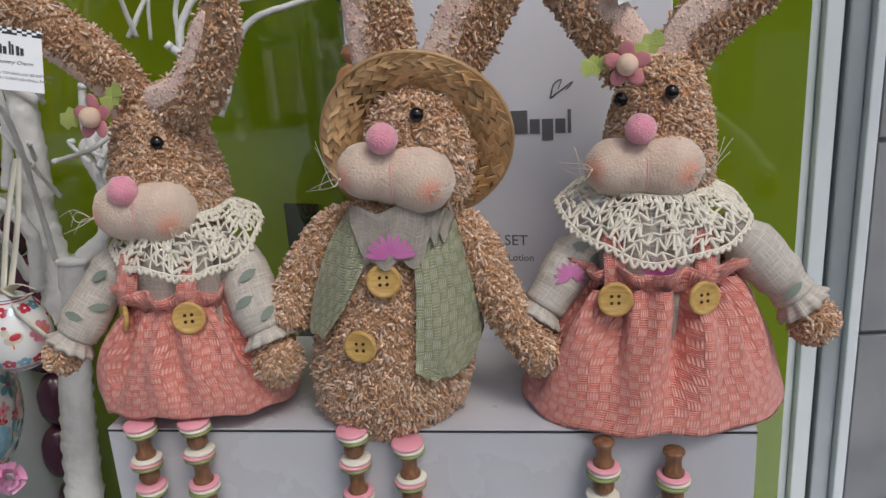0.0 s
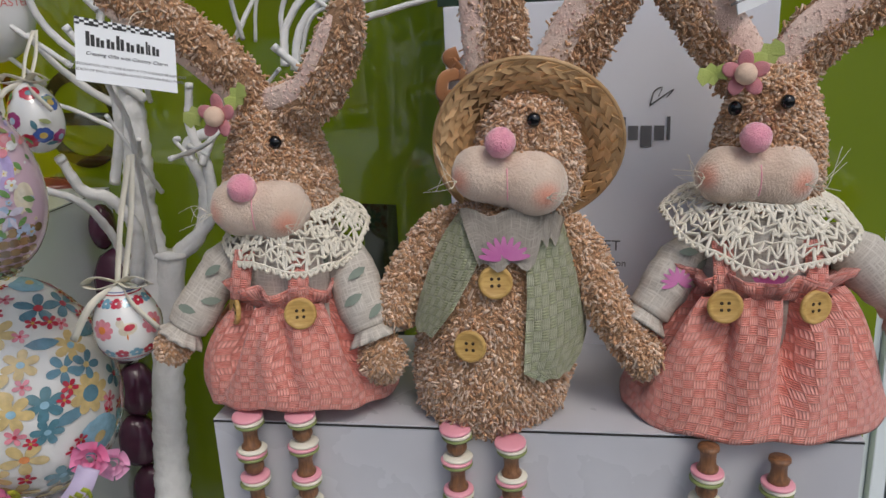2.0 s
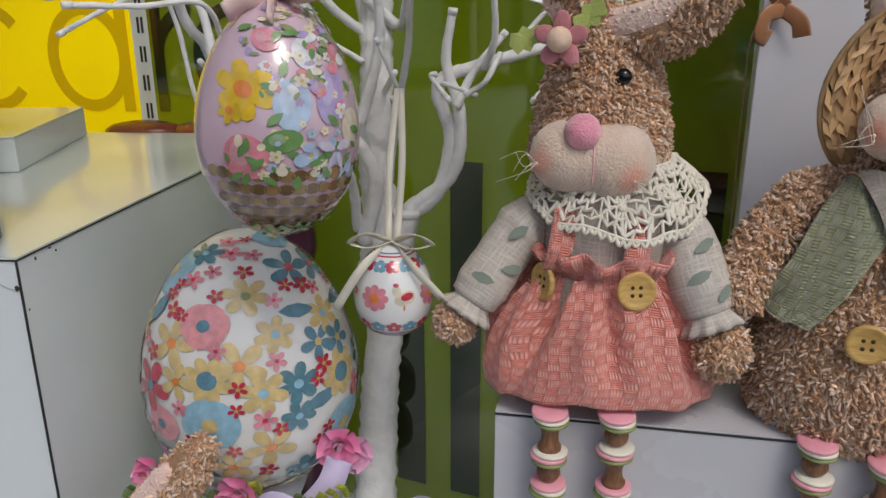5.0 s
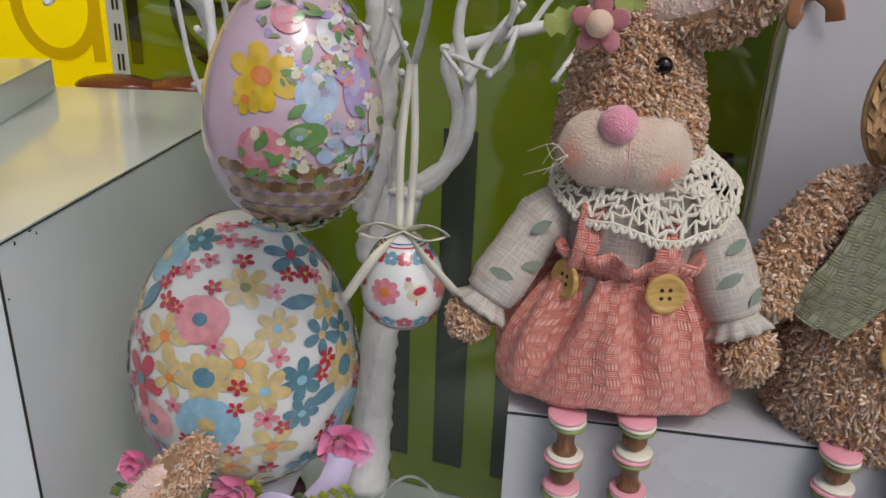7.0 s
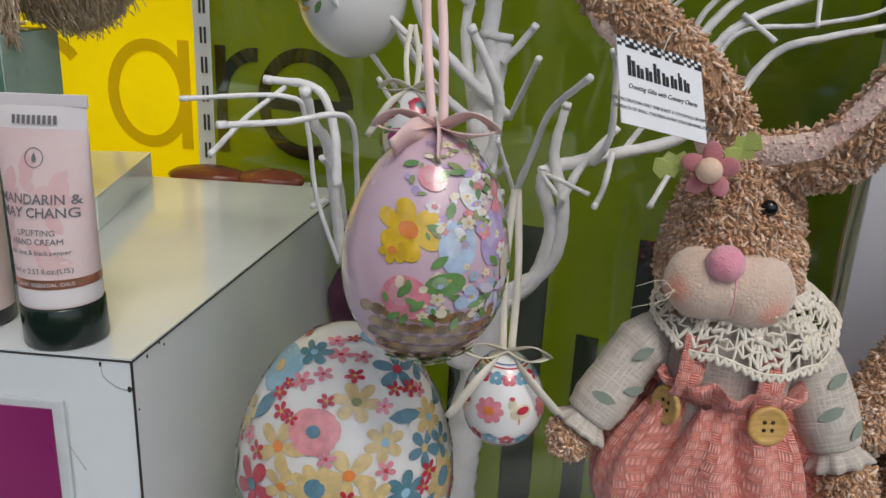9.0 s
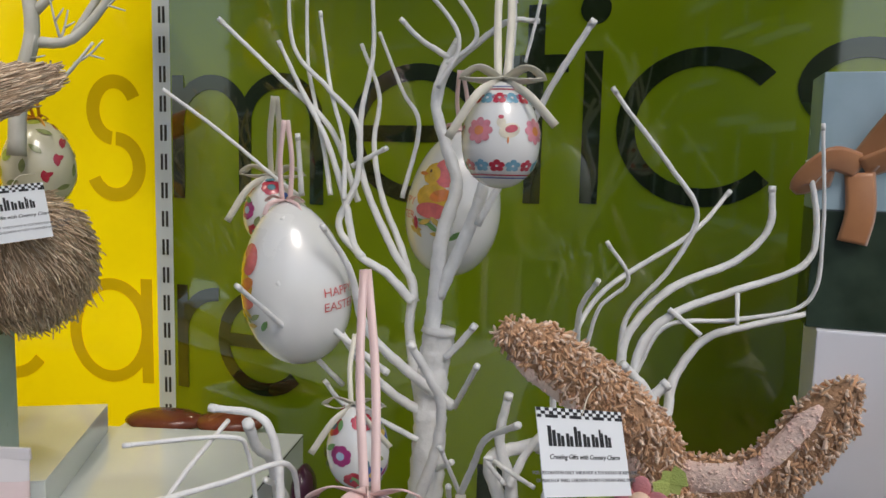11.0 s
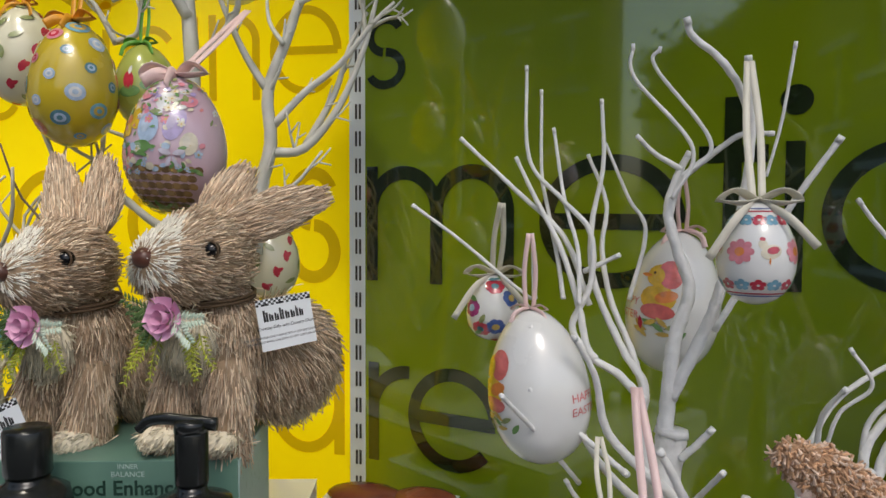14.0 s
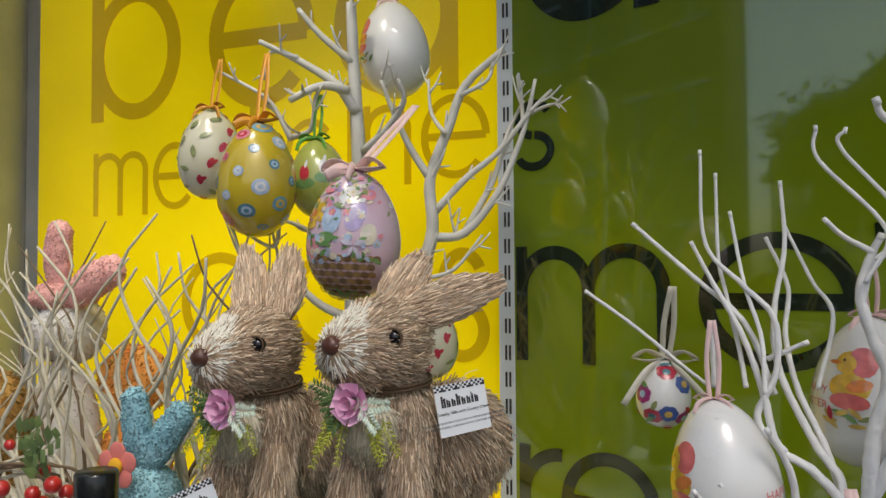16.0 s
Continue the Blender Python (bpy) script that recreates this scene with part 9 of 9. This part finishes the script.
def street_tree(at, crown, radius, n, seed, label):
    """A pavement tree: tapered trunk, forking limbs and a crown of many small leaf clumps."""
    rr = random.Random(seed)
    x, y = at
    ob = thing("street_tree", (x, y, 0), label, "tree")
    bm = bmesh.new()
    tube(bm, [(x, y, 0), (x + 0.1, y, 1.5), (x, y + 0.1, crown)], (0.20, 0.09), seg=10, steps=5)
    for k in range(9):
        a, q = rr.uniform(0, 6.28), rr.uniform(0.5, 0.9)
        tip = Vector((x + radius * q * math.cos(a), y + radius * q * math.sin(a), crown + rr.uniform(-0.5, 0.8) * radius))
        base = Vector((x, y, crown * rr.uniform(0.55, 0.95)))
        tube(bm, [base, base.lerp(tip, 0.5) + Vector((0, 0, 0.2)), tip], (0.07, 0.02), seg=6, steps=4)
    part("trunk", bm, BARK, ob)
    verts, faces = [], []
    clumps = []
    for k in range(46):
        d = Vector((rr.gauss(0, 1), rr.gauss(0, 1), rr.gauss(0, 0.8))).normalized() * radius * rr.uniform(0.45, 1.0)
        clumps.append((Vector((x, y, crown)) + d, radius * rr.uniform(0.16, 0.34)))
    for k in range(n):
        c, r = rr.choice(clumps)
        p = c + Vector((rr.gauss(0, 0.5), rr.gauss(0, 0.5), rr.gauss(0, 0.45))) * r
        a = Vector((rr.gauss(0, 1), rr.gauss(0, 1), rr.gauss(0, 0.6))).normalized() * rr.uniform(0.06, 0.12)
        b = a.cross(Vector((rr.gauss(0, 1), rr.gauss(0, 1), rr.gauss(0, 1)))).normalized() * a.length * 0.6
        i = len(verts)
        verts += [tuple(p - a), tuple(p + b), tuple(p + a), tuple(p - b)]
        faces.append((i, i + 1, i + 2, i + 3))
    me = bpy.data.meshes.new("crown")
    me.from_pydata(verts, [], faces)
    me.materials.append(LEAVES)
    tagged(link_mesh("crown", me, ob, "leafy green crown"), kind="stuff")


BARK = mat("tree_bark", (0.10, 0.08, 0.06), (0.06, 0.05, 0.04), rough=0.9, scale=8, bump=0.6, bscale=30, bdist=0.02)
LEAVES = mat("tree_leaves", (0.06, 0.09, 0.025), (0.04, 0.065, 0.02), rough=0.6, scale=2, bump=0.0, island=0.4)
town_house("corner_house", (-5.3, -11.3), (-4.2, -10.1), 6.8, 1, 3, "stone corner house with low parapet", 1, 0.9)
town_house("corner_house", (-4.2, -10.08), (-3.3, -9.1), 8.2, 1, 3, "taller stone corner house with parapet", 1, 1.0)
town_house("corner_house", (-3.3, -9.08), (-2.7, -8.42), 10.2, 0.3, 4, "tall stone house with parapet", 1, 1.0)
street_tree((-7.2, -12.4), 3.9, 1.8, 6000, 6, "smaller leafy street tree by the terrace")
